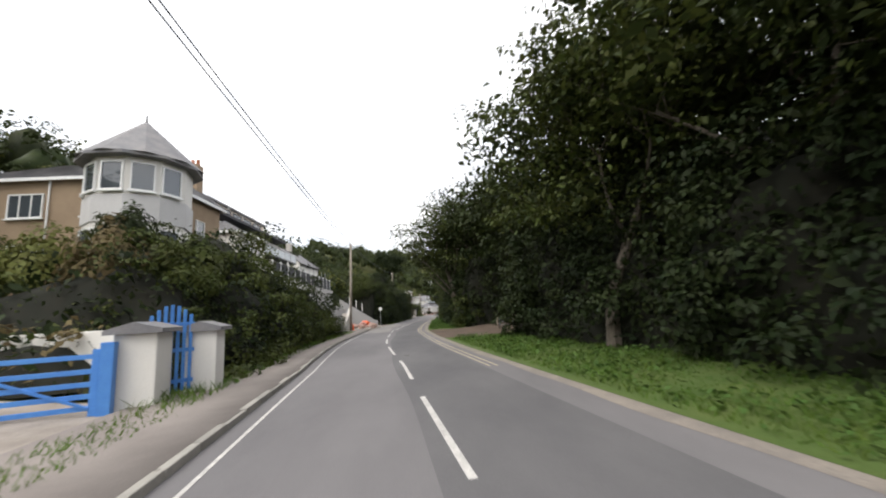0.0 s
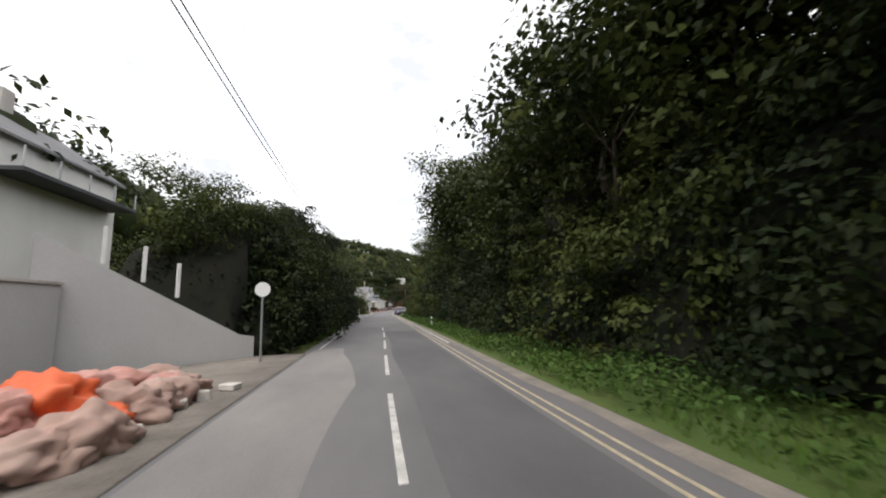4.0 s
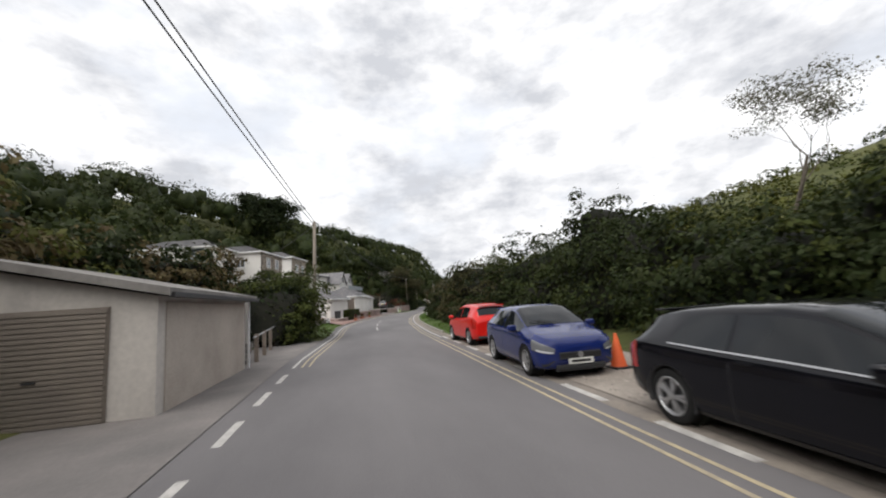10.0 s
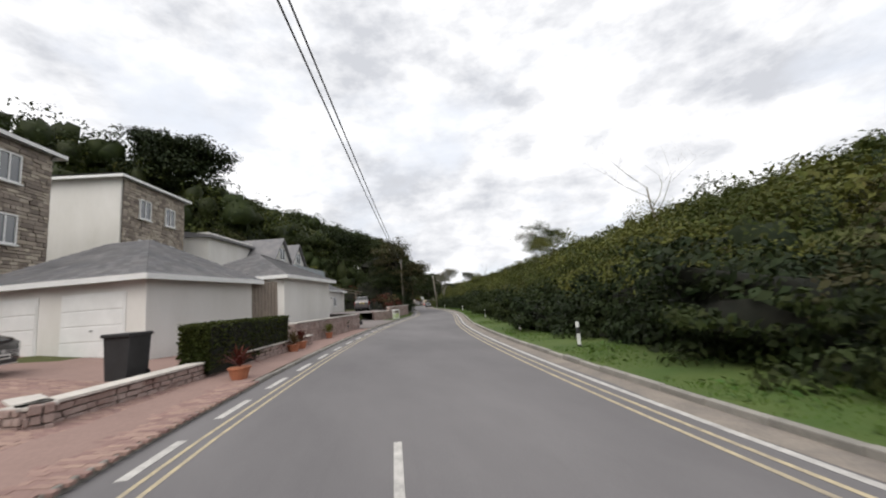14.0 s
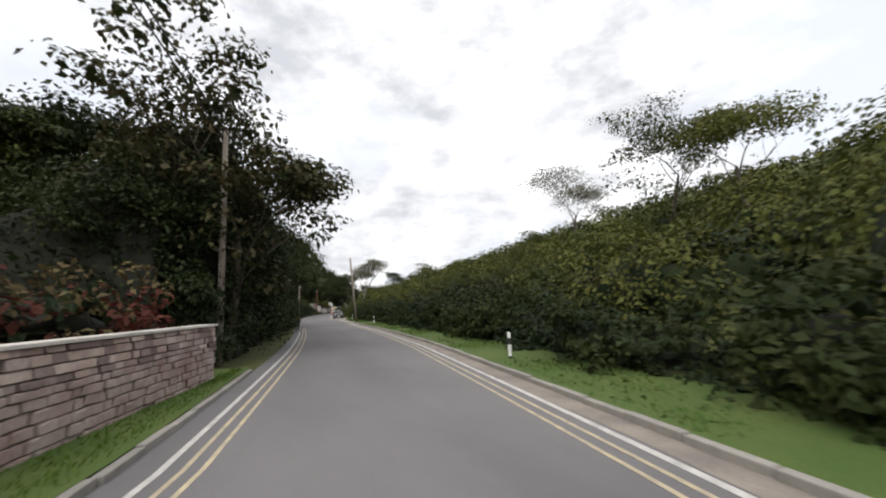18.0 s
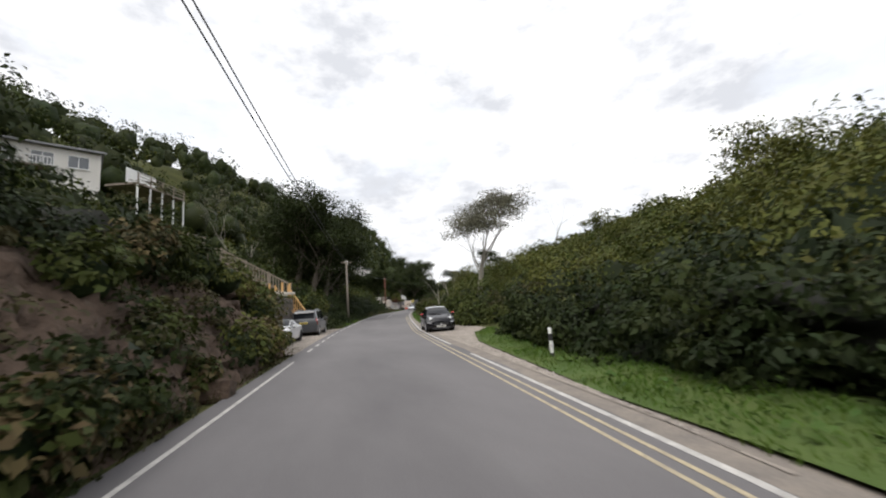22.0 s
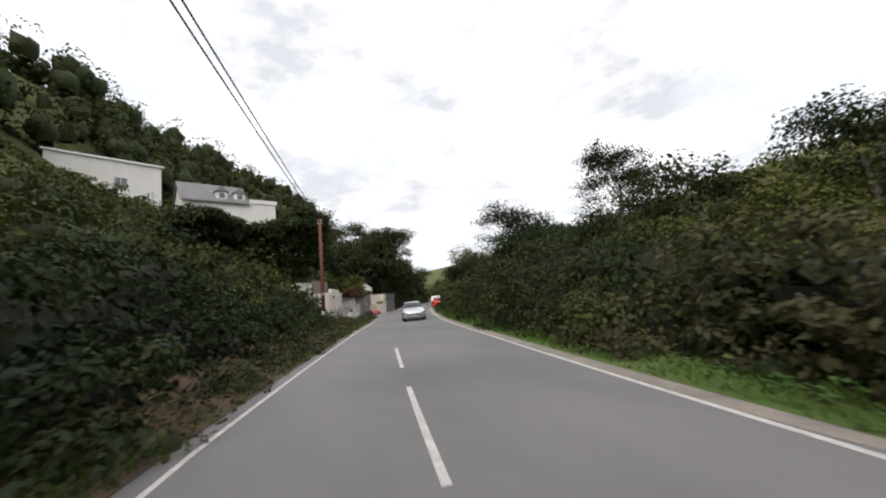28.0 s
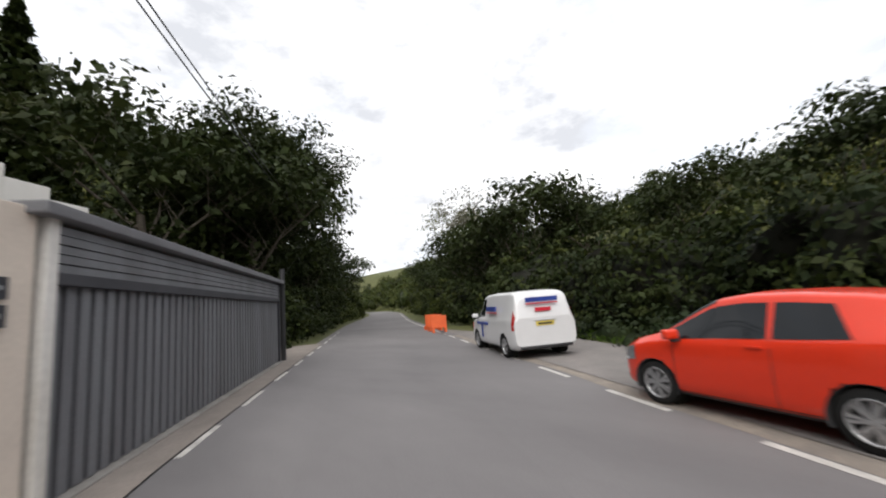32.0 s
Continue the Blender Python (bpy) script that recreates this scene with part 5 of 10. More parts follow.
def skin(at, s0, s1, u0, u1, off=0.0, ns=12, nu=8, mirror=0, slant=0.0):
    """A patch of the skin, lifted by off; mirror 0 right, 1 left, 2 both sides over the crown."""
    S, U = np.meshgrid(np.linspace(s0, s1, ns), np.linspace(u0, u1, nu), indexing="ij")
    if slant:
        S = S + slant * (U - u0) / (u1 - u0) * np.where(S < (s0 + s1) / 2, 1, -1) * np.abs(S - (s0 + s1) / 2) / ((s1 - s0) / 2)
    P = at(S, U)
    if off:
        e = 1e-3
        a, b = at(S + e, U) - at(S - e, U), at(S, np.minimum(U + e, 1)) - at(S, U - e)
        n = np.cross(a, b)
        n /= np.linalg.norm(n, axis=-1, keepdims=True) + 1e-9
        n *= np.where(n[..., :1] < 0, -1, 1) if u1 < 0.93 else np.where(n[..., 2:] < 0, -1, 1)
        P = P + n * off
    if mirror == 1:
        P = P * [-1, 1, 1]
    if mirror == 2:
        Q = P[:, ::-1] * [-1, 1, 1]
        P = np.concatenate([P, Q[:, 1:] if abs(u1 - 1) < 1e-6 else Q], 1)
    a, b = P.shape[:2]
    i = (np.arange(a - 1)[:, None] * b + np.arange(b - 1)).ravel()
    return P.reshape(-1, 3), np.stack([i, i + b, i + b + 1, i + 1], 1)


def wheel_part(parent, x, y, r, w, side, spokes=5, rim_m=None):
    """Tyre, dished rim with a hub and tapering twin spokes."""
    def lathe(prof, seg):
        bm = bmesh.new()
        rings = [[bm.verts.new((b, a * math.cos(2 * math.pi * k / seg), a * math.sin(2 * math.pi * k / seg))) for k in range(seg)] for a, b in prof]
        for u, v in zip(rings, rings[1:]):
            for k in range(seg):
                bm.faces.new((u[k], u[(k + 1) % seg], v[(k + 1) % seg], v[k]))
        return bm

    o = side * w / 2
    tyre = lathe([(r * 0.68, -w / 2), (r * 0.92, -w / 2), (r * 0.985, -w * 0.42), (r, -w * 0.3), (r, w * 0.3), (r * 0.985, w * 0.42), (r * 0.92, w / 2), (r * 0.68, w / 2)], 32)
    ob = part("wheel", tyre, RUBBER, parent, "black tyre", Matrix.Translation((x, y, r)), smooth=True)
    rm = rim_m or ALLOY
    part("rim", lathe([(r * 0.70, o), (r * 0.685, o + side * 0.006), (r * 0.64, o - side * 0.004), (r * 0.62, o - side * 0.05)], 32), rm, ob, "bright alloy rim", smooth=True)
    sp = bmesh.new()
    for k in range(spokes):
        for d in (-0.16, 0.16):
            t0, t1 = 2 * math.pi * k / spokes + d * 0.35, 2 * math.pi * k / spokes + d
            ring = []
            for a, t, h, z in ((0.12, t0, 0.045, o + side * 0.004), (0.64, t1, 0.05, o - side * 0.012)):
                c, q = math.cos(t), math.sin(t)
                for sg in (-1, 1):
                    ring.append(sp.verts.new((z, r * (a * c - sg * h * q), r * (a * q + sg * h * c))))
                    ring.append(sp.verts.new((z - side * 0.035, r * (a * c - sg * h * q), r * (a * q + sg * h * c))))
            a0, a1, b0, b1, c0, c1, d0, d1 = ring
            for fc in ((a0, b0, d0, c0), (a1, a0, c0, c1), (b0, b1, d1, d0)):
                sp.faces.new(fc)
    part("spokes", sp, rm, ob)
    part("hub", lathe([(r * 0.15, o - side * 0.02), (r * 0.14, o + side * 0.008), (r * 0.07, o + side * 0.014), (0.002, o + side * 0.014)], 14), rm, ob)
    part("brake_disc", lathe([(r * 0.62, o - side * 0.055), (0.002, o - side * 0.055)], 24), BLACK_PLASTIC, ob)
    return ob


def pane(at, s0, s1, u0, u1, off, mir, lean0=0.0, lean1=0.0, ns=12, nu=6):
    """A side window: its front and rear edges lean with height."""
    T, V = np.meshgrid(np.linspace(0, 1, ns), np.linspace(0, 1, nu), indexing="ij")
    a, b = s0 + lean0 * V, s1 + lean1 * V
    P = at(a + (b - a) * T, u0 + (u1 - u0) * V)
    P = P + np.array([off, 0, off * 0.3])
    if mir:
        P = P * [-1, 1, 1]
    i = (np.arange(ns - 1)[:, None] * nu + np.arange(nu - 1)).ravel()
    return P.reshape(-1, 3), np.stack([i, i + nu, i + nu + 1, i + 1], 1)


def car(name, label, kind, L, W, H, paint, m, wheels=(0.19, 0.81), r=0.315, panel=False, group="parked cars", roof=None, rails=False, doors=None, chrome=True, rim_m=None, spokes=5):
    ob = thing(name, label, "van" if kind == "van" and panel else "car", m, group)
    at = car_loft(kind, L, W, H)
    PT = PAINTS[paint]
    ns = 120
    V, F = skin(at, 0, 1, 0, 1, ns=ns, nu=40, mirror=2)
    n = V.shape[0] // ns
    # wheel openings are cut out of the skin
    mid = V[F].mean(1)
    keep = np.ones(len(F), bool)
    for wy in wheels:
        cy = L / 2 - wy * L
        keep &= ~((np.hypot(mid[:, 1] - cy, mid[:, 2] - r) < r * 1.13) & (np.abs(mid[:, 0]) > W * 0.3))
    used = np.zeros(len(V), bool)
    used[F[keep].ravel()] = True
    for wy in wheels:
        cy = L / 2 - wy * L
        dy, dz = V[:, 1] - cy, V[:, 2] - r
        q = np.hypot(dy, dz)
        near = used & (q < r * 1.2) & (q > r * 0.9) & (np.abs(V[:, 0]) > W * 0.3) & (V[:, 2] > 0.2)
        V[near, 1], V[near, 2] = (cy + dy / q * r * 1.14)[near], (r + dz / q * r * 1.14)[near]
    part("body", from_np("body", V, F[keep], PT, smooth=True), None, ob)
    for row in (0, ns - 1):
        idx = [row * n + k for k in range(n)]
        cap = from_np("end_panel", V[idx].mean(0, keepdims=True).tolist() + V[idx].tolist(), [[0, k + 1, k + 2] for k in range(n - 1)], PT)
        part("end_panel", cap, None, ob)
    (f0, f1), rear, spans = GLAZING[doors or kind]
    if panel:
        spans = spans[:1]
    V, F = skin(at, f0, f1, 0.84, 1.0, 0.008, ns=12, nu=9, mirror=2)
    part("windscreen", from_np("windscreen", V, F, CAR_GLASS, smooth=True), None, ob)
    for sx in (-1, 1):
        part("wiper", tube([(sx * W * 0.05, L / 2 - f0 * L + 0.03, float(at(f0, 1.0)[2]) + 0.03), (sx * W * 0.05 + W * 0.28, L / 2 - (f0 + 0.03) * L, float(at(f0 + 0.03, 1.0)[2]) + 0.03)], 0.01, 4), BLACK_PLASTIC, ob)
    if rear:
        V, F = skin(at, *rear, 0.85, 1.0, 0.008, ns=8, nu=8, mirror=2)
        part("rear_window", from_np("rear_window", V, F, CAR_GLASS, smooth=True), None, ob)
    if kind == "van" and not panel:
        part("rear_window", box(-W * 0.37, W * 0.37, -L / 2 + 0.03, -L / 2 + 0.11, H * 0.62, H * 0.88, 0.03), CAR_GLASS, ob)
    for mir in (0, 1):
        sx = 1 if mir == 0 else -1
        for k, (s0, s1) in enumerate(spans):
            last = k == len(spans) - 1
            V, F = pane(at, s0, s1, 0.515, 0.795, 0.006, mir, lean0=0.0, lean1=-0.045 if last and not panel else -0.004)
            part("side_window", from_np("side_window", V, F, CAR_GLASS, smooth=True), None, ob)
        if chrome and not panel:
            V, F = pane(at, spans[0][0], spans[-1][1], 0.503, 0.517, 0.012, mir, ns=20, nu=2)
            part("window_trim", from_np("window_trim", V, F, ALLOY), None, ob)
        for sd in (spans[0][0] + 0.02, spans[0][1] + 0.007) + ((spans[1][1] + 0.0,) if len(spans) > 1 and doors != "coupe" else ()):
            V, F = pane(at, sd, sd + 0.0026, 0.09, 0.5, 0.003, mir, ns=2, nu=8)
            part("door_seam", from_np("door_seam", V, F, BLACK_PLASTIC), None, ob)
        V, F = pane(at, wheels[0] + 0.09, wheels[1] - 0.09, 0.06, 0.14, 0.008, mir, ns=16, nu=3)
        part("sill", from_np("sill", V, F, BLACK_PLASTIC), None, ob)
        for k, (s0, s1) in enumerate(spans[:1] if doors == "coupe" else spans[:2]):
            hp = at(s1 - 0.035, 0.455) * [sx, 1, 1]
            part("door_handle", box(hp[0] - 0.022, hp[0] + 0.022, hp[1] - 0.1, hp[1] + 0.08, hp[2] - 0.015, hp[2] + 0.015, 0.008), PT, ob)
        mp_ = at(spans[0][0] + 0.045, 0.53) * [sx, 1, 1]
        mr_ = part("mirror", box(-0.1, 0.1, -0.055, 0.055, -0.06, 0.07, 0.035), PT, ob, "", pose(mp_[0] + sx * 0.13, mp_[1] + 0.02, mp_[2] + 0.06, 0, 0, sx * 14), smooth=True)
        part("mirror_arm", box(-0.06, 0.06, -0.03, 0.03, -0.1, -0.05, 0.01), BLACK_PLASTIC, mr_, "", pose(-sx * 0.06, 0, 0.0))
        for wy in wheels:
            cy = L / 2 - wy * L
            lip = bmesh.new()
            ring = []
            for q in range(25):
                a = -0.35 + (math.pi + 0.7) * q / 24
                for rr, dx in ((r * 1.17, 0.0), (r * 1.1, 0.004), (r * 1.1, -0.16)):
                    ring.append(lip.verts.new((sx * (W / 2 - 0.012 + dx), cy + rr * math.cos(a), max(0.16, r + rr * math.sin(a)))))
            for q in range(24):
                for c in (0, 1):
                    lip.faces.new((ring[q * 3 + c], ring[q * 3 + c + 1], ring[q * 3 + 4 + c], ring[q * 3 + 3 + c]))
            part("wheel_arch", lip, BLACK_PLASTIC, ob, smooth=True)
            # well closed by a disc in the near-black shade colour
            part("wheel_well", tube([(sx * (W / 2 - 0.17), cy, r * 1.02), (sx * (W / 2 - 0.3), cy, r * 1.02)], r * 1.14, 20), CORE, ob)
            wheel_part(ob, sx * (W / 2 - 0.12), cy, r, 0.2, sx, spokes, rim_m)
        V, F = skin(at, 0.003, 0.10, 0.36 if kind == "estate" else 0.37, 0.495, 0.006, ns=14, nu=5, mirror=mir)
        hl = part("headlight", from_np("headlight", V, F, LAMP_DARK, smooth=True), None, ob, "clear headlight")
        V, F = skin(at, 0.004, 0.06, 0.375, 0.395, 0.011, ns=10, nu=2, mirror=mir)
        part("light_strip", from_np("light_strip", V, F, LAMP_CLEAR), None, hl)
        tu = (0.32, 0.49) if kind != "van" else (0.36, 0.62)
        V, F = skin(at, 0.935 if kind != "van" else 0.965, 0.992, *tu, 0.007, ns=6, nu=5, mirror=mir)
        part("tail_light", from_np("tail_light", V, F, LAMP_RED, smooth=True), None, ob)
        V, F = skin(at, 0.004, 0.035, 0.14, 0.22, 0.006, ns=5, nu=3, mirror=mir)
        part("fog_lamp", from_np("fog_lamp", V, F, BLACK_PLASTIC, smooth=True), None, ob)
    if roof:
        V, F = skin(at, f1 + 0.01, 0.80 if kind != "hatch" else 0.9, 0.825, 1.0, 0.006, ns=14, nu=7, mirror=2)
        part("roof", from_np("roof", V, F, roof, smooth=True), None, ob, "folding black fabric roof" if kind == "roadster" else "contrasting pale roof")
    zn = float(at(0.0, 0.5)[2])
    gw_ = W * (0.31 if kind == "estate" else 0.25)
    part("grille", box(-gw_, gw_, L / 2 - 0.05, L / 2 + 0.012, zn - 0.17, zn - 0.03, 0.02), BLACK_PLASTIC, ob, "black grille")
    part("lower_grille", box(-W * 0.29, W * 0.29, L / 2 - 0.08, L / 2 + 0.008, zn - 0.36, zn - 0.27, 0.02), BLACK_PLASTIC, ob)
    for k in range(3):
        part("grille_bar", box(-gw_, gw_, L / 2 + 0.008, L / 2 + 0.02, zn - 0.155 + k * 0.042, zn - 0.143 + k * 0.042), ALLOY if kind == "estate" else BLACK_PLASTIC, ob)
    part("badge", tube([(0, L / 2 + 0.008, zn - 0.09), (0, L / 2 + 0.026, zn - 0.09)], 0.055, 16), ALLOY, ob)
    part("bumper_trim", box(-W * 0.3, W * 0.3, L / 2 - 0.06, L / 2 + 0.014, zn - 0.385, zn - 0.365, 0.006), ALLOY if kind == "estate" else BLACK_PLASTIC, ob)
    pl = part("front_plate", box(-0.26, 0.26, L / 2 - 0.01, L / 2 + 0.022, zn - 0.265, zn - 0.155, 0.004), PLATE_W, ob, "white number plate")
    zr = H * (0.52 if kind != "van" else 0.5)
    pr = part("rear_plate", box(-0.26, 0.26, -L / 2 - 0.014, -L / 2 + 0.03, zr - 0.055, zr + 0.055, 0.004), PLATE_Y, ob, "yellow number plate")
    part("plate_bar", box(-0.2, 0.2, L / 2 + 0.022, L / 2 + 0.025, zn - 0.235, zn - 0.185), BLACK_PLASTIC, pl)
    part("plate_bar", box(-0.2, 0.2, -L / 2 - 0.017, -L / 2 - 0.014, zr - 0.025, zr + 0.025), BLACK_PLASTIC, pr)
    part("plate_trim", box(-0.32, 0.32, -L / 2 - 0.02, -L / 2 + 0.02, zr + 0.065, zr + 0.09, 0.006), ALLOY if chrome else BLACK_PLASTIC, ob)
    part("rear_bumper", box(-W * 0.4, W * 0.4, -L / 2 - 0.02, -L / 2 + 0.1, 0.27, 0.36, 0.035), BLACK_PLASTIC, ob, smooth=True)
    if kind == "hatch":
        part("spoiler", box(-W * 0.29, W * 0.29, L / 2 - 0.925 * L, L / 2 - 0.885 * L, H * 0.935, H * 0.955, 0.008), PT, ob)
    if rails:
        for sx in (-1, 1):
            part("roof_rail", tube([(sx * W * 0.335, L * 0.06, H - 0.05), (sx * W * 0.34, 0, H - 0.005), (sx * W * 0.335, -L * 0.3, H - 0.01), (sx * W * 0.33, -L * 0.38, H - 0.08)], 0.018, 6), STEEL, ob)
    return ob


def facing(y, lat, turn=0.0, z=0.0):
    return spot(y, lat, z, turn)


car("parked_car", "glossy black three-door hatchback parked in a lay-by", "hatch", 4.3, 1.79, 1.43, "black", facing(140.4, 4.4, 180), r=0.33, doors="coupe")
car("parked_car", "dark blue hatchback parked in a lay-by", "hatch", 4.05, 1.75, 1.45, "blue", facing(146.6, 4.05, 178), chrome=False)
car("parked_car", "bright red five-door hatchback parked half on the verge", "hatch", 3.95, 1.7, 1.51, "red", facing(152.9, 4.25, 3), chrome=False)
mini = car("parked_car", "black and chrome small hatchback on a gravel lay-by", "hatch", 3.72, 1.69, 1.41, "black", facing(292.3, 3.75, 180), roof=PAINTS["white"], doors="coupe")
car("parked_car", "white two-seat coupe with a black roof", "roadster", 3.73, 1.68, 1.36, "white", facing(291.5, -5.1, 178), roof=BLACK_PLASTIC, rim_m=BLACK_PLASTIC, chrome=False)
car("parked_car", "dark grey people carrier with roof bars beside a stone wall", "van", 4.5, 1.8, 1.8, "grey", facing(298.3, -4.75, 0), rails=True)
car("oncoming_car", "silver estate car standing in the opposite lane", "estate", 4.77, 1.83, 1.48, "silver", facing(372.0, 1.82, 183), group="cars on the road", wheels=(0.185, 0.785))
car("parked_car", "orange-red three-door hatchback parked in a lay-by", "hatch", 3.62, 1.66, 1.5, "orange_red", facing(396.8, 4.7, 9), doors="coupe", chrome=False, spokes=7, r=0.3)
car("parked_car", "black estate car on a block-paved drive", "estate", 4.7, 1.81, 1.6, "black", pose(-14.0, 190.0, 0.7, 0, 0, -88))
car("parked_car", "grey-brown off-road car on a raised drive", "suv", 4.8, 1.82, 1.82, "brown", spot(226.5, -8.3, 1.12, 4), rails=True, r=0.37)

for sx in (-1, 1):
    part("round_headlight", tube([(sx * 0.56, 1.56, 0.72), (sx * 0.56, 1.70, 0.70), (sx * 0.56, 1.74, 0.69)], [0.125, 0.125, 0.09], 18), LAMP_CLEAR, mini, "round chrome headlight", smooth=True)
    part("mirror_cap", box(sx * 0.93 - 0.1, sx * 0.93 + 0.1, 0.55, 0.66, 0.93, 1.05, 0.04), PAINTS["red"], mini, "red mirror cap")
part("bonnet_scoop", box(-0.16, 0.16, 0.95, 1.15, 0.91, 0.965, 0.025), BLACK_PLASTIC, mini)
van = car("delivery_van", "white panel van with blue stripes parked in a lay-by", "van", 4.42, 1.84, 1.84, "white", facing(403.7, 4.35, 0), panel=True)
STRIPE_BLUE = mat("blue_van_stripe", (0.03, 0.06, 0.3), rough=0.4)
STRIPE_RED = mat("red_van_stripe", (0.6, 0.03, 0.05), rough=0.4)
for nm, x0, x1, z0, z1, mm in (("blue_badge", -0.5, 0.42, 1.5, 1.62, STRIPE_BLUE), ("red_badge_line", -0.5, 0.42, 1.44, 1.47, STRIPE_RED), ("small_badge", -0.25, 0.2, 1.24, 1.34, STRIPE_RED)):
    part(nm, box(x0, x1, -2.222, -2.2, z0, z1, 0.004), mm, van)
for nm, y0, y1, z0, z1, mm in (("blue_stripe", 0.0, 1.15, 0.85, 0.93, STRIPE_BLUE), ("blue_stripe", 0.55, 0.68, 0.45, 0.93, STRIPE_BLUE), ("blue_badge", -0.9, -0.05, 1.28, 1.42, STRIPE_BLUE), ("red_badge_line", -0.9, -0.05, 1.22, 1.25, STRIPE_RED)):
    part(nm, box(-0.938, -0.9, y0, y1, z0, z1, 0.004), mm, van)

# ---- building helpers ----


def wall_pose(a, b, z=0.0):
    """A frame whose x runs from a to b on the ground, y behind it (to the left of that way) and z up."""
    d = math.degrees(math.atan2(b[1] - a[1], b[0] - a[0]))
    return pose(a[0], a[1], z, 0, 0, d), math.dist(a, b)


def frame_bm(w, h, t=0.07, d=0.08):
    bm = bmesh.new()
    for x0, x1, z0, z1 in ((0, w, 0, t), (0, w, h - t, h), (0, t, t, h - t), (w - t, w, t, h - t)):
        box(x0, x1, -d, 0.02, z0, z1, 0, bm)
    return bm


def window(parent, x, z, w, h, lights=2, y=0.0, turn=None, sill=True, frame_m=None):
    """A framed window on the wall plane y: frame, mullions, panes, sill."""
    m = (turn or Matrix()) @ pose(x, y, z)
    fr = part("window", frame_bm(w, h), frame_m or UPVC, parent, "white framed window", m)
    part("pane", box(0.06, w - 0.06, -0.03, -0.012, 0.06, h - 0.06), PANE, fr)
    for k in range(1, lights):
        part("mullion", box(w * k / lights - 0.03, w * k / lights + 0.03, -0.07, -0.03, 0.06, h - 0.06), frame_m or UPVC, fr)
    if sill:
        part("sill", box(-0.08, w + 0.08, -0.14, 0.0, -0.08, 0.0, 0.01), frame_m or UPVC, fr)
    return fr


def slates(parent, a, b, c, d, pitch=0.24, width=0.32, name="slate_covering", material=None, lift=0.02):
    """Overlapping slates on the slope a-b (eave, left to right) to d-c (top)."""
    a, b, c, d = (np.array(v, float) for v in (a, b, c, d))
    up = np.linalg.norm((d + c) / 2 - (a + b) / 2)
    rows = max(2, int(up / pitch))
    nrm = np.cross(b - a, (c + d) / 2 - (a + b) / 2)
    nrm /= np.linalg.norm(nrm)
    if nrm[2] < 0:
        nrm = -nrm
    g = np.random.default_rng(3)
    V = []
    for r in range(rows):
        f0, f1 = r / rows, min(1.0, (r + 1.25) / rows)
        l0, r0, l1, r1 = a + (d - a) * f0, b + (c - b) * f0, a + (d - a) * f1, b + (c - b) * f1
        n = max(1, int(np.linalg.norm(r0 - l0) / width))
        for k in range(n):
            s0, s1 = (k + 0.02) / n, (k + 0.98) / n
            j = g.normal(0, 0.004)
            V += [l0 + (r0 - l0) * s0 + nrm * (lift + 0.022 + j), l0 + (r0 - l0) * s1 + nrm * (lift + 0.022 + j), l1 + (r1 - l1) * s1 + nrm * lift * 0.4, l1 + (r1 - l1) * s0 + nrm * lift * 0.4]
    V = np.array(V)
    return tagged(part(name, from_np(name, V, np.arange(len(V)).reshape(-1, 4), material or SLATE), None, parent), kind="stuff")


def hip_roof(parent, x0, x1, y0, y1, z, rise, over=0.3, ridge=None, material=None):
    """A hipped roof over a rectangle: solid under-roof, four slated slopes, white fascia."""
    x0, x1, y0, y1 = x0 - over, x1 + over, y0 - over, y1 + over
    run = min(x1 - x0, y1 - y0) / 2 if ridge is None else ridge
    if x1 - x0 >= y1 - y0:
        p, q = (x0 + run, (y0 + y1) / 2, z + rise), (x1 - run, (y0 + y1) / 2, z + rise)
        tops = (p, q, q, p)
    else:
        p, q = ((x0 + x1) / 2, y0 + run, z + rise), ((x0 + x1) / 2, y1 - run, z + rise)
        tops = (p, p, q, q)
    cs = [(x0, y0, z), (x1, y0, z), (x1, y1, z), (x0, y1, z)]
    bm = bmesh.new()
    vs = [bm.verts.new(c) for c in cs]
    a, b = bm.verts.new(p), bm.verts.new(q)
    t = (a, b, b, a) if x1 - x0 >= y1 - y0 else (a, a, b, b)
    for k in range(4):
        ring = [vs[k], vs[(k + 1) % 4], t[(k + 1) % 4], t[k]]
        bm.faces.new(list(dict.fromkeys(ring)))
    bm.faces.new(vs[::-1])
    roof = part("roof", bm, material or SLATE, parent, "grey slate hipped roof")
    for k in range(4):
        slates(roof, cs[k], cs[(k + 1) % 4], tops[(k + 1) % 4], tops[k])
    f = bmesh.new()
    for u0, u1, v0, v1 in ((x0, x1, y0 - 0.03, y0 + 0.02), (x0, x1, y1 - 0.02, y1 + 0.03), (x0 - 0.03, x0 + 0.02, y0, y1), (x1 - 0.02, x1 + 0.03, y0, y1)):
        box(u0, u1, v0, v1, z - 0.16, z + 0.02, 0, f)
    part("fascia", f, UPVC, parent, "white fascia board")
    return roof


STONES = []
for k in range(6):
    sb = box(-0.5, 0.5, -0.5, 0.5, -0.5, 0.5, 0.0)
    bmesh.ops.bevel(sb, geom=sb.edges[:], offset=0.11, segments=1, affect="EDGES")
    gg = random.Random(k)
    for v in sb.verts:
        v.co += Vector((gg.uniform(-0.05, 0.05), gg.uniform(-0.05, 0.05), gg.uniform(-0.05, 0.05)))
    STONES.append(sb)


def stone_meshes(material):
    out = []
    for k, sb in enumerate(STONES):
        me = bpy.data.meshes.new("stone")
        sb.to_mesh(me)
        me.materials.append(material)
        out.append(me)
    return out


STONE_SETS = {}


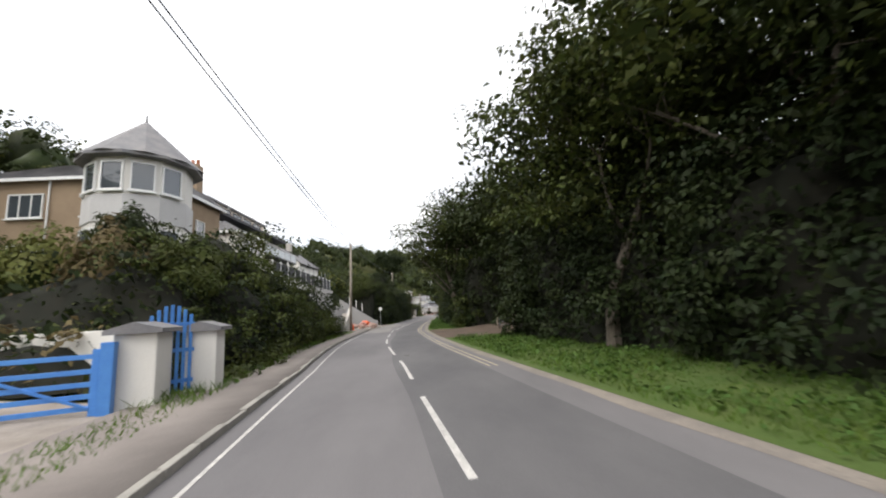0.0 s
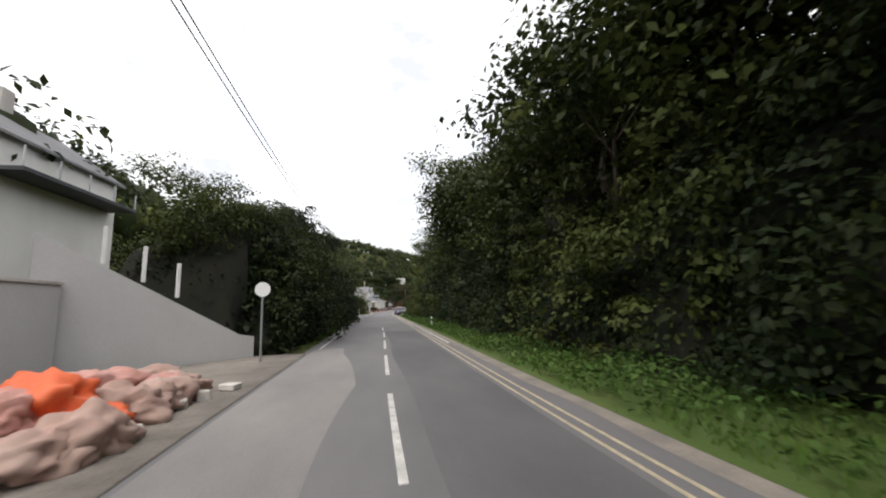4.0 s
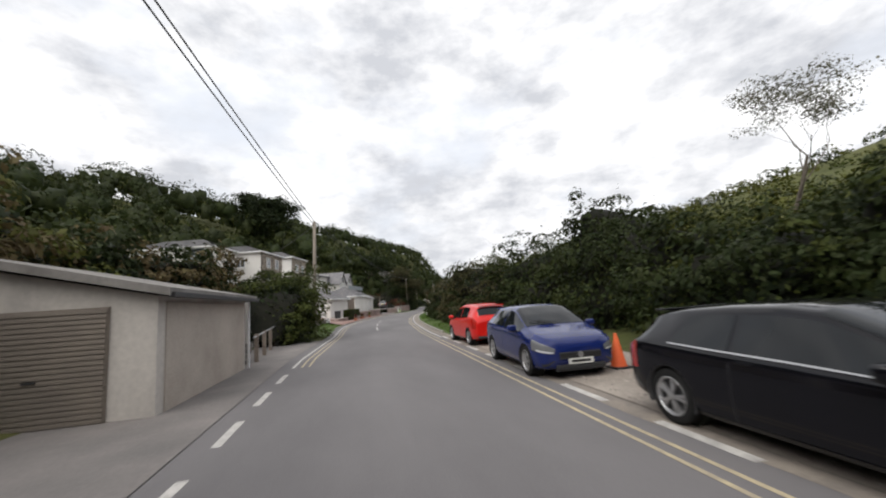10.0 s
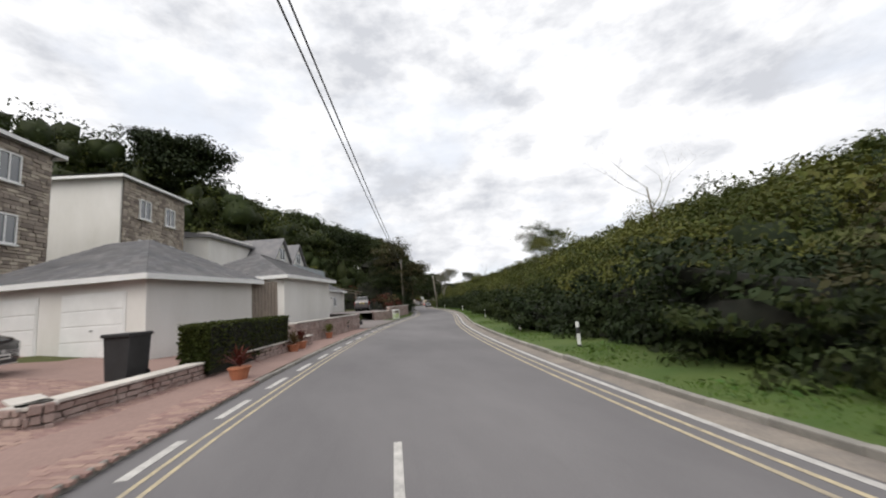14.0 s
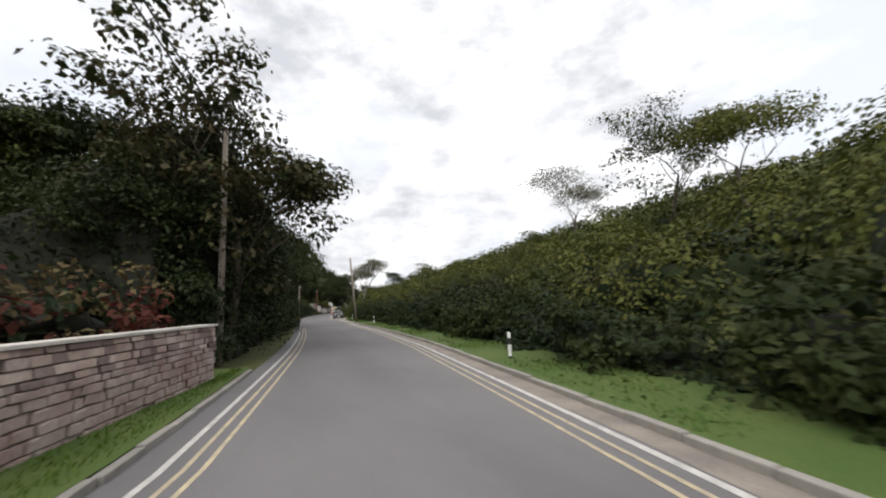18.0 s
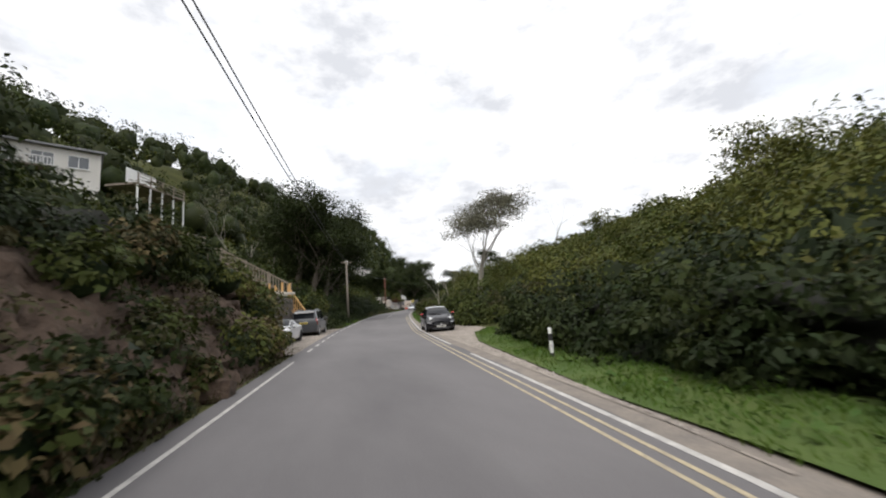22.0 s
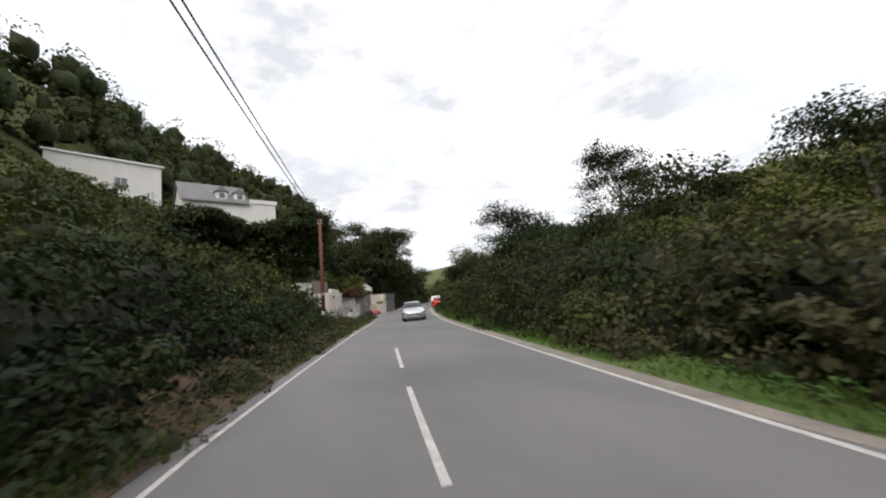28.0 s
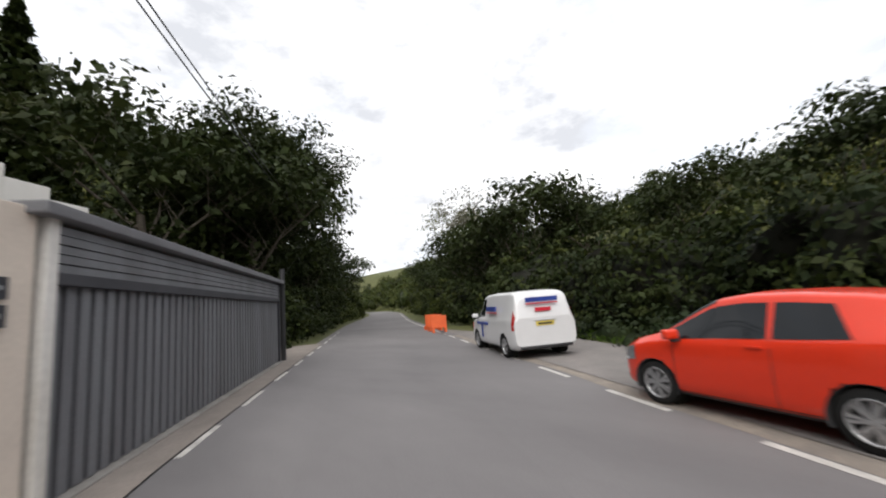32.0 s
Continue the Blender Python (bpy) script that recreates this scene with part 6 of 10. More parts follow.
def stone_face(parent, w, h, material, row=0.16, length=0.34, depth=0.14, seed=0, y=0.0, top=None, limit=300, x0=0.0, z0=0.0, m=None):
    """Courses of single stones proud of a wall's face (plane y, facing -y). top(x) cuts the height. Past the limit the rest is one joined part."""
    g = random.Random(seed)
    if material.name not in STONE_SETS:
        STONE_SETS[material.name] = stone_meshes(material)
    ms = STONE_SETS[material.name]
    spots = []
    z = z0
    while z < h - row * 0.3:
        rh = row * g.uniform(0.75, 1.3)
        x = x0 - g.random() * length * 0.5
        while x < w:
            ln = length * g.uniform(0.5, 1.5)
            a, b = max(x, x0), min(x + ln, w)
            if b - a > 0.06 and (top is None or z + rh * 0.7 < top((a + b) / 2)):
                spots.append(((a + b) / 2, y + g.uniform(-0.03, 0.02), z + rh / 2, b - a - 0.018, depth, rh - 0.016, g.uniform(-3, 3)))
            x += ln
        z += rh
    m = m or Matrix()
    for k, (x, yy, zz, sx, sy, sz, r) in enumerate(spots[:limit]):
        ob = new("stone", ms[k % 6])
        ob.parent = parent
        ob.matrix_basis = m @ pose(x, yy, zz, 0, r, 0) @ Matrix.Diagonal((sx, sy, sz, 1))
    if len(spots) > limit:
        base = np.array([v.co[:] for v in ms[0].vertices])
        polys = [tuple(p.vertices) for p in ms[0].polygons]
        V, F = [], []
        for k, (x, yy, zz, sx, sy, sz, r) in enumerate(spots[limit:]):
            o = len(base) * k
            V.append(base * [sx, sy, sz] + [x, yy, zz])
            F += [tuple(i + o for i in p) for p in polys]
        me = bpy.data.meshes.new("stonework")
        me.from_pydata(np.concatenate(V).tolist(), [], F)
        me.materials.append(material)
        ob = new("stonework", me)
        ob.parent, ob.matrix_basis = parent, m
        tagged(ob, kind="stuff")


def pole(name, x, y, z, h, label, material=None, r=0.14, arm=False, lean=(0, 0), band=False):
    ob = thing(name, label, "utility pole", pose(x, y, z), "telegraph poles")
    top = (lean[0], lean[1], h)
    part("shaft", tube([(0, 0, -0.3), (lean[0] * 0.5, lean[1] * 0.5, h * 0.5), top], [r, r * 0.88, r * 0.72], 12), material or POLE_WOOD, ob, smooth=True)
    for k, (dx, dz) in enumerate(((0.16, 0.12), (-0.16, 0.12), (0.16, 0.4), (-0.16, 0.4))):
        part("insulator", tube([(top[0] + dx * 0.7, top[1], h - dz - 0.06), (top[0] + dx, top[1], h - dz), (top[0] + dx, top[1], h - dz + 0.09)], [0.012, 0.03, 0.02], 6), UPVC, ob)
    for k in range(8):
        zz = h * 0.45 + k * 0.35
        s = 1 if k % 2 else -1
        part("step_iron", tube([(lean[0] * zz / h + s * r * 0.7, lean[1] * zz / h, zz), (lean[0] * zz / h + s * (r + 0.13), lean[1] * zz / h, zz)], 0.011, 5), STEEL, ob)
    if arm:
        part("cross_arm", box(-0.55, 0.55, -0.05, 0.05, h - 0.3, h - 0.2, 0.01), material or POLE_WOOD, ob)
    if band:
        part("white_band", tube([(0, 0, 0.1), (0, 0, 0.55)], r * 1.03, 12), UPVC, ob, "white painted band")
        part("number_tag", box(-0.05, 0.05, -r * 1.1, -r, 1.9, 2.05, 0.004), UPVC, ob)
    return ob


def wires(pts, label, n=2, spread=0.18, sag=0.012):
    ob = thing("overhead_wire", label, "cable")
    for k in range(n):
        o = (k - (n - 1) / 2) * spread
        path = []
        for a, b in zip(pts, pts[1:]):
            a, b = Vector(a), Vector(b)
            L = (b - a).length
            for q in range(12):
                f = q / 12
                p = a.lerp(b, f)
                path.append(p + Vector((o, 0, -4 * sag * L * f * (1 - f) + o * 0.4)))
        path.append(Vector(pts[-1]) + Vector((o, 0, 0)))
        part("cable", tube([tuple(p) for p in path], 0.022, 5), WIRE, ob)
    return ob


pole("telegraph_pole", -15.8, 68.3, 0, 9.4, "weathered grey timber telegraph pole at the pavement edge", lean=(0.1, 0.3))
pole("telegraph_pole", -15.2, 113.5, 1.0, 9.6, "weathered timber telegraph pole rising from a hedge")
pole("telegraph_pole", -10.2, 166.3, 0.2, 7.9, "weathered timber telegraph pole rising from a garden hedge", lean=(0.15, 0))
pole("telegraph_pole", 8.2, 236.6, 0.3, 8.1, "pale timber telegraph pole among ivy", r=0.12)
pole("telegraph_pole", 16.0, 270.1, 0.5, 8.6, "weathered timber telegraph pole on a bank", lean=(0.1, -0.2))
pole("telegraph_pole", 23.2, 266.6, 0.1, 7.6, "leaning weathered timber telegraph pole at a verge", lean=(-0.8, -0.3), r=0.13)
pole("telegraph_pole", 26.0, 315.2, 0.9, 6.4, "pale timber telegraph pole with a short cross arm", arm=True, r=0.12)
pole("telegraph_pole", 44.25, 376.0, 0.9, 8.6, "red-brown timber telegraph pole with a white band", material=POLE_BROWN, r=0.17, band=True, lean=(0.15, 0))
wires([(-12.2, 8, 10.5), (-15.7, 68.6, 9.2), (-15.2, 113.5, 10.4), (-10.0, 166.3, 7.9), (8.2, 236.6, 8.2), (16.5, 270.6, 8.9), (26.0, 315.2, 7.1), (44.4, 376.0, 9.35), (66.5, 416, 9), (92, 455, 10)], "twin black overhead telephone wires along the road")
wires([(-26, 62, 12), (-15.7, 68.6, 9.1)], "single overhead wire to a house", n=1)
wires([(-10.0, 166.3, 7.9), (-19, 196, 9.6)], "single overhead wire to a house", n=1)

# ---- verge markers, kerbs, pavement ----


def marker(y, lat):
    ob = thing("marker_post", "white verge marker post with black bands", "marker post", spot(y, lat, float(ground_z(y, lat)) - 0.22), "verge markers")
    part("shaft", tube([(0, 0, -0.1), (0, 0, 0.98), (0, 0, 1.0)], [0.055, 0.05, 0.03], 10), UPVC, ob)
    for z0, z1 in ((0.1, 0.34), (0.66, 0.84)):
        part("black_band", tube([(0, 0, z0), (0, 0, z1)], 0.0575, 10), BLACK_PLASTIC, ob)
    part("reflector", box(-0.035, 0.035, -0.062, -0.05, 0.5, 0.6, 0.003), LAMP_CLEAR, ob)


for y, lat in ((99.5, 4.3), (117.6, 4.3), (195.5, 4.9), (208.6, 5.0), (231.0, 4.8), (259.4, 4.6), (278.8, 4.7), (298.2, 4.9), (393.2, 6.3), (408.5, 5.0), (189.0, 4.9)):
    marker(y, lat)

strip("pavement", -40, 68.5, lambda y: np.interp(y, [-40, 36, 40, 60, 68.5], [-5.6, -4.9, -3.9, -4.2, -5.2]), lambda y: left(y) - 0.42, 0.11, PAVE, "brownish asphalt pavement with a kerb", "pavement", thick=0.2)
strip("forecourt", 67.5, 84.5, lambda y: np.interp(y, [67, 80, 84.5], [-8.4, -8.2, -4.4]), lambda y: left(y) - 0.3, 0.03, GRAVEL, "dusty pale forecourt in front of grey walls", "pavement", thick=0.1)
strip("driveway", 130, 160, lambda y: np.interp(y, [130, 133, 160], [-5.0, -8.3, -6.9]), lambda y: left(y) - 0.4, 0.015, ASPHALT_OLD, "old patched asphalt driveway", "driveway")
strip("driveway", 16, 37, -12.0, lambda y: np.interp(y, [16, 37], [-5.0, -4.8]), lambda y, l: ground_z(y, l) + 0.03, GRAVEL, "grassy gravel drive behind a blue gate", "driveway", cols=5)
strip("lay_by", 134.5, 157, lambda y: right(y) + 0.42, lambda y: np.interp(y, [134.5, 137, 140, 152, 157], [3.8, 5.2, 6.8, 6.6, 4.2]), lambda y, l: ground_z(y, l) + 0.014, GRAVEL, "gravel lay-by with parked cars", "lay-by", cols=4)
strip("lay_by", 272, 302, lambda y: right(y) + 0.42, lambda y: np.interp(y, [272, 284, 288, 291, 297, 302], [3.5, 4.1, 5.0, 6.8, 5.0, 3.7]), lambda y, l: ground_z(y, l) + 0.014, GRAVEL, "stony gravel lay-by beside the road", "lay-by", cols=4)
strip("lay_by", 391.0, 414, lambda y: right(y) + 0.42, lambda y: np.interp(y, [391.0, 391.5, 394, 396.5, 405, 414], [3.9, 4.1, 5.3, 7.0, 7.0, 4.2]), lambda y, l: ground_z(y, l) + 0.014, ASPHALT_OLD, "grey asphalt lay-by with parked vehicles", "lay-by", cols=4)
strip("parking_bay", 285.5, 303, lambda y: np.interp(y, [285.5, 290, 303], [-4.6, -6.6, -5.2]), lambda y: left(y) - 0.4, lambda y, l: ground_z(y, l) * 0 + 0.006, GRAVEL, "stony parking bay under a stone wall", "parking bay", cols=4)
strip("forecourt", 380.5, 400, lambda y: np.interp(y, [380.5, 384, 394, 400], [-3.8, -6.4, -6.2, -4.0]), lambda y: left(y) - 0.4, 0.02, ASPHALT_OLD, "cracked concrete forecourt under white walls", "pavement", cols=3)
strip("verge", 300, 390, lambda y: right(y) + 0.42, lambda y: right(y) + 2.2, lambda y, l: ground_z(y, l) + 0.006, TURF, "grassy roadside verge", "verge", cols=4)
strip("verge", 276, 290.5, lambda y: np.interp(y, [276, 284, 288, 290.5], [3.75, 4.15, 5.05, 6.6]), 8.2, lambda y, l: ground_z(y, l) + 0.02, TURF, "grassy roadside verge", "verge", cols=4)
strip("verge", 156, 276, lambda y: right(y) + 0.6, lambda y: right(y) + 3.2, lambda y, l: ground_z(y, l) + 0.006 + 0.054 * np.clip(np.minimum(y - 157, 275 - y) / 2.5, 0, 1), TURF, "grassy roadside verge", "verge", cols=4)
strip("verge", 20, 136, lambda y: right(y) + 0.42, lambda y: right(y) + 5.0, lambda y, l: ground_z(y, l) + 0.006, TURF, "rough grass verge beside a wood", "verge", cols=4)
strip("wood_floor", 18, 130, lambda y: right(y) + 4.9, 24, lambda y, l: ground_z(y, l) + 0.03, SOIL, "bare brown earth under trees", "ground", cols=5)
strip("field_entrance", 50.5, 61.5, lambda y: right(y) + 0.44, 13, lambda y, l: ground_z(y, l) + 0.013, SOIL, "muddy brown field entrance", "ground", cols=5)
lawn_z = lambda y, l: np.interp(left(y) - 0.45 - l, [0, 0.2, 2.2], [-0.06, 0.06, 0.4]) * np.clip((y - 163.5) / 5, 0, 1) - 0.02
strip("verge", 163, 177, -5.1, lambda y: left(y) - 0.45, lawn_z, TURF, "sloping green lawn beside the road", "verge", cols=6)
strip("verge", 216, 233.5, -6.2, lambda y: left(y) - 0.55, lambda y, l: np.interp(-l, [2, 3.5, 6.2], [0.1, 0.12, 0.2]), TURF, "narrow grass verge under a stone wall", "verge", cols=4)
for k, (a, b, zz) in enumerate(((-3.75, -0.6, 0.1), (-4.4, -1.2, 0.19), (-5.0, -1.75, 0.3))):
    grass("lawn_grass", 167.5, 176.8, a, lambda y: left(y) + b, "green lawn grass", seed=60 + k, h=0.13, dens=190, zoff=zz)
grass("lawn_grass", 216.5, 233, lambda y: np.interp(y, [216, 233], [-4.6, -2.7]), lambda y: left(y) - 0.7, "short verge grass", seed=7, h=0.07, dens=130, zoff=0.1)
grass("bank_grass", 374, 381, -3.2, lambda y: left(y) - 0.4, "rough grass at the road edge", seed=8, h=0.2, dens=90)
grass("bank_grass", 86, 131, -3.3, lambda y: left(y) - 0.45, "thin weeds along the road edge", seed=9, h=0.18, dens=70)
grass("bank_grass", 303, 374, -4.2, lambda y: left(y) - 0.45, "dry weeds and grass along the road edge", seed=10, h=0.16, dens=60, material=LEAF_RUSSET)
grass("bank_grass", 262, 288, -3.9, lambda y: left(y) - 0.45, "dry weeds and grass along the road edge", seed=11, h=0.13, dens=60, material=LEAF_RUSSET)
grass("bank_grass", 20, 64, -4.6, -3.5, "weeds along the back of the pavement", seed=12, h=0.2, dens=70, zoff=0.1)


def kerb_run(y0, y1, edge, off, side, top=0.11, ln=0.92):
    """Kerb stones, each its own piece."""
    ob = thing("kerb", "row of weathered concrete kerb stones", "kerb", kind="structure")
    kb = box(-0.065, 0.065, -ln / 2 + 0.008, ln / 2 - 0.008, -0.15, 0.0, 0.018)
    me = bm_mesh("kerb_stone", kb, KERB)
    g = random.Random(int(y0))
    y = y0
    while y < y1:
        s = new("kerb_stone", me)
        s.parent = ob
        s.matrix_basis = spot(y, float(edge(y)) + off, top + g.uniform(-0.012, 0.012), g.uniform(-0.6, 0.6))
        y += ln * 0.985
    return ob


kerb_run(18, 66.5, left, -0.42, -1)
kerb_run(159, 265, right, 0.55, 1, top=0.1)
kerb_run(172, 233, left, -0.5, -1, top=0.09)

# ---- the gate, the garden and the house with a turret ----
gate = thing("field_gate", "blue painted five-bar timber gate, closed", "gate", wall_pose((-18.2, 33.6), (-14.15, 35.1))[0])
for z in (0.16, 0.38, 0.6, 0.84, 1.12):
    part("rail", box(0.1, 4.2, -0.03, 0.03, z, z + 0.09, 0.006), BLUE_PAINT, gate)
for x in (0.05, 4.2):
    part("stile", box(x - 0.06, x + 0.06, -0.045, 0.045, 0.05, 1.3, 0.01), BLUE_PAINT, gate)
for x0, x1 in ((0.15, 2.1), (4.15, 2.1)):
    d = math.degrees(math.atan2(0.95, x1 - x0))
    part("brace", tube([(x0, -0.045, 0.2), (x1, -0.045, 1.14)], 0.035, 4), BLUE_PAINT, gate)
part("post", box(4.28, 4.5, -0.12, 0.12, 0.0, 1.42, 0.015), BLUE_PAINT, gate)


def pillar(x, y, h, w, turn):
    ob = thing("gate_pillar", "white rendered gate pillar with a slate cap", "pillar", pose(x, y, 0.05, 0, 0, turn), "gate pillars")
    part("shaft", box(-w / 2, w / 2, -w / 2, w / 2, -0.2, h, 0.03), RENDER, ob)
    cap = prism([(-w * 0.68, h), (w * 0.68, h), (w * 0.68, h + 0.09), (0, h + 0.24), (-w * 0.68, h + 0.09)], -w * 0.68, w * 0.68)
    part("cap", cap, SLATE, ob, "dark slate cap")


pillar(-13.85, 35.75, 1.5, 0.78, 12)
pillar(-13.35, 37.15, 1.45, 0.7, 12)
gg = thing("garden_gate", "blue painted arched timber garden gate", "gate", wall_pose((-14.05, 36.1), (-13.35, 36.75), 0.1)[0])
for k in range(7):
    x = 0.07 + k * 0.128
    zt = 1.75 + 0.3 * math.sin(math.pi * (k + 0.5) / 7)
    part("slat", box(x - 0.035, x + 0.035, -0.02, 0.02, 0.08, zt, 0.008), BLUE_PAINT, gg)
for z in (0.25, 0.95, 1.55):
    part("rail", box(0.02, 0.93, 0.02, 0.06, z, z + 0.09, 0.006), BLUE_PAINT, gg)
solid("garden_wall", box(0, 7.2, 0, 0.3, -0.2, 1.65, 0.03), RENDER, "white rendered garden wall behind a gate", "wall", wall_pose((-21.2, 38.4), (-14.2, 36.4))[0])
solid("garden_wall", box(0, 8.0, 0, 0.35, 0, 2.45, 0.05), RENDER_DIRTY, "stepped grey garden wall on a terrace", "wall", wall_pose((-24.5, 41.2), (-16.8, 39.6))[0])
hedge("creeper", 37.3, 39.5, -6.2, 3.2, 2.2, LEAF_BROWN, "brown and green creeper over a garden wall", "shrub", seed=41, leaf=0.14, dens=90, second=LEAF_MID, mix=0.5)


def bush(x, y, z, r, h, material, label, seed, n=1400, leaf=0.16, category="shrub", second=None, group=""):
    """A loose rounded shrub: a heart coloured dark as shade, and leaves in lumps."""
    ob = thing("shrub", label, category, pose(x, y, z), group)
    g = np.random.default_rng(seed)
    o = g.normal(size=(n, 3))
    o[:, 2] = np.abs(o[:, 2]) * 1.1 - 0.25
    o /= np.linalg.norm(o, axis=1, keepdims=True)
    lump = 1 + 0.22 * np.sin(o[:, 0] * 5 + seed) * np.cos(o[:, 1] * 4.3 + seed) + 0.14 * np.sin(o[:, 2] * 7 + o[:, 0] * 6)
    P = o * lump[:, None] * (0.8 + 0.28 * g.random((n, 1))) * [r, r, h * 0.62] + [0, 0, h * 0.42]
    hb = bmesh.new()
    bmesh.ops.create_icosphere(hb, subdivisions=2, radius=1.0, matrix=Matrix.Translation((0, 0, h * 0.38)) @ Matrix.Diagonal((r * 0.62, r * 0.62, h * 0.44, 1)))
    part("heart", hb, LEAF_SHADE, ob)
    leaf = leaf * 1.25
    if second is not None:
        k = g.random(n) < 0.4
        V, F = leaf_quads(P[k], leaf, seed + 1, up=0.4, out=o[k])
        part("foliage", from_np("foliage", V, F, second), None, ob)
        P, o = P[~k], o[~k]
    V, F = leaf_quads(P, leaf, seed, up=0.4, out=o)
    part("foliage", from_np("foliage", V, F, material), None, ob)
    return ob


for q in ((-18.6, 40.6, 2.3, 1.1, 2.6, LEAF_BROWN, "shrub turning brown in a terraced garden", 51), (-21.5, 41.6, 2.6, 1.5, 2.6, LEAF_OLIVE, "olive green shrub in a terraced garden", 52),
          (-24.5, 42.0, 2.6, 1.5, 2.4, LEAF_MID, "green shrub in a terraced garden", 53), (-20.3, 43.6, 4.6, 1.0, 1.9, LEAF_DARK, "clipped dark green bush by a house", 54), (-27.5, 43.5, 3.2, 1.8, 2.6, LEAF_DARK, "dark shrub in a terraced garden", 55), (-16.4, 41.5, 2.4, 1.2, 2.2, LEAF_MID, "green shrub above a garden wall", 56)):
    bush(*q, n=1700)

house = thing("turret_house", "brown pebbledash house with a round white bay and slate turret", "house", pose(-22.6, 47.4, 0))
part("wall", box(-12.5, -1.2, 1.4, 9.0, 1.0, 10.2, 0.02), PEBBLE, house)
part("wall", box(-1.2, 0.7, 1.8, 6.4, 1.0, 9.4, 0.02), PEBBLE, house)
hip_roof(house, -12.5, -1.2, 1.4, 9.0, 10.25, 2.4)
hip_roof(house, -1.2, 0.7, 1.8, 6.4, 9.45, 1.2)


def drum(r, z0, z1, seg=10, bm=None):
    return tube([(0, 0, z0), (0, 0, z1)], r, seg, bm)


part("bay", drum(2.25, 1.0, 6.7), RENDER, house, "white rendered bay", smooth=False)
part("bay_band", drum(2.32, 6.7, 8.0), RENDER_GREY, house, "grey panelled band round the bay")
part("bay_upper", drum(2.25, 8.0, 9.9), RENDER, house)
part("eave", drum(2.75, 9.9, 10.05), SLATE, house)
cone = bmesh.new()
bmesh.ops.create_cone(cone, cap_ends=True, segments=10, radius1=2.8, radius2=0.06, depth=2.7, matrix=Matrix.Translation((0, 0, 11.4)))
turret = part("turret_roof", cone, SLATE, house, "conical slate turret roof")
part("finial", tube([(0, 0, 12.7), (0, 0, 13.15)], [0.06, 0.03], 6), BLACK_PLASTIC, turret)
for a in (-150, -118, -86, -54, -22):
    t = pose(0, 0, 0, 0, 0, a + 90)
    window(house, -0.5, 8.2, 1.0, 1.45, 1, y=-2.2, turn=t)
    window(house, -0.5, 4.9, 1.0, 1.5, 1, y=-2.2, turn=t)
for x in (-11.4, -8.2, -4.2):
    window(house, x, 8.0, 1.9, 1.4, 3, y=1.38)
for x in (-11.4, -8.0, -4.0):
    window(house, x, 5.2, 1.7, 1.3, 2, y=1.38)
window(house, 0, 6.4, 0.9, 1.7, 1, turn=pose(0.72, 3.6, 0, 0, 0, 90))
part("downpipe", tube([(-6.0, 1.3, 3.0), (-6.0, 1.3, 10.1)], 0.05, 6), UPVC, house)
part("chimney", box(-0.6, 0.1, 4.6, 5.3, 10.0, 12.2, 0.03), PEBBLE, house)
for k in (0.15, 0.5):
    part("chimney_pot", tube([(-0.57 + k, 4.95, 12.2), (-0.57 + k, 4.95, 12.6)], [0.13, 0.1], 8), TERRACOTTA, house)

nb = thing("white_house", "white rendered house with a hipped slate roof on the bank", "house", pose(-24.0, 61.0, 0))
part("wall", box(-5, 0, 0, 5.5, 2, 9.6, 0.02), RENDER, nb)
hip_roof(nb, -5, 0, 0, 5.5, 9.6, 1.6)
window(nb, 0, 7.4, 1.2, 1.4, 2, turn=pose(0.02, 1.5, 0, 0, 0, 90))

# ---- the long white modern building with balconies, and the grey walls under it ----
mb = thing("apartment_building", "long white modern house row with dark fascias and balconies", "building", spot(67, -15.6, 0, 0))
part("wall", box(-9, -0.6, 0, 15.5, 3.5, 9.4, 0.02), RENDER, mb)
part("wall", box(-9, -1.6, -2, 14.5, 9.4, 11.9, 0.02), RENDER, mb)
part("roof", box(-9.3, -0.6, -2.4, 14.9, 12.2, 12.5, 0.02), DARK_PANEL, mb, "flat roof with a dark fascia")
part("upper_floor", box(-8.5, -2.8, -2.2, 12.5, 12.5, 14.3, 0.02), RENDER_CREAM, mb, "cream rendered top storey")
for y in np.arange(-1.2, 11.5, 2.6):
    window(mb, 0, 12.75, 2.0, 1.3, 2, turn=pose(-2.78, y, 0, 0, 0, 90), frame_m=DARK_PANEL, sill=False)
part("upper_roof", box(-8.8, -2.6, -1.4, 12.9, 14.3, 14.5, 0.02), SLATE, mb)
part("balcony_slab", box(-1.6, 0.6, -2, 15.6, 9.25, 9.45, 0.01), DARK_PANEL, mb)
for y in np.arange(-2, 15.7, 2.2):
    part("balcony_post", box(0.5, 0.58, y - 0.04, y + 0.04, 9.45, 10.5), STEEL, mb)
part("handrail", box(0.5, 0.58, -2, 15.5, 10.45, 10.5), STEEL, mb)
RAIL_GLASS = mat("balcony_glass", (0.42, 0.46, 0.48), (0.36, 0.4, 0.42), rough=0.12, spec=0.8)
for y in np.arange(-2, 13.5, 2.2):
    part("glass_panel", box(0.53, 0.55, y + 0.06, y + 2.14, 9.5, 10.4), RAIL_GLASS, mb)
for y, w, l in ((-0.5, 2.0, 2), (3.0, 1.2, 1), (5.6, 2.2, 2), (9.4, 2.0, 2), (12.2, 1.6, 2)):
    window(mb, 0, 9.5, w, 2.0, l, turn=pose(-1.58, y, 0, 0, 0, 90), frame_m=DARK_PANEL, sill=False)
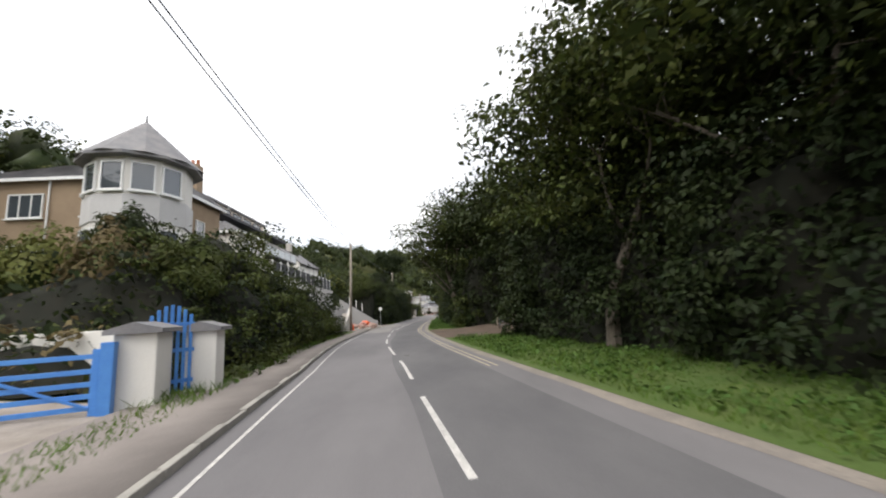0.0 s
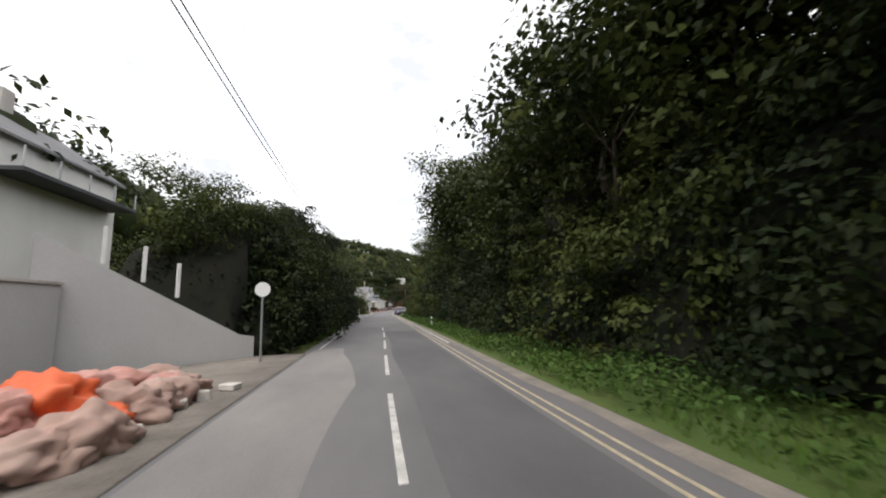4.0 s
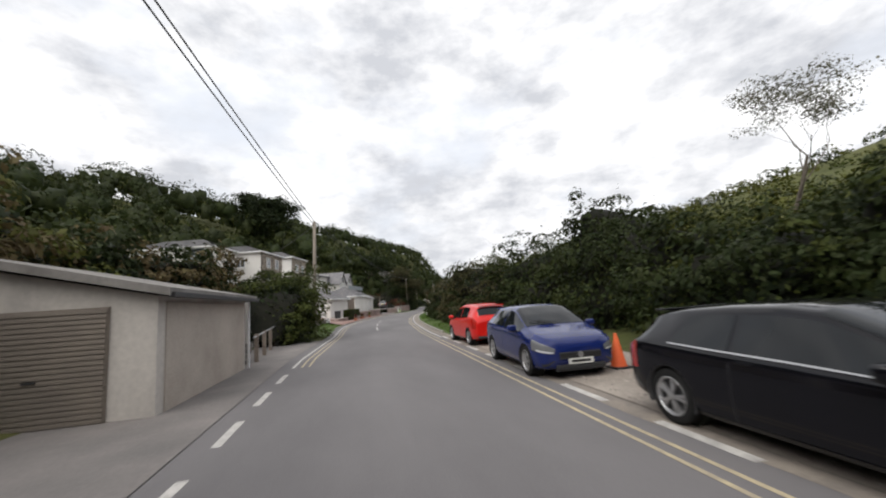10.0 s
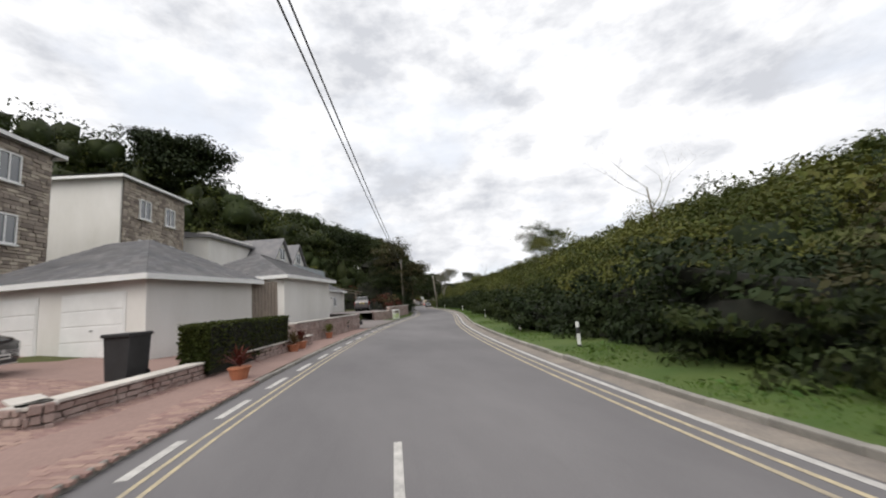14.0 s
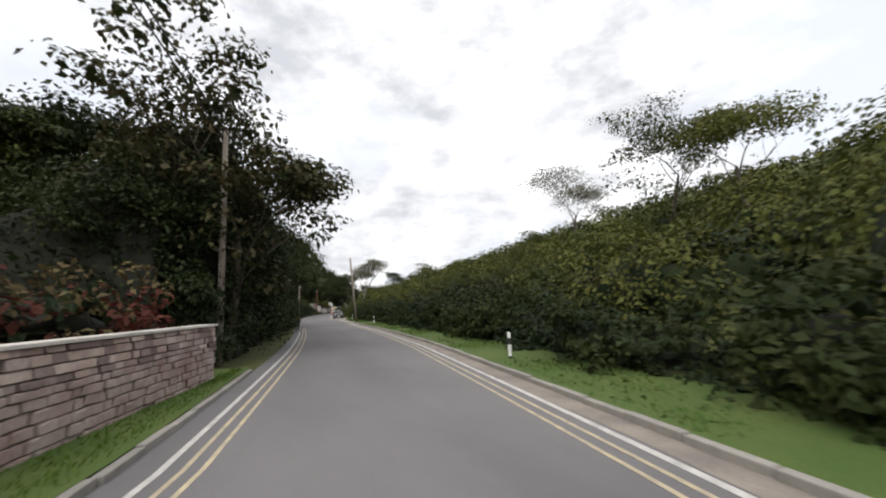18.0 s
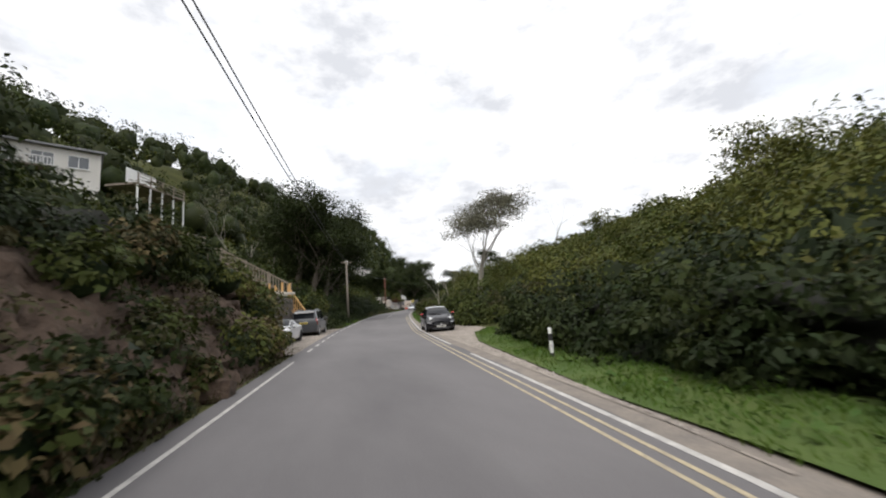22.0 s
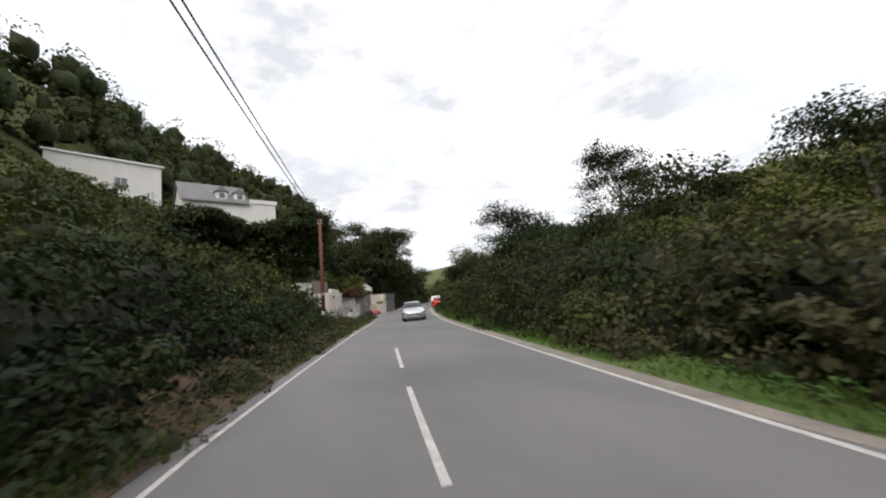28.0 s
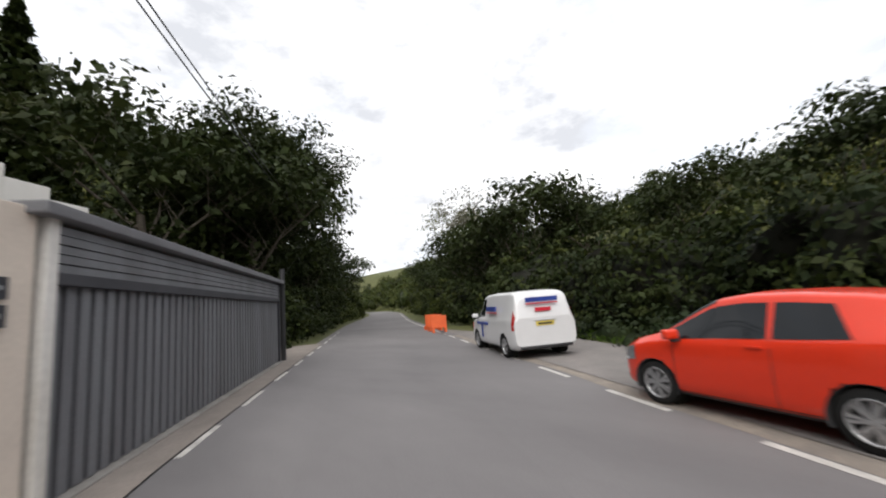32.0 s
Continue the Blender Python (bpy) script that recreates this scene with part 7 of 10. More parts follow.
for y, w, l in ((0.8, 1.6, 2), (4.5, 1.6, 2), (8.5, 1.6, 2), (12.5, 1.4, 2)):
    window(mb, 0, 6.6, w, 1.5, l, turn=pose(-0.58, y, 0, 0, 0, 90), frame_m=DARK_PANEL)
for y in np.arange(-1, 12, 3.2):
    part("roof_rail_post", box(-0.75, -0.7, y, y + 0.05, 12.5, 13.4), STEEL, mb)
part("roof_rail", box(-0.75, -0.7, -2, 14.6, 13.36, 13.4), STEEL, mb)
hb = thing("white_house", "white gabled house with a tiled roof and chimney on the bank", "house", spot(89, -17.5, 0, 0))
part("wall", box(-7, 0, 0, 9, 2.5, 10.6, 0.02), RENDER, hb)
part("gable", prism([(-7, 10.6), (0, 10.6), (-3.5, 13.2)], 0.0, 9.0), RENDER, hb)
for sgn, xa in ((-1, -7.4), (1, 0.4)):
    part("roof", prism([(xa, 10.45), (-3.5, 13.35), (-3.5, 13.2), (xa, 10.3)], -0.3, 9.3), SLATE, hb)
part("chimney", box(-3.9, -3.1, 4, 4.8, 13.0, 14.6, 0.02), RENDER_DIRTY, hb)
window(hb, -4.4, 10.9, 1.6, 1.0, 2, y=-0.02)
part("balcony_slab", box(0, 1.6, 0, 8.5, 8.4, 8.6, 0.01), DARK_PANEL, hb)
for y in np.arange(0, 8.6, 2.1):
    part("balcony_post", box(1.5, 1.56, y, y + 0.06, 8.6, 9.6), STEEL, hb)

solid("retaining_wall", box(-3.2, 0, 0, 7.0, -0.1, 2.65, 0.02), RENDER_GREY, "pale grey rendered retaining wall block at the pavement", "wall", spot(60.6, -5.25, 0, 0))
solid("retaining_wall", box(-0.5, 0, 0, 24.0, 0, 5.15, 0.02), RENDER_GREY, "tall grey rendered upper retaining wall", "wall", spot(57.5, -8.9, 0, 0))
solid("retaining_wall", box(-0.5, 0, 0, 11.4, -0.1, 2.5, 0.02), RENDER_GREY, "lower grey rendered retaining wall with a ledge", "wall", spot(69.8, -8.05, 0, 0))
solid("wall_ledge", box(-0.45, 0.06, 0, 11.4, 0, 0.08, 0.01), RENDER_DIRTY, "pale stone coping on a retaining wall", "coping", spot(69.8, -8.05, 2.5, 0))
m, ln = wall_pose((-19.6, 81.0), (-15.0, 84.4))
solid("wing_wall", prism([(0, -0.1), (ln, -0.1), (ln, 0.75), (ln - 0.5, 0.85), (0.0, 3.9)], 0, 0.35), RENDER_GREY, "sloping grey rendered wing wall", "wall", m)
for k, f in enumerate((0.25, 0.42, 0.58)):
    solid("fence_post", box(-0.05, 0.05, -0.05, 0.05, 0, 1.1, 0.01), UPVC, "white concrete post on a wall", "post", m @ pose(ln * f, 0.17, 3.9 - f * 3.0), group="wall posts")
steps = thing("stair", "grey concrete stair between rendered walls", "stairs", spot(67.9, -6.4, 0, 0))
for k in range(11):
    part("step", box(0.0, 1.12, k * 0.26, 3.2, k * 0.175, k * 0.175 + 0.175, 0.012), RENDER_DIRTY, steps)
part("side_wall", prism([(-0.15, -0.1), (3.2, -0.1), (3.2, 2.5), (2.75, 2.5), (-0.15, 0.8)], 1.13, 1.36, axis="x"), RENDER, steps, "white rendered stair wall")
part("side_coping", prism([(-0.17, 0.8), (2.75, 2.5), (3.2, 2.5), (3.2, 2.54), (2.74, 2.54), (-0.17, 0.84)], 1.1, 1.39, axis="x"), RENDER_DIRTY, steps)
fence = thing("panel_fence", "dark fence panels between white concrete posts", "fence", spot(58.5, -9.0, 5.15, 0))
for k in range(12):
    part("post", box(-0.06, 0.06, k * 1.92 - 0.06, k * 1.92 + 0.06, 0, 1.35 + (0.25 if k == 2 else 0), 0.01), UPVC, fence)
    if k < 11:
        part("panel", box(-0.025, 0.025, k * 1.92 + 0.06, k * 1.92 + 1.86, 0.05, 1.2, 0.004), DARK_PANEL, fence)

rub = random.Random(3)
PINK_SACK = mat("faded_pink_sheet", (0.55, 0.3, 0.26), (0.45, 0.22, 0.18), scale=2.5, rough=0.85, bump=0.1, fine=10)
for k in range(18):
    sb = bmesh.new()
    bmesh.ops.create_icosphere(sb, subdivisions=4, radius=1.0)
    flat = rub.uniform(0.26, 0.46)
    for v in sb.verts:
        n1 = 1 + 0.4 * noise.noise(v.co * 1.5 + Vector((k * 7, 0, 0))) + 0.28 * noise.noise(v.co * 4.2 + Vector((0, k * 5, 0)))
        v.co = Vector((v.co.x * 0.58, v.co.y * 0.46, max(v.co.z, -0.5) * flat)) * n1
    y, l = 74.2 + (k % 7) * 0.62 + rub.uniform(-0.2, 0.2), -3.5 - (k // 7) * 0.85 - rub.random() * 0.5
    mm = ORANGE if k in (2, 9, 16) else PINK_SACK if k in (5, 8, 11) else SACK
    solid("rubble_sack", sb, mm, "crumpled orange builder's sack of rubble" if mm is ORANGE else "dusty crumpled builder's sack full of rubble", "sack", spot(y, l, 0.16 + (0.28 if k in (8, 9, 11) else 0), rub.uniform(0, 90)), "rubble sacks", smooth=True)
STONE_SETS["rub"] = stone_meshes(RENDER_DIRTY)
for k in range(46):
    s = solid("rubble_stone", STONE_SETS["rub"][k % 6], None, "broken pale masonry lump", "rubble", spot(rub.uniform(72.4, 79), rub.uniform(-6.4, -3.0), 0.1, rub.uniform(0, 360)) @ Matrix.Diagonal((rub.uniform(0.12, 0.4), rub.uniform(0.1, 0.3), rub.uniform(0.1, 0.22), 1)), "rubble stones")
sign = thing("road_mirror", "round road mirror on a grey post", "mirror", pose(-14.4, 82.8, 0))
part("post", tube([(0, 0, -0.2), (0, 0, 2.3)], 0.035, 8), STEEL, sign)
part("disc", tube([(0, 0.0, 2.35), (0, -0.04, 2.35)], 0.24, 20), UPVC, sign)
cone_ob = thing("traffic_cone", "orange traffic cone beside a stair", "cone", pose(-16.0, 70.6, 0.04))
part("cone", tube([(0, 0, 0), (0, 0, 0.75)], [0.17, 0.03], 14), ORANGE, cone_ob)
part("base", box(-0.22, 0.22, -0.22, 0.22, 0, 0.04, 0.01), ORANGE, cone_ob)

# ---- field gate in the wood ----
fg = thing("metal_gate", "grey tubular metal field gate, closed", "gate", wall_pose((-2.5, 56.2), (2.0, 54.4), -0.25)[0])
for z in (0.2, 0.4, 0.6, 0.82, 1.08):
    part("rail", tube([(0.1, 0, z), (4.5, 0, z)], 0.022, 6), GREY_SHEET, fg)
for x in (0.1, 2.3, 4.5):
    part("upright", tube([(x, 0, 0.15), (x, 0, 1.1)], 0.024, 6), GREY_SHEET, fg)
part("post", box(-0.11, 0.03, -0.07, 0.07, -0.2, 1.25, 0.02), OLD_TIMBER, fg)
rl = thing("rail_fence", "old timber post and rail fence", "fence", wall_pose((-1.9, 53.2), (0.6, 50.8), float(ground_z(52, 9)))[0])
for x in (0, 1.7, 3.4):
    part("post", box(x - 0.06, x + 0.06, -0.06, 0.06, -0.2, 1.0, 0.01), OLD_TIMBER, rl)
for z in (0.4, 0.8):
    part("rail", box(0, 3.4, -0.08, -0.04, z, z + 0.1, 0.01), OLD_TIMBER, rl)

# ---- the concrete wall and cream garage ----
LIME_STREAK = mat("lime_streaked_concrete", (0.22, 0.2, 0.19), (0.135, 0.122, 0.115), scale=0.9, rough=0.95, bump=0.06, fine=10, stretch=(2.4, 2.4, 0.22), c3=(0.6, 0.58, 0.56), wear=0.32)
cw = thing("concrete_wall", "tall stained concrete panel wall", "wall", wall_pose((-15.6, 133.0), (-15.2, 145.9))[0])
for k in range(9):
    part("panel", box(k * 1.43, k * 1.43 + 1.41, -0.1 - 0.02 * (k % 2), 0.1, -0.1, 3.15 + 0.12 * (k % 3 == 0), 0.02), LIME_STREAK, cw)
for x in (5, 9, 12.3):
    solid("iron_post", tube([(0, 0, 0), (0, 0, 0.8)], 0.03, 6), STEEL, "thin grey iron post on a wall", "post", wall_pose((-15.6, 133.0), (-15.2, 145.9))[0] @ pose(x, 0, 2.7), group="iron posts")
rw_m, rw_w = wall_pose(tuple(along(122.0, -3.3)[:2].tolist()), tuple(along(130.2, -3.2)[:2].tolist()))
rw = thing("retaining_wall", "low dark stained retaining wall under hanging shrubs", "wall", rw_m)
part("face", prism([(0, -0.2), (rw_w, -0.2), (rw_w, 0.95), (rw_w * 0.5, 1.3), (0, 1.25)], 0.0, 0.4), STEP_STONE, rw)
part("coping", prism([(0, 1.25), (rw_w * 0.5, 1.3), (rw_w, 0.95), (rw_w, 1.03), (rw_w * 0.5, 1.38), (0, 1.33)], -0.04, 0.44), STEP_STONE, rw)
hedge("creeper", 133, 144, -7.2, 2.5, 1.9, LEAF_BROWN, "reddish shrubs hanging over a concrete wall", "shrub", seed=61, zbase=2.5, leaf=0.15, dens=70, second=LEAF_RED, mix=0.35)
gar = thing("garage", "cream rendered single garage with a roller door", "garage", pose(-11.65, 145.7, 0, 0, 0, -2.5))
part("wall", prism([(-3.7, -0.1), (0, -0.1), (0, 2.15), (-3.7, 3.0)], 0.0, 5.6), RENDER_DIRTY, gar)
part("roof", prism([(-4.0, 3.12), (0.3, 2.13), (0.3, 2.28), (-4.0, 3.28)], -0.25, 5.9), CONCRETE, gar, "sloping felt roof with a dark edge")
part("gutter", box(0.26, 0.36, -0.2, 5.9, 2.1, 2.2, 0.01), BLACK_PLASTIC, gar)
part("cream_panel", box(-0.01, 0.025, 0.3, 5.4, 0.0, 2.05, 0.01), mat("drab_garage_render", (0.46, 0.41, 0.355), (0.36, 0.315, 0.27), scale=0.8, rough=0.9, bump=0.05, fine=30), gar, "cream rendered side")
rd = part("roller_door", box(-3.1, -0.75, -0.05, 0.02, 0.0, 2.0), mat("drab_roller_door", (0.24, 0.205, 0.17), (0.2, 0.17, 0.145), rough=0.6), gar, "cream ribbed roller door")
for k in range(22):
    part("door_slat", box(-3.08, -0.77, -0.075, -0.05, 0.03 + k * 0.089, 0.1 + k * 0.089, 0.006), mat("drab_roller_door", (0.24, 0.205, 0.17), (0.2, 0.17, 0.145), rough=0.6), rd)
part("door_handle", box(-1.95, -1.75, -0.1, -0.075, 0.78, 0.82, 0.004), BLACK_PLASTIC, rd)
part("downpipe", tube([(0.1, 5.65, 0), (0.1, 5.65, 2.1)], 0.04, 6), UPVC, gar)
ow = thing("concrete_wall", "dark stained old retaining wall with a rail", "wall", wall_pose((-12.6, 151.6), (-13.3, 164))[0])
part("wall", box(0, 12.4, 0, 0.3, -0.1, 2.4, 0.03), CONCRETE, ow)
for k in range(6):
    part("buttress", box(1 + k * 2.0, 1.25 + k * 2.0, -0.1, 0.0, 0, 2.3, 0.02), RENDER_DIRTY, ow)
for x in (1.2, 3.4, 5.6, 7.8):
    solid("rail_post", box(-0.07, 0.07, -0.07, 0.07, -0.1, 0.95, 0.01), OLD_TIMBER, "short dark timber rail post", "post", wall_pose((-12.6, 151.6), (-13.3, 164))[0] @ pose(x, -1.3, 0.05), group="rail posts")
solid("hand_rail", tube([(0.6, 0, 0.9), (9, 0, 1.05)], 0.035, 8), STEEL, "grey metal hand rail", "rail", wall_pose((-12.6, 151.6), (-13.3, 164))[0] @ pose(0, -1.3, 0))
for k in range(4):
    solid("stone_step", box(-0.5, 0.5, -0.17, 0.17, 0, 0.17, 0.015), CONCRETE, "worn concrete garden step", "step", pose(-12.1, 152.4 + k * 0.34, k * 0.16, 0, 0, 4), group="garden steps")
hedge("bank_shrubs", 150, 165, -8.0, 5.0, 2.6, LEAF_DARK, "dark shrubs above an old wall", "hedge", seed=62, zbase=2.1, leaf=0.16, dens=60, second=LEAF_BROWN, mix=0.3)
hedge("bank_shrubs", 144, 152, -8.5, 5.0, 2.4, LEAF_OLIVE, "shrubs on the bank behind a garage", "hedge", seed=63, zbase=2.4, leaf=0.16, dens=60, second=LEAF_BROWN, mix=0.3)

# ---- white houses and garages ----
def drive_z(y, l):
    w = np.clip((185 - np.asarray(y, float)) / 7, 0, 1)
    return (1 - w) * np.interp(-l, [3, 5, 9, 14], [0.08, 0.1, 0.62, 0.95]) + w * np.interp(-l, [3.7, 5.0, 5.4, 9, 14], [0.085, 0.38, 0.56, 0.72, 0.95])


strip("driveway", 165, 177, -15, -5.2, drive_z, PAVER, "pink block-paved forecourt behind a low wall", "driveway", cols=6)
strip("driveway", 177, 214, lambda y: np.interp(y, [177, 188, 214], [-15, -16, -15]), lambda y: left(y) - 0.62, drive_z, PAVER, "pink block-paved driveway", "driveway", cols=9)
strip("driveway", 205, 218, lambda y: np.interp(y, [205, 218], [-12, -12]), lambda y: left(y) - 0.62, lambda y, l: np.interp(-l, [3, 5, 9, 12], [0.1, 0.16, 0.85, 1.15]), PAVER_GREY, "grey block-paved driveway", "driveway", cols=8)
strip("yard", 214, 236, -16, lambda y: np.interp(y, [214, 232, 236], [-5.6, -4.0, -3.8]), lambda y, l: np.interp(-l, [4, 6, 9], [0.95, 1.05, 1.15]), PAVER_GREY, "raised grey paved yard", "driveway", cols=5)


def tall_house(name, m, w, d, h, label, stone_from=0.0, rows=((1.6, 0), (4.6, 0), (7.4, 0)), seed=0, limit=220):
    """White rendered block whose road side is faced with mixed stone. Local x to the road, y along it, origin at the near road corner."""
    ob = thing(name, label, "house", m)
    part("wall", box(-w, 0, 0, d, -0.5, h, 0.02), RENDER, ob)
    hip_roof(ob, -w, 0, 0, d, h, 1.5, over=0.4)
    part("stone_backing", box(-0.05, 0.07, 0.1, d - 0.05, -0.3, h - 0.15), MORTAR, ob)
    stone_face(ob, d - 0.1, h - 0.2, STONE, row=0.17, length=0.42, depth=0.1, seed=seed, limit=limit, x0=0.12, m=Matrix.Translation((0.07, 0, 0)) @ Matrix.Rotation(radians(90), 4, "Z"))
    for z, _ in rows:
        for y in (d * 0.22, d * 0.62):
            window(ob, 0, z, 1.05, 1.35, 2, turn=pose(0.15, y, 0, 0, 0, 90), sill=True)
    return ob


hA = tall_house("apartment_house", pose(-18.9, 195.0, 0.9, 0, 0, -14), 13.5, 7.2, 9.5, "white three-storey house with a mixed stone gable side", seed=71)
for x in (-3.4, -8.2):
    window(hA, x, 7.4, 1.3, 1.2, 2, y=-0.02)
hA2 = thing("apartment_house", "white three-storey house wing with balcony windows", "house", pose(-23.5, 190.5, 0.9, 0, 0, -14))
part("wall", box(-11, 0, 0, 6, -0.5, 9.7, 0.02), RENDER, hA2)
hip_roof(hA2, -11, 0, 0, 6, 9.7, 1.5)
for z in (2.0, 4.8, 7.6):
    window(hA2, -3.2, z, 2.2, 1.9, 2, y=-0.02, sill=False)
    part("balcony_rail", box(-3.4, -0.8, -0.35, -0.31, z, z + 0.95), RAIL_GLASS, hA2)
    window(hA2, -7.0, z, 1.6, 1.3, 2, y=-0.02)
for z in (2.0, 4.8, 7.6):
    window(hA2, -0.9, z, 1.0, 1.5, 2, y=-0.02)
hip_roof(hA, -3.4, -0.8, -1.7, 0.0, 4.2, 0.8, over=0.2)
part("porch_base", box(-3.6, -0.6, -2.0, -0.02, -0.4, 1.9, 0.03), RENDER, hA)
for x in (-3.2, -1.0):
    part("porch_post", tube([(x, -1.5, 1.9), (x, -1.5, 4.2)], 0.08, 10), UPVC, hA, "white porch post")
part("front_door", box(-2.6, -1.6, -0.07, -0.02, 1.9, 3.9, 0.01), DARK_PANEL, hA, "dark front door")
porch = part("porch_roof", prism([(-2.8, 2.7), (0.8, 2.7), (-1.0, 3.5)], -2.2, 0), SLATE, hA2, "small slate porch roof")
for x in (-2.4, 0.4):
    part("porch_post", tube([(x, -2.0, -0.4), (x, -2.0, 2.7)], 0.08, 10), UPVC, hA2)
hB = tall_house("apartment_house", pose(-16.3, 207.2, 1.2, 0, 0, -16), 11.0, 6.4, 9.9, "white house with a mixed stone side under a hipped roof", seed=72)
window(hB, -9.5, 7.6, 1.3, 1.2, 2, y=-0.02)
hC = thing("white_house", "long white rendered house with a low slate roof", "house", pose(-13.0, 214.5, 1.0, 0, 0, -18))
part("wall", box(-9, 0, 0, 9, -0.5, 7.8, 0.02), RENDER, hC)
part("roof", prism([(-9.4, 7.9), (0.4, 7.3), (0.4, 7.5), (-9.4, 9.2)], -0.3, 9.3), SLATE, hC)
hD = thing("white_house", "white house with two gables and a balcony", "house", pose(-8.5, 219.5, 1.0, 0, 0, -18))
part("wall", box(-7, 0, 0, 9, -0.5, 6.0, 0.02), RENDER, hD)
for y0 in (0.0, 4.6):
    part("gable", prism([(y0, 6.0), (y0 + 4.2, 6.0), (y0 + 2.1, 8.2)], -5.0, 0.0, axis="x"), RENDER, hD)
    for a, b in ((y0 - 0.3, y0 + 2.1), (y0 + 4.5, y0 + 2.1)):
        part("roof", prism([(a, 5.85), (b, 8.4), (b, 8.22), (a, 5.67)], -5.3, 0.3, axis="x"), SLATE, hD)
    window(hD, 0, 6.1, 1.3, 1.2, 2, turn=pose(0.02, y0 + 1.45, 0, 0, 0, 90))
part("balcony_slab", box(0, 2.0, -0.3, 9.2, 4.2, 4.45, 0.01), DARK_PANEL, hD)
for y in np.arange(-0.2, 9.2, 1.55):
    part("balcony_post", box(1.9, 1.96, y, y + 0.06, 4.45, 5.45), STEEL, hD)
    part("glass_panel", box(1.92, 1.94, y + 0.08, y + 1.5, 4.55, 5.35), RAIL_GLASS, hD)
part("balcony_leg", tube([(1.8, 9.0, 0), (1.8, 9.0, 4.2)], 0.08, 8), STEEL, hD)

g1 = thing("garage", "white rendered double garage with a hipped slate roof", "garage", pose(-9.75, 192.6, 0.75, 0, 0, -27))
part("wall", box(-7.0, 0, 0, 5.2, -0.6, 2.35, 0.02), RENDER, g1)
hip_roof(g1, -7.0, 0, 0, 5.2, 2.4, 1.75, over=0.35)
for x in (-6.4, -3.1):
    dr = part("garage_door", box(x, x + 2.4, -0.03, 0.02, -0.1, 1.95), UPVC, g1, "white up-and-over garage door")
    for k in range(4):
        part("door_panel", box(x + 0.06, x + 2.34, -0.045, -0.03, -0.05 + k * 0.49, 0.39 + k * 0.49, 0.008), UPVC, dr)
    part("door_handle", box(x + 1.15, x + 1.25, -0.07, -0.045, 0.75, 0.78), BLACK_PLASTIC, dr)
g2o = thing("garage", "white rendered garage with a slate roof and a timber gate", "garage", pose(-6.2, 199.6, 0.8, 0, 0, -22))
part("wall", box(-6.0, 0, 0, 6.5, -0.6, 2.7, 0.02), RENDER, g2o)
hip_roof(g2o, -6.0, 0, 0, 6.5, 2.75, 1.7, over=0.35)
tg = thing("timber_gate", "tall grey vertical board gate", "gate", pose(-7.2, 197.4, 0.8, 0, 0, 30))
for k in range(13):
    part("board", box(-1.0 + k * 0.15, -1.0 + k * 0.15 + 0.135, -0.02, 0.02, -0.2, 2.3 + 0.03 * (k % 2), 0.005), OLD_TIMBER, tg)
for z in (0.4, 1.8):
    part("rail", box(-1.0, 0.95, 0.02, 0.06, z, z + 0.1), OLD_TIMBER, tg)
g3 = thing("garage", "white rendered garage with a navy door and a slate roof", "garage", pose(-3.6, 224.0, 1.2, 0, 0, -17))
part("wall", box(-6.2, 0, 0, 8.2, -1.0, 2.6, 0.02), RENDER, g3)
hip_roof(g3, -6.2, 0, 0, 8.2, 2.65, 2.1, over=0.35)
nd = part("garage_door", box(-3.0, -0.7, -0.03, 0.02, -0.1, 2.0), NAVY_DOOR, g3, "navy panelled garage door")
for k in range(4):
    part("door_panel", box(-2.95, -0.75, -0.045, -0.03, -0.05 + k * 0.5, 0.4 + k * 0.5, 0.008), NAVY_DOOR, nd)
window(g3, 0, 0.75, 1.1, 1.1, 2, turn=pose(0.02, 3.6, 0, 0, 0, 90))
part("outside_lamp", tube([(0.05, 2.2, 1.75), (0.22, 2.2, 1.8), (0.22, 2.2, 1.65)], 0.03, 6), BLACK_PLASTIC, g3)

bf = thing("board_fence", "weathered horizontal board fence panel", "fence", wall_pose((-18.5, 184.1), (-14.3, 184.65), 0.85)[0])
for k in range(6):
    part("board", box(0, 4.2, -0.03, 0.0, 0.03 + k * 0.23, 0.23 + k * 0.23, 0.006), OLD_TIMBER, bf)
for x in (0.05, 2.1, 4.15):
    part("post", box(x - 0.05, x + 0.05, 0.0, 0.1, -0.2, 1.45, 0.01), OLD_TIMBER, bf)
bush(-15.4, 187.2, 0.7, 1.3, 2.2, LEAF_DARK, "dark purple-green shrub beside a fence", 81, second=LEAF_BROWN)
bush(-18.1, 190.6, 0.8, 1.5, 2.8, LEAF_DARK, "large dark shrub beside a parked car", 82)
bush(-17.5, 182.2, 0.8, 0.8, 1.2, LEAF_OLIVE, "yellow-green shrub beside a white garage", 83, n=900, leaf=0.1)
bx = thing("box_hedge", "neatly clipped green box hedge", "hedge", pose(-8.1, 189.9, 0.35, 0, 0, -16))
g6 = np.random.default_rng(84)
q = g6.random((9000, 3)) * [0.8, 5.8, 1.15]
side_of = g6.integers(0, 5, 9000)
q[side_of == 0, 0] = 0.8
q[side_of == 1, 1] = 0.0
q[side_of == 2, 0] = 0.0
q[side_of > 2, 2] = 1.15
# near-black box painting shade behind the clipped leaves
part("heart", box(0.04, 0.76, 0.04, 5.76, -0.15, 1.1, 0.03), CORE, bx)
V, F = leaf_quads(q + g6.normal(size=q.shape) * 0.02, 0.075, 85)
part("foliage", from_np("foliage", V, F, LEAF_MID), None, bx)
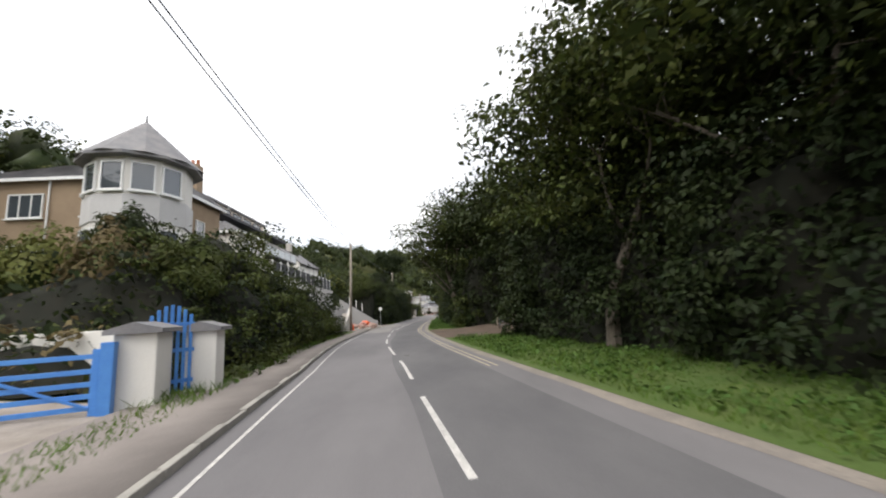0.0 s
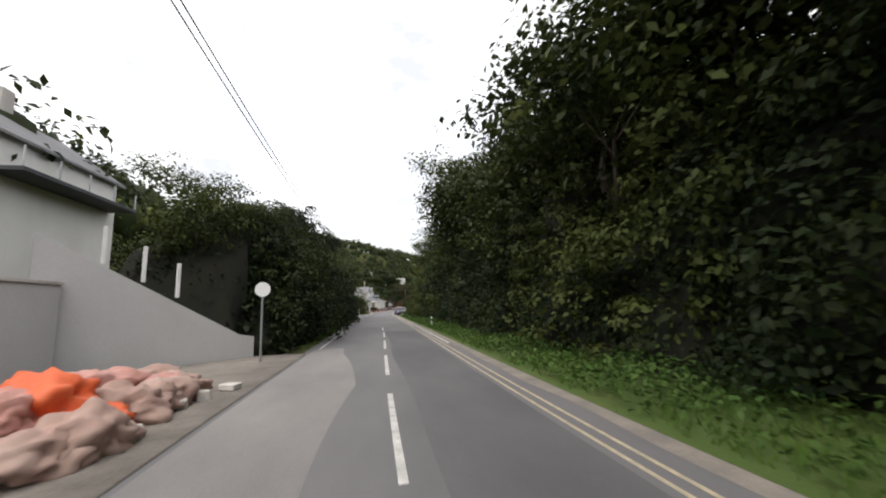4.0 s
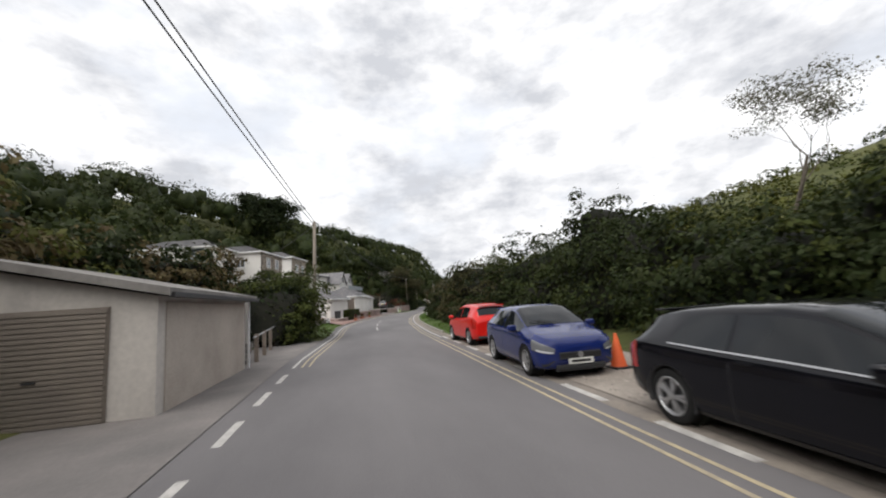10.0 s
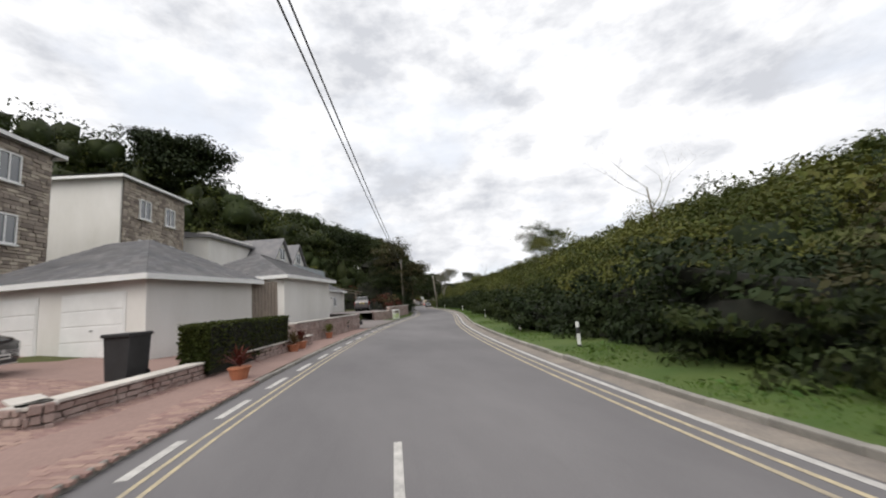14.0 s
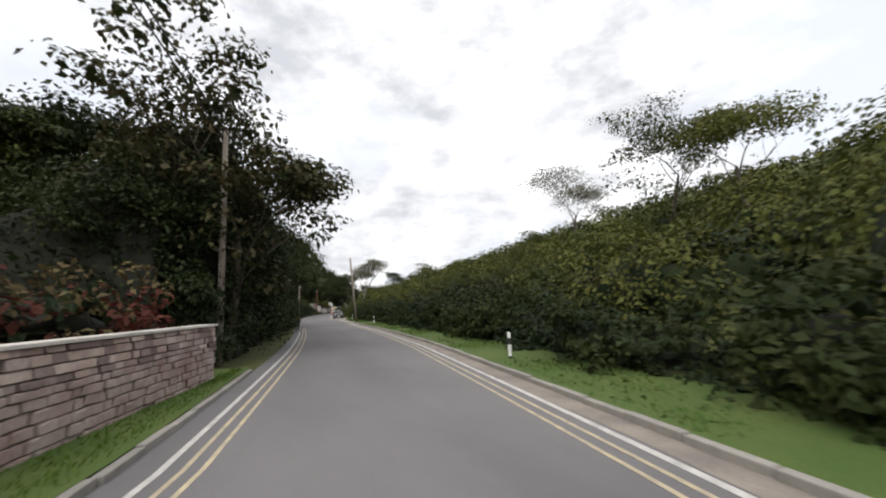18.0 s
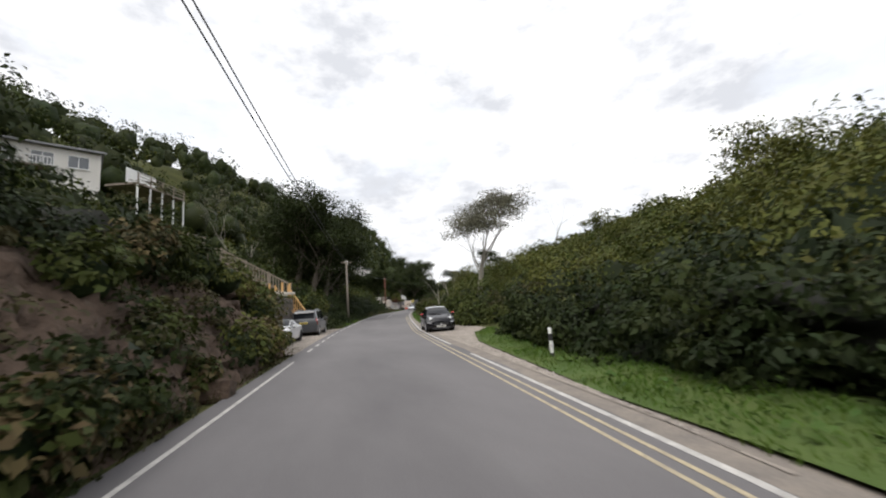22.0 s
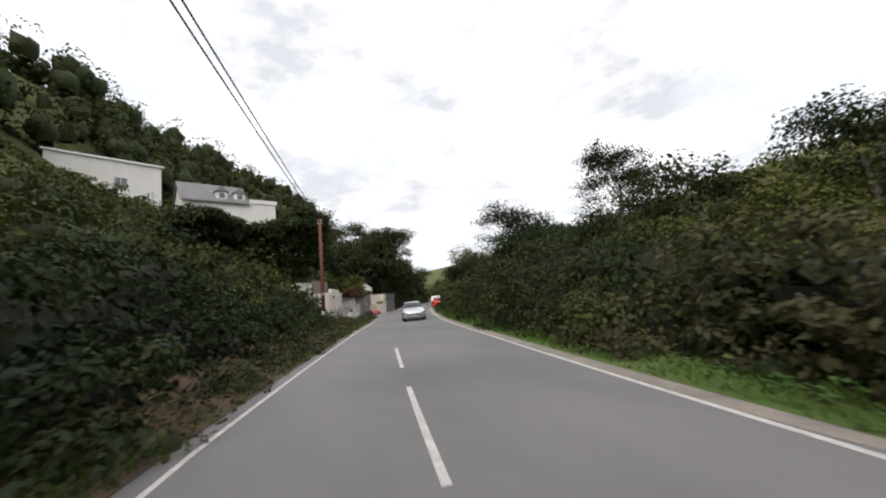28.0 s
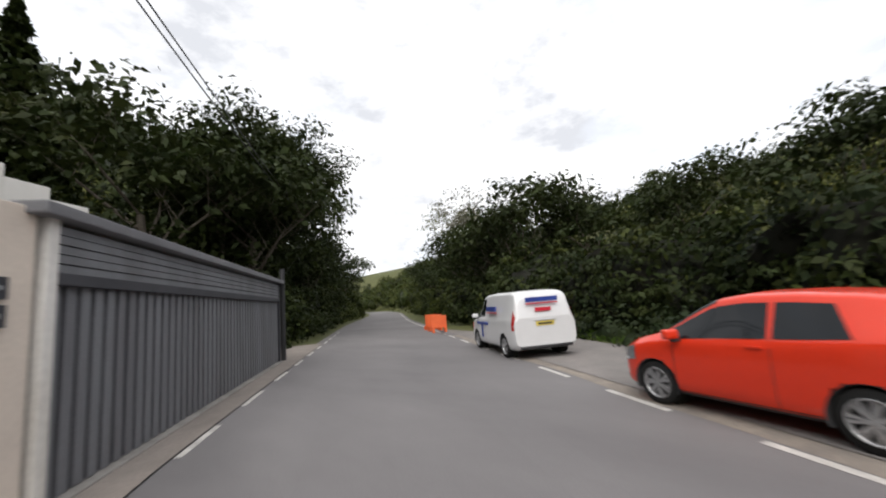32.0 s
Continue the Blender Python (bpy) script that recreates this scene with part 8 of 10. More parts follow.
gw = thing("garage", "white rendered garage with a slate roof", "garage", pose(-18.4, 177.0, 0.75, 0, 0, 2))
part("wall", box(-6.0, 0, 0, 6.9, -0.4, 2.75, 0.02), RENDER, gw)
part("fascia", box(-6.3, 0.3, -0.3, 7.2, 2.75, 2.93, 0.01), UPVC, gw)
bush(-19.6, 189.9, 0.8, 1.2, 2.2, LEAF_MID, "green shrub on a bank before a porch", 87, n=1200, leaf=0.12)
bush(-21.9, 189.2, 0.8, 1.3, 2.4, LEAF_OLIVE, "olive shrub on a bank before a porch", 88, n=1200, leaf=0.12)
hip_roof(gw, -6.0, 0, 0, 6.9, 2.93, 1.5, over=0.4)
bush(-17.3, 180.4, 0.8, 0.7, 1.0, LEAF_MID, "low green shrub beside a white garage", 86, n=700, leaf=0.1)


def low_wall(a, b, h, label, material, seed, thick=0.34, coping=True, row=0.13, length=0.3, z=0.0, top=None, limit=300):
    m, w = wall_pose(a, b, z)
    ob = thing("stone_wall", label, "wall", m)
    part("core", prism([(0.05, -0.2), (w - 0.05, -0.2), (w - 0.05, (top(w) if top else h) - 0.03), (0.05, (top(0) if top else h) - 0.03)], 0.04, thick - 0.04), MORTAR, ob)
    stone_face(ob, w, h if top is None else 9, material, row=row, length=length, depth=0.13, seed=seed, y=0.05, limit=limit, top=top if top else None) if top is None else stone_face(ob, w, max(top(0), top(w)), material, row=row, length=length, depth=0.13, seed=seed, y=0.05, limit=limit, top=top)
    stone_face(ob, thick, h if top is None else top(w), material, row=row, length=0.2, depth=0.12, seed=seed + 1, y=0.03, limit=60, m=pose(w, 0.0, 0, 0, 0, 90))
    stone_face(ob, thick, h if top is None else top(0), material, row=row, length=0.2, depth=0.12, seed=seed + 2, y=0.03, limit=60, m=pose(0, thick, 0, 0, 0, -90))
    if coping:
        x = 0.0
        g = random.Random(seed)
        while x < w:
            l = min(g.uniform(0.5, 0.9), w - x)
            part("coping_stone", box(x, x + l - 0.012, -0.07, thick + 0.05, h, h + 0.055, 0.012), RENDER_DIRTY, ob)
            x += l
    return ob


# these run along the road with their faces to it
low_wall((-9.7, 186.9), (-8.85, 185.7), 0.5, "low mixed stone garden wall with a pale coping", STONE_PURPLE, 91)
low_wall((-8.85, 185.7), (-4.9, 197.5), 0.5, "low mixed stone garden wall with a pale coping", STONE_PURPLE, 92)
low_wall((-5.6, 197.2), (-1.6, 207.6), 1.0, "raised mixed stone garden wall", STONE_PURPLE, 93, z=0.1)
low_wall(tuple(along(166, -5.3)[:2].tolist()), (-9.74, 178.3), 0.56, "low dark brick and stone retaining wall", STONE_DARK, 94, z=0.2, coping=False)
low_wall((1.0, 217.6), (2.9, 219.6), 0.95, "squared quarry stone wall pier", STONE_PURPLE, 95, z=0.05)
low_wall((2.9, 219.6), (8.0, 232.6), 1.35, "squared quarry stone retaining wall with a coping", STONE_PURPLE, 96, z=0.05)
sgb = thing("notice_board", "small white notice board on a low wall", "sign", pose(-9.75, 177.75, 0.42, 0, 0, 40))
part("board", box(-0.35, 0.35, -0.03, 0, 0, 0.42, 0.008), UPVC, sgb)
for k in range(4):
    part("text_bar", box(-0.28, 0.28 - 0.06 * (k % 2), -0.034, -0.03, 0.08 + k * 0.08, 0.11 + k * 0.08), BLACK_PLASTIC, sgb)
wb = thing("wheelie_bin", "black plastic wheelie bin with a lid", "bin", pose(-8.8, 188.9, 0.4, 0, 0, -20))
part("body", prism([(-0.24, 0.05), (0.24, 0.05), (0.3, 0.98), (-0.3, 0.98)], -0.3, 0.3), BIN_BLACK, wb)
part("lid", box(-0.33, 0.33, -0.36, 0.34, 0.98, 1.06, 0.02), BIN_BLACK, wb)
for sx in (-0.22, 0.22):
    part("wheel", tube([(sx - 0.03, 0.28, 0.1), (sx + 0.03, 0.28, 0.1)], 0.1, 12), RUBBER, wb)


def pot(y, lat, r, h, label, material, plant, seed):
    ob = thing("plant_pot", label, "plant pot", spot(y, lat, 0.1), "potted plants")
    part("pot", tube([(0, 0, 0), (0, 0, h * 0.85), (0, 0, h * 0.86), (0, 0, h)], [r * 0.68, r * 0.95, r * 1.05, r * 1.05], 14), material, ob)
    g = np.random.default_rng(seed)
    n = 70
    a = g.uniform(0, 2 * np.pi, n)
    el = g.uniform(0.2, 1.4, n)
    L = g.uniform(0.35, 0.75, n)
    D = np.stack([np.cos(a) * np.cos(el), np.sin(a) * np.cos(el), np.sin(el)], 1)
    b = np.array([0, 0, h])
    S = np.stack([-np.sin(a), np.cos(a), 0 * a], 1) * 0.02
    tip = b + D * L[:, None] - [0, 0, 0.12] * (L[:, None] > 0.55)
    mid = b + D * L[:, None] * 0.6 + [0, 0, 0.06]
    V = np.stack([b + S, mid + S, tip, mid - S], 1).reshape(-1, 3)
    part("leaves", from_np("leaves", V, np.arange(4 * n).reshape(-1, 4), plant), None, ob)


pot(188.2, -4.3, 0.26, 0.3, "terracotta pot with a red spiky plant", TERRACOTTA, LEAF_RED, 1)
pot(193.6, -4.7, 0.24, 0.28, "terracotta pot with a drooping plant", TERRACOTTA, LEAF_BROWN, 2)
pot(194.5, -4.7, 0.26, 0.3, "terracotta bowl with a drooping plant", TERRACOTTA, LEAF_RED, 3)
pot(198.9, -4.7, 0.2, 0.3, "terracotta pot on the kerbside", TERRACOTTA, LEAF_OLIVE, 4)
pot(203.4, -4.9, 0.2, 0.4, "dark glazed pot with a small shrub", BLACK_PLASTIC, LEAF_MID, 5)
pot(206.2, -5.0, 0.2, 0.4, "dark glazed pot with a small shrub", BLACK_PLASTIC, LEAF_MID, 6)
pot(209.0, -5.2, 0.2, 0.4, "dark glazed pot with a small shrub", BLACK_PLASTIC, LEAF_MID, 7)
ab = thing("pavement_sign", "white framed A-board sign with a green panel", "sign", pose(3.5, 219.2, 0.12, 0, 0, 8))
for s, r in ((-1, 10), (1, -10)):
    pn = part("panel", box(-0.3, 0.3, -0.012, 0.012, 0, 1.0, 0.01), UPVC, ab, m=pose(0, s * 0.16, 0, r, 0, 0))
    GREEN_SIGN = mat("green_sign_panel", (0.3, 0.42, 0.08), rough=0.6)
    part("green_panel", box(-0.24, 0.24, -0.018, -0.012, 0.12, 0.55), GREEN_SIGN, pn)
    part("picture", box(-0.24, 0.24, -0.018, -0.012, 0.6, 0.9), STONE_DARK, pn)
    for k in range(3):
        part("text_bar", box(-0.18, 0.18, -0.022, -0.018, 0.2 + k * 0.1, 0.24 + k * 0.1), UPVC, pn)
hedge("bank_shrubs", 233.5, 242, -8.6, 5.0, 3.6, LEAF_DARK, "dark shrubs and palms on the bank behind a yard", "hedge", seed=98, zbase=1.0, second=LEAF_RED, mix=0.15, leaf=0.17, lean=0.5)
hedge("bank_shrubs", 226, 234, -4.9, 2.0, 1.5, LEAF_BROWN, "red-brown shrubs above a stone wall", "shrub", seed=99, zbase=1.1, second=LEAF_RED, mix=0.4, leaf=0.14, dens=70)
rf = thing("rail_fence", "white timber rail fence climbing the bank", "fence", wall_pose((-6, 233), (4, 238), 3.2)[0])
for k in range(6):
    part("post", box(k * 2 - 0.05, k * 2 + 0.05, -0.05, 0.05, 1.6 - k * 0.35 - 0.8, 1.6 - k * 0.35 + 0.7, 0.01), OLD_TIMBER, rf)
for z in (0.25, 0.6):
    part("rail", tube([(0, 0, 1.6 + z), (10, 0, -0.15 + z)], 0.04, 5), OLD_TIMBER, rf)

PAVER_ONE = mat("paver_block", (0.31, 0.2, 0.17), (0.25, 0.165, 0.14), scale=0.7, rough=0.92, bump=0.05, fine=40, objvar=0.22)
PAVER_MANY = mat("paver_blocks", (0.31, 0.2, 0.17), (0.25, 0.165, 0.14), scale=0.7, rough=0.92, bump=0.05, fine=40, island=0.22)
# ---- rocky bank, stone wall and timber stairs ----
ROOF_GREY = mat("grey_roof_felt", (0.2, 0.2, 0.21), (0.14, 0.14, 0.15), scale=1.0, rough=0.9, bump=0.03)
LITTER = mat("leaf_litter", (0.10, 0.062, 0.038), (0.06, 0.042, 0.026), scale=1.6, rough=0.98, bump=0.2, fine=16, c3=(0.16, 0.11, 0.07))
STAINED = mat("streaked_white_wall", (0.74, 0.72, 0.69), (0.55, 0.52, 0.475), scale=1.5, rough=0.9, bump=0.05, fine=14, stretch=(1, 1, 0.22), c3=(0.16, 0.14, 0.115), wear=0.16)
RED_EARTH = mat("red_bank_rock", (0.05, 0.034, 0.024), (0.12, 0.082, 0.06), scale=2.6, rough=0.96, bump=0.4, fine=11, c3=(0.18, 0.145, 0.115))


def bank(y0, y1, foot, back, height, material, name, label, rough=0.35, seed=0, step=0.2):
    """A rough earth and rock face rising from the road's edge."""
    ys, us = np.arange(y0, y1 + 0.01, step), np.linspace(0, 1, 30)
    Y, U = np.meshgrid(ys, us, indexing="ij")
    g = np.random.default_rng(seed)
    ends = np.clip(np.minimum(Y - y0, y1 - Y) / 3, 0.02, 1)
    lat = foot(Y) - back * U ** 1.3 + g.normal(0, rough * 0.2, Y.shape) * (U > 0.02) + rough * (wob(Y, U * 6, 1.1, seed) + 0.6 * wob(Y * 1.7, U * 11, 0.42, seed + 3))
    z = -0.1 + height(Y) * U ** 0.8 * ends + g.normal(0, rough * 0.3, Y.shape) * (U > 0.02)
    P = along(Y, lat, z)
    n, m = Y.shape
    i = (np.arange(n - 1)[:, None] * m + np.arange(m - 1)).ravel()
    F = np.stack([i, i + 1, i + m + 1, i + m], 1)
    return tagged(new(name, from_np(name, P.reshape(-1, 3), F, material)), label, "bank", "", "structure")


rb = bank(262, 288.5, lambda y: np.interp(y, [262, 270, 285, 289], [-3.2, -3.3, -3.7, -4.6]), 3.2, lambda y: np.interp(y, [262, 270, 282, 288], [3.2, 4.4, 3.8, 2.2]), RED_EARTH, "rock_bank", "crumbling brown earth and rock face beside the road", seed=4)
STONE_SETS["bank"] = stone_meshes(RED_EARTH)
gr = random.Random(14)
for k in range(46):
    y = gr.uniform(264, 286)
    u = gr.random()
    s = new("rock", STONE_SETS["bank"][k % 6])
    s.parent = rb
    s.matrix_basis = spot(y, -3.45 - 2.6 * u, 0.1 + 3.0 * u, gr.uniform(0, 360)) @ Matrix.Rotation(gr.uniform(-0.6, 0.6), 4, "X") @ Matrix.Diagonal((gr.uniform(0.3, 0.9), gr.uniform(0.3, 0.6), gr.uniform(0.2, 0.5), 1))
hedge("bank_shrubs", 263, 284.5, lambda y: np.interp(y, [263, 290], [-5.2, -6.2]), 6.0, 2.4, LEAF_DARK, "shrubs and ivy overhanging a rock face", seed=41, second=LEAF_SHADE, mix=0.5, lean=0.5, leaf=0.1, dens=150, zbase=2.5, ragged=0.8)
hedge("bank_shrubs", 262, 283.5, lambda y: np.interp(y, [263, 289], [-3.4, -4.3]), 2.4, lambda y: 3.4 + 0.9 * np.sin(y / 2.1), LEAF_DARK, "ivy and bramble clinging to a rock face", seed=45, second=LEAF_RUSSET, mix=0.35, lean=0.8, leaf=0.095, dens=130, ragged=0.8)
hedge("bank_weeds", 262, 284.5, lambda y: np.interp(y, [262, 272, 287], [-3.1, -3.25, -3.9]), 1.0, lambda y: 0.7 + 0.5 * np.sin(y / 1.7) ** 2, LEAF_DARK, "weeds and bramble at the foot of a rock face", "weeds", seed=42, second=LEAF_RUSSET, mix=0.4, lean=0.5, leaf=0.08, dens=150)
sg = thing("bank_sign", "small green and white sign on a post at a bank", "sign", spot(272.6, -4.0, 0.6, 20))
part("post", tube([(0, 0, -0.6), (0, 0, 1.1)], 0.03, 6), STEEL, sg)
part("panel", box(-0.2, 0.2, -0.05, -0.03, 0.55, 1.1, 0.01), mat("sign_green", (0.03, 0.22, 0.12), rough=0.5), sg)
for k in range(4):
    part("lettering_bar", box(-0.15, 0.13 - 0.04 * (k % 2), -0.056, -0.051, 0.64 + k * 0.11, 0.69 + k * 0.11), UPVC, sg)

a, b = along(286.5, -6.6)[:2], along(298.7, -6.0)[:2]
low_wall(tuple(a), tuple(b), 3.0, "tall dark dry-stone retaining wall of thin slate courses", STONE_DARK, 141, thick=0.6, coping=False, row=0.12, length=0.5, top=lambda x: 3.0 - 0.03 * x, limit=300)
a, b = along(300.8, -5.4)[:2], along(304.4, -4.4)[:2]
low_wall(tuple(a), tuple(b), 1.3, "low dark dry-stone wall end beside a parked car", STONE_DARK, 142, thick=0.5, coping=False, row=0.12, length=0.4)
a, b = along(286.6, -5.6)[:2], along(288.6, -4.5)[:2]
low_wall(tuple(a), tuple(b), 0.95, "low dry-stone wall end at a parking bay", STONE_DARK, 143, thick=0.5, coping=False, row=0.13, length=0.36)
strip("terrace_ground", 285.5, 302.5, -13.0, lambda y: np.interp(y, [285, 302], [-6.9, -6.2]), lambda y, l: 2.85 + np.clip(-l - 6.5, 0, 9) * 0.42, TURF, "grass slope above a stone wall", "ground", cols=6)
gg2 = np.random.default_rng(77)
N = 9000
yy, ll = gg2.uniform(286, 302, N), gg2.uniform(-12.6, -6.8, N)
P = along(yy, ll, 2.86 + np.clip(-ll - 6.5, 0, 9) * 0.42)
V, F = leaf_quads(P + [0, 0, 0.06], 0.16, 78, up=0.0)
tagged(new("slope_grass", from_np("slope_grass", V, F, GRASS)), "long grass on the slope above a stone wall", "grass", "", "stuff")


def railing(name, a, b, h, label, material, n=14, posts=3, r=0.045, category="railing", top=True):
    """Posts, rails and uprights between two points; the rails follow the slope."""
    ob = thing(name, label, category)
    a, b = Vector(a), Vector(b)
    d = b - a
    ang = math.atan2(d.y, d.x)
    pm = bm_mesh("post", box(-r, r, -r, r, -0.25, h + 0.12, 0.008), material)
    um = bm_mesh("baluster", box(-0.022, 0.022, -0.018, 0.018, 0.1, h - 0.02), material)
    for k in range(posts):
        p = a + d * k / (posts - 1)
        part("post", pm, None, ob, m=pose(*p, 0, 0, math.degrees(ang)))
    for k in range(n):
        p = a + d * (k + 0.5) / n
        part("baluster", um, None, ob, m=pose(*p, 0, 0, math.degrees(ang)))
    for z in (0.1, h):
        q = [a + Vector((0, 0, z)), b + Vector((0, 0, z))]
        part("rail", tube(q, 0.04, 6), material, ob)
    return ob


def flight(name, a, b, steps, width, label, material, treads=None):
    """A timber or stone flight from a up to b: stringers and treads."""
    ob = thing(name, label, "stairs")
    a, b = Vector(a), Vector(b)
    d = b - a
    side = Vector((d.y, -d.x, 0)).normalized() * width / 2
    ang = math.degrees(math.atan2(d.y, d.x))
    for s in (side, -side):
        part("stringer", tube([a + s - Vector((0, 0, 0.05)), b + s - Vector((0, 0, 0.05))], 0.1, 4), material, ob)
    tm = bm_mesh("tread", box(-0.02, d.xy.length / steps + 0.03, -width / 2, width / 2, -0.03, 0.03, 0.006), treads or material)
    for k in range(steps):
        part("tread", tm, None, ob, m=pose(*(a + d * k / steps + Vector((0, 0, d.z / steps))), 0, 0, ang))
    return ob


flight("timber_stair", (20.5, 299.9, 0.5), (19.2, 301.2, 2.9), 13, 1.0, "new pale timber stair from a parking bay", NEW_TIMBER)
railing("stair_railing", (20.1, 299.4, 0.6), (18.8, 300.9, 2.75), 0.95, "new pale timber stair railing", NEW_TIMBER, n=9, posts=2)
railing("stair_railing", (21.0, 300.3, 0.6), (19.7, 301.6, 2.75), 0.95, "new pale timber stair railing", NEW_TIMBER, n=9, posts=2)
for q in ((19.3, 300.1), (18.4, 300.9), (19.8, 301.5)):
    solid("landing_post", box(-0.06, 0.06, -0.06, 0.06, 0, 3.75, 0.01), NEW_TIMBER, "new pale timber post of a stair landing", "post", pose(*q, 0.2, 0, 0, 40), "landing posts")
flight("hill_stair", (19.9, 303.4, 2.9), (14.9, 303.5, 5.9), 17, 0.9, "weathered timber stair climbing a bank", OLD_TIMBER)
railing("stair_railing", (19.9, 302.95, 2.95), (14.9, 303.05, 5.95), 1.0, "weathered timber stair railing", OLD_TIMBER, n=24, posts=4)
railing("stair_railing", (19.9, 303.85, 2.95), (14.9, 303.95, 5.95), 1.0, "weathered timber stair railing", OLD_TIMBER, n=24, posts=4)
railing("bank_railing", (14.9, 303.05, 5.95), (12.7, 303.6, 6.3), 1.0, "weathered timber landing railing", OLD_TIMBER, n=10, posts=2)
tf = thing("rail_fence", "old timber rail fence across a hillside", "fence", pose(0, 0, 0))
pts = [Vector((12.6, 309.6, 8.1)), Vector((11.3, 309.2, 8.5)), Vector((9.9, 308.8, 8.9)), Vector((8.5, 308.4, 9.3))]
for p in pts:
    part("post", box(p.x - 0.06, p.x + 0.06, p.y - 0.06, p.y + 0.06, p.z - 0.8, p.z + 1.1, 0.01), OLD_TIMBER, tf)
for p, q in zip(pts, pts[1:]):
    for z in (0.45, 0.95):
        part("rail", tube([p + Vector((0, 0, z)), q + Vector((0, 0, z))], 0.05, 5), OLD_TIMBER, tf)
lp = thing("log_pile", "small pile of cut logs on a slope", "log pile", pose(12.4, 303.2, 6.7))
for k in range(12):
    x, z = (k % 5) * 0.3 + (k // 5) * 0.15, 0.15 + (k // 5) * 0.26
    part("log", tube([(x, -0.5, z), (x, 0.5, z + 0.02)], 0.14, 8), BARK, lp)
for k in range(26):
    p = along(gr.uniform(296.5, 300.0), gr.uniform(-7.6, -6.2), 0)
    s = solid("rubble_stone", STONE_SETS["rub"][k % 6], None, "pale broken stone on top of a wall", "rubble", pose(p[0], p[1], 2.85 + 0.3 * gr.random(), 0, 0, gr.uniform(0, 360)) @ Matrix.Diagonal((gr.uniform(0.2, 0.55), gr.uniform(0.15, 0.4), gr.uniform(0.1, 0.22), 1)), "wall rubble")

# house on the hill with a deck on posts
dk = thing("hill_deck", "grey timber deck on posts with railings on a hillside", "deck", pose(4.6, 318.3, 16.9, 0, 0, 68))
part("platform", box(0, 7.6, 0, 3.6, -0.22, 0.0, 0.01), OLD_TIMBER, dk)
for k in range(5):
    part("deck_post", box(0.1 + k * 1.83, 0.24 + k * 1.83, 0.05, 0.2, -3.6, -0.2), UPVC, dk, "pale painted post")
    part("rail_post", box(0.1 + k * 1.83, 0.2 + k * 1.83, 0.02, 0.1, 0, 1.05), OLD_TIMBER, dk)
for z in (0.35, 0.7, 1.02):
    part("rail", box(0, 7.6, 0.03, 0.08, z, z + 0.07), OLD_TIMBER, dk)
part("wind_screen", box(0.3, 4.6, 1.5, 1.56, 0.0, 1.9), UPVC, dk, "white wind screen panel")
hh = thing("hill_house", "white bungalow with a shallow roof and balcony on a hillside", "house", pose(-12.5, 325.4, 20.9, 0, 0, 24))
part("wall", box(0, 10.5, 0, 6.5, -6.0, 3.0, 0.02), RENDER, hh)
part("roof", prism([(-0.6, 2.9), (3.25, 4.3), (7.1, 2.9), (7.1, 3.1), (3.25, 4.5), (-0.6, 3.1)], -0.5, 11.0, axis="x"), ROOF_GREY, hh)
part("gable", prism([(0, 3.0), (6.5, 3.0), (3.25, 4.25)], 0.0, 10.5, axis="x"), RENDER, hh)
for x in (1.0, 4.2, 7.4):
    window(hh, x, 0.6, 2.0, 1.6, 2, y=-0.02)
part("balcony", box(-1.0, 6.0, -2.2, 0, -0.3, -0.1), OLD_TIMBER, hh)
for k in range(24):
    part("balcony_baluster", box(-0.95 + k * 0.3, -0.88 + k * 0.3, -2.2, -2.14, -0.1, 0.85), UPVC, hh)
part("balcony_rail", box(-1.0, 6.0, -2.22, -2.12, 0.85, 0.95), UPVC, hh)

# ---- white houses high on the hill ----
h1 = thing("white_house", "plain white house with a flat roof high on the hillside", "house", pose(16.5, 408.5, 17.5, 0, 0, 22))
part("wall", box(0, 13.0, 0, 7, -2, 8.4, 0.03), RENDER, h1)
part("roof_edge", box(-0.3, 13.3, -0.3, 7.3, 8.4, 8.65, 0.02), UPVC, h1)
part("downpipe", tube([(12.8, -0.06, -1), (12.8, -0.06, 8.4)], 0.06, 6), UPVC, h1)
for x in (2.0, 7.2):
    window(h1, x, 4.6, 1.6, 1.4, 2, y=-0.02)
h2 = thing("white_house", "white gabled house with two dormers on the hillside", "house", pose(32.0, 403.5, 15.0, 0, 0, 14))
part("wall", box(0, 12.5, 0, 6.0, -5, 3.6, 0.03), RENDER, h2)
part("gable", prism([(0, 3.6), (6.0, 3.6), (3.0, 6.6)], 0.0, 4.0, axis="x"), RENDER, h2)
part("roof", prism([(-0.4, 3.45), (3.0, 6.8), (6.4, 3.45), (6.4, 3.25), (3.0, 6.55), (-0.4, 3.25)], -0.3, 8.6, axis="x"), SLATE, h2)
for x in (4.2, 6.6):
    dm = part("dormer", box(x, x + 1.5, 0.2, 2.4, 3.8, 5.1, 0.01), RENDER, h2)
    part("dormer_roof", prism([(x - 0.2, 5.05), (x + 0.75, 5.9), (x + 1.7, 5.05)], 0.0, 2.6), SLATE, h2)
    window(h2, x + 0.3, 4.0, 0.9, 0.9, 1, y=0.18, sill=False)
part("parapet", box(8.6, 12.7, -0.15, 0.0, 3.6, 4.2), RENDER, h2)
window(h2, 1.2, 0.8, 1.6, 1.3, 2, y=-0.02)
h3 = thing("white_house", "small modern white house with a balcony above a terrace", "house", pose(43.5, 424.0, 12.5, 0, 0, 20))
part("wall", box(0, 7.5, 0, 6, -4, 4.6, 0.03), RENDER, h3)
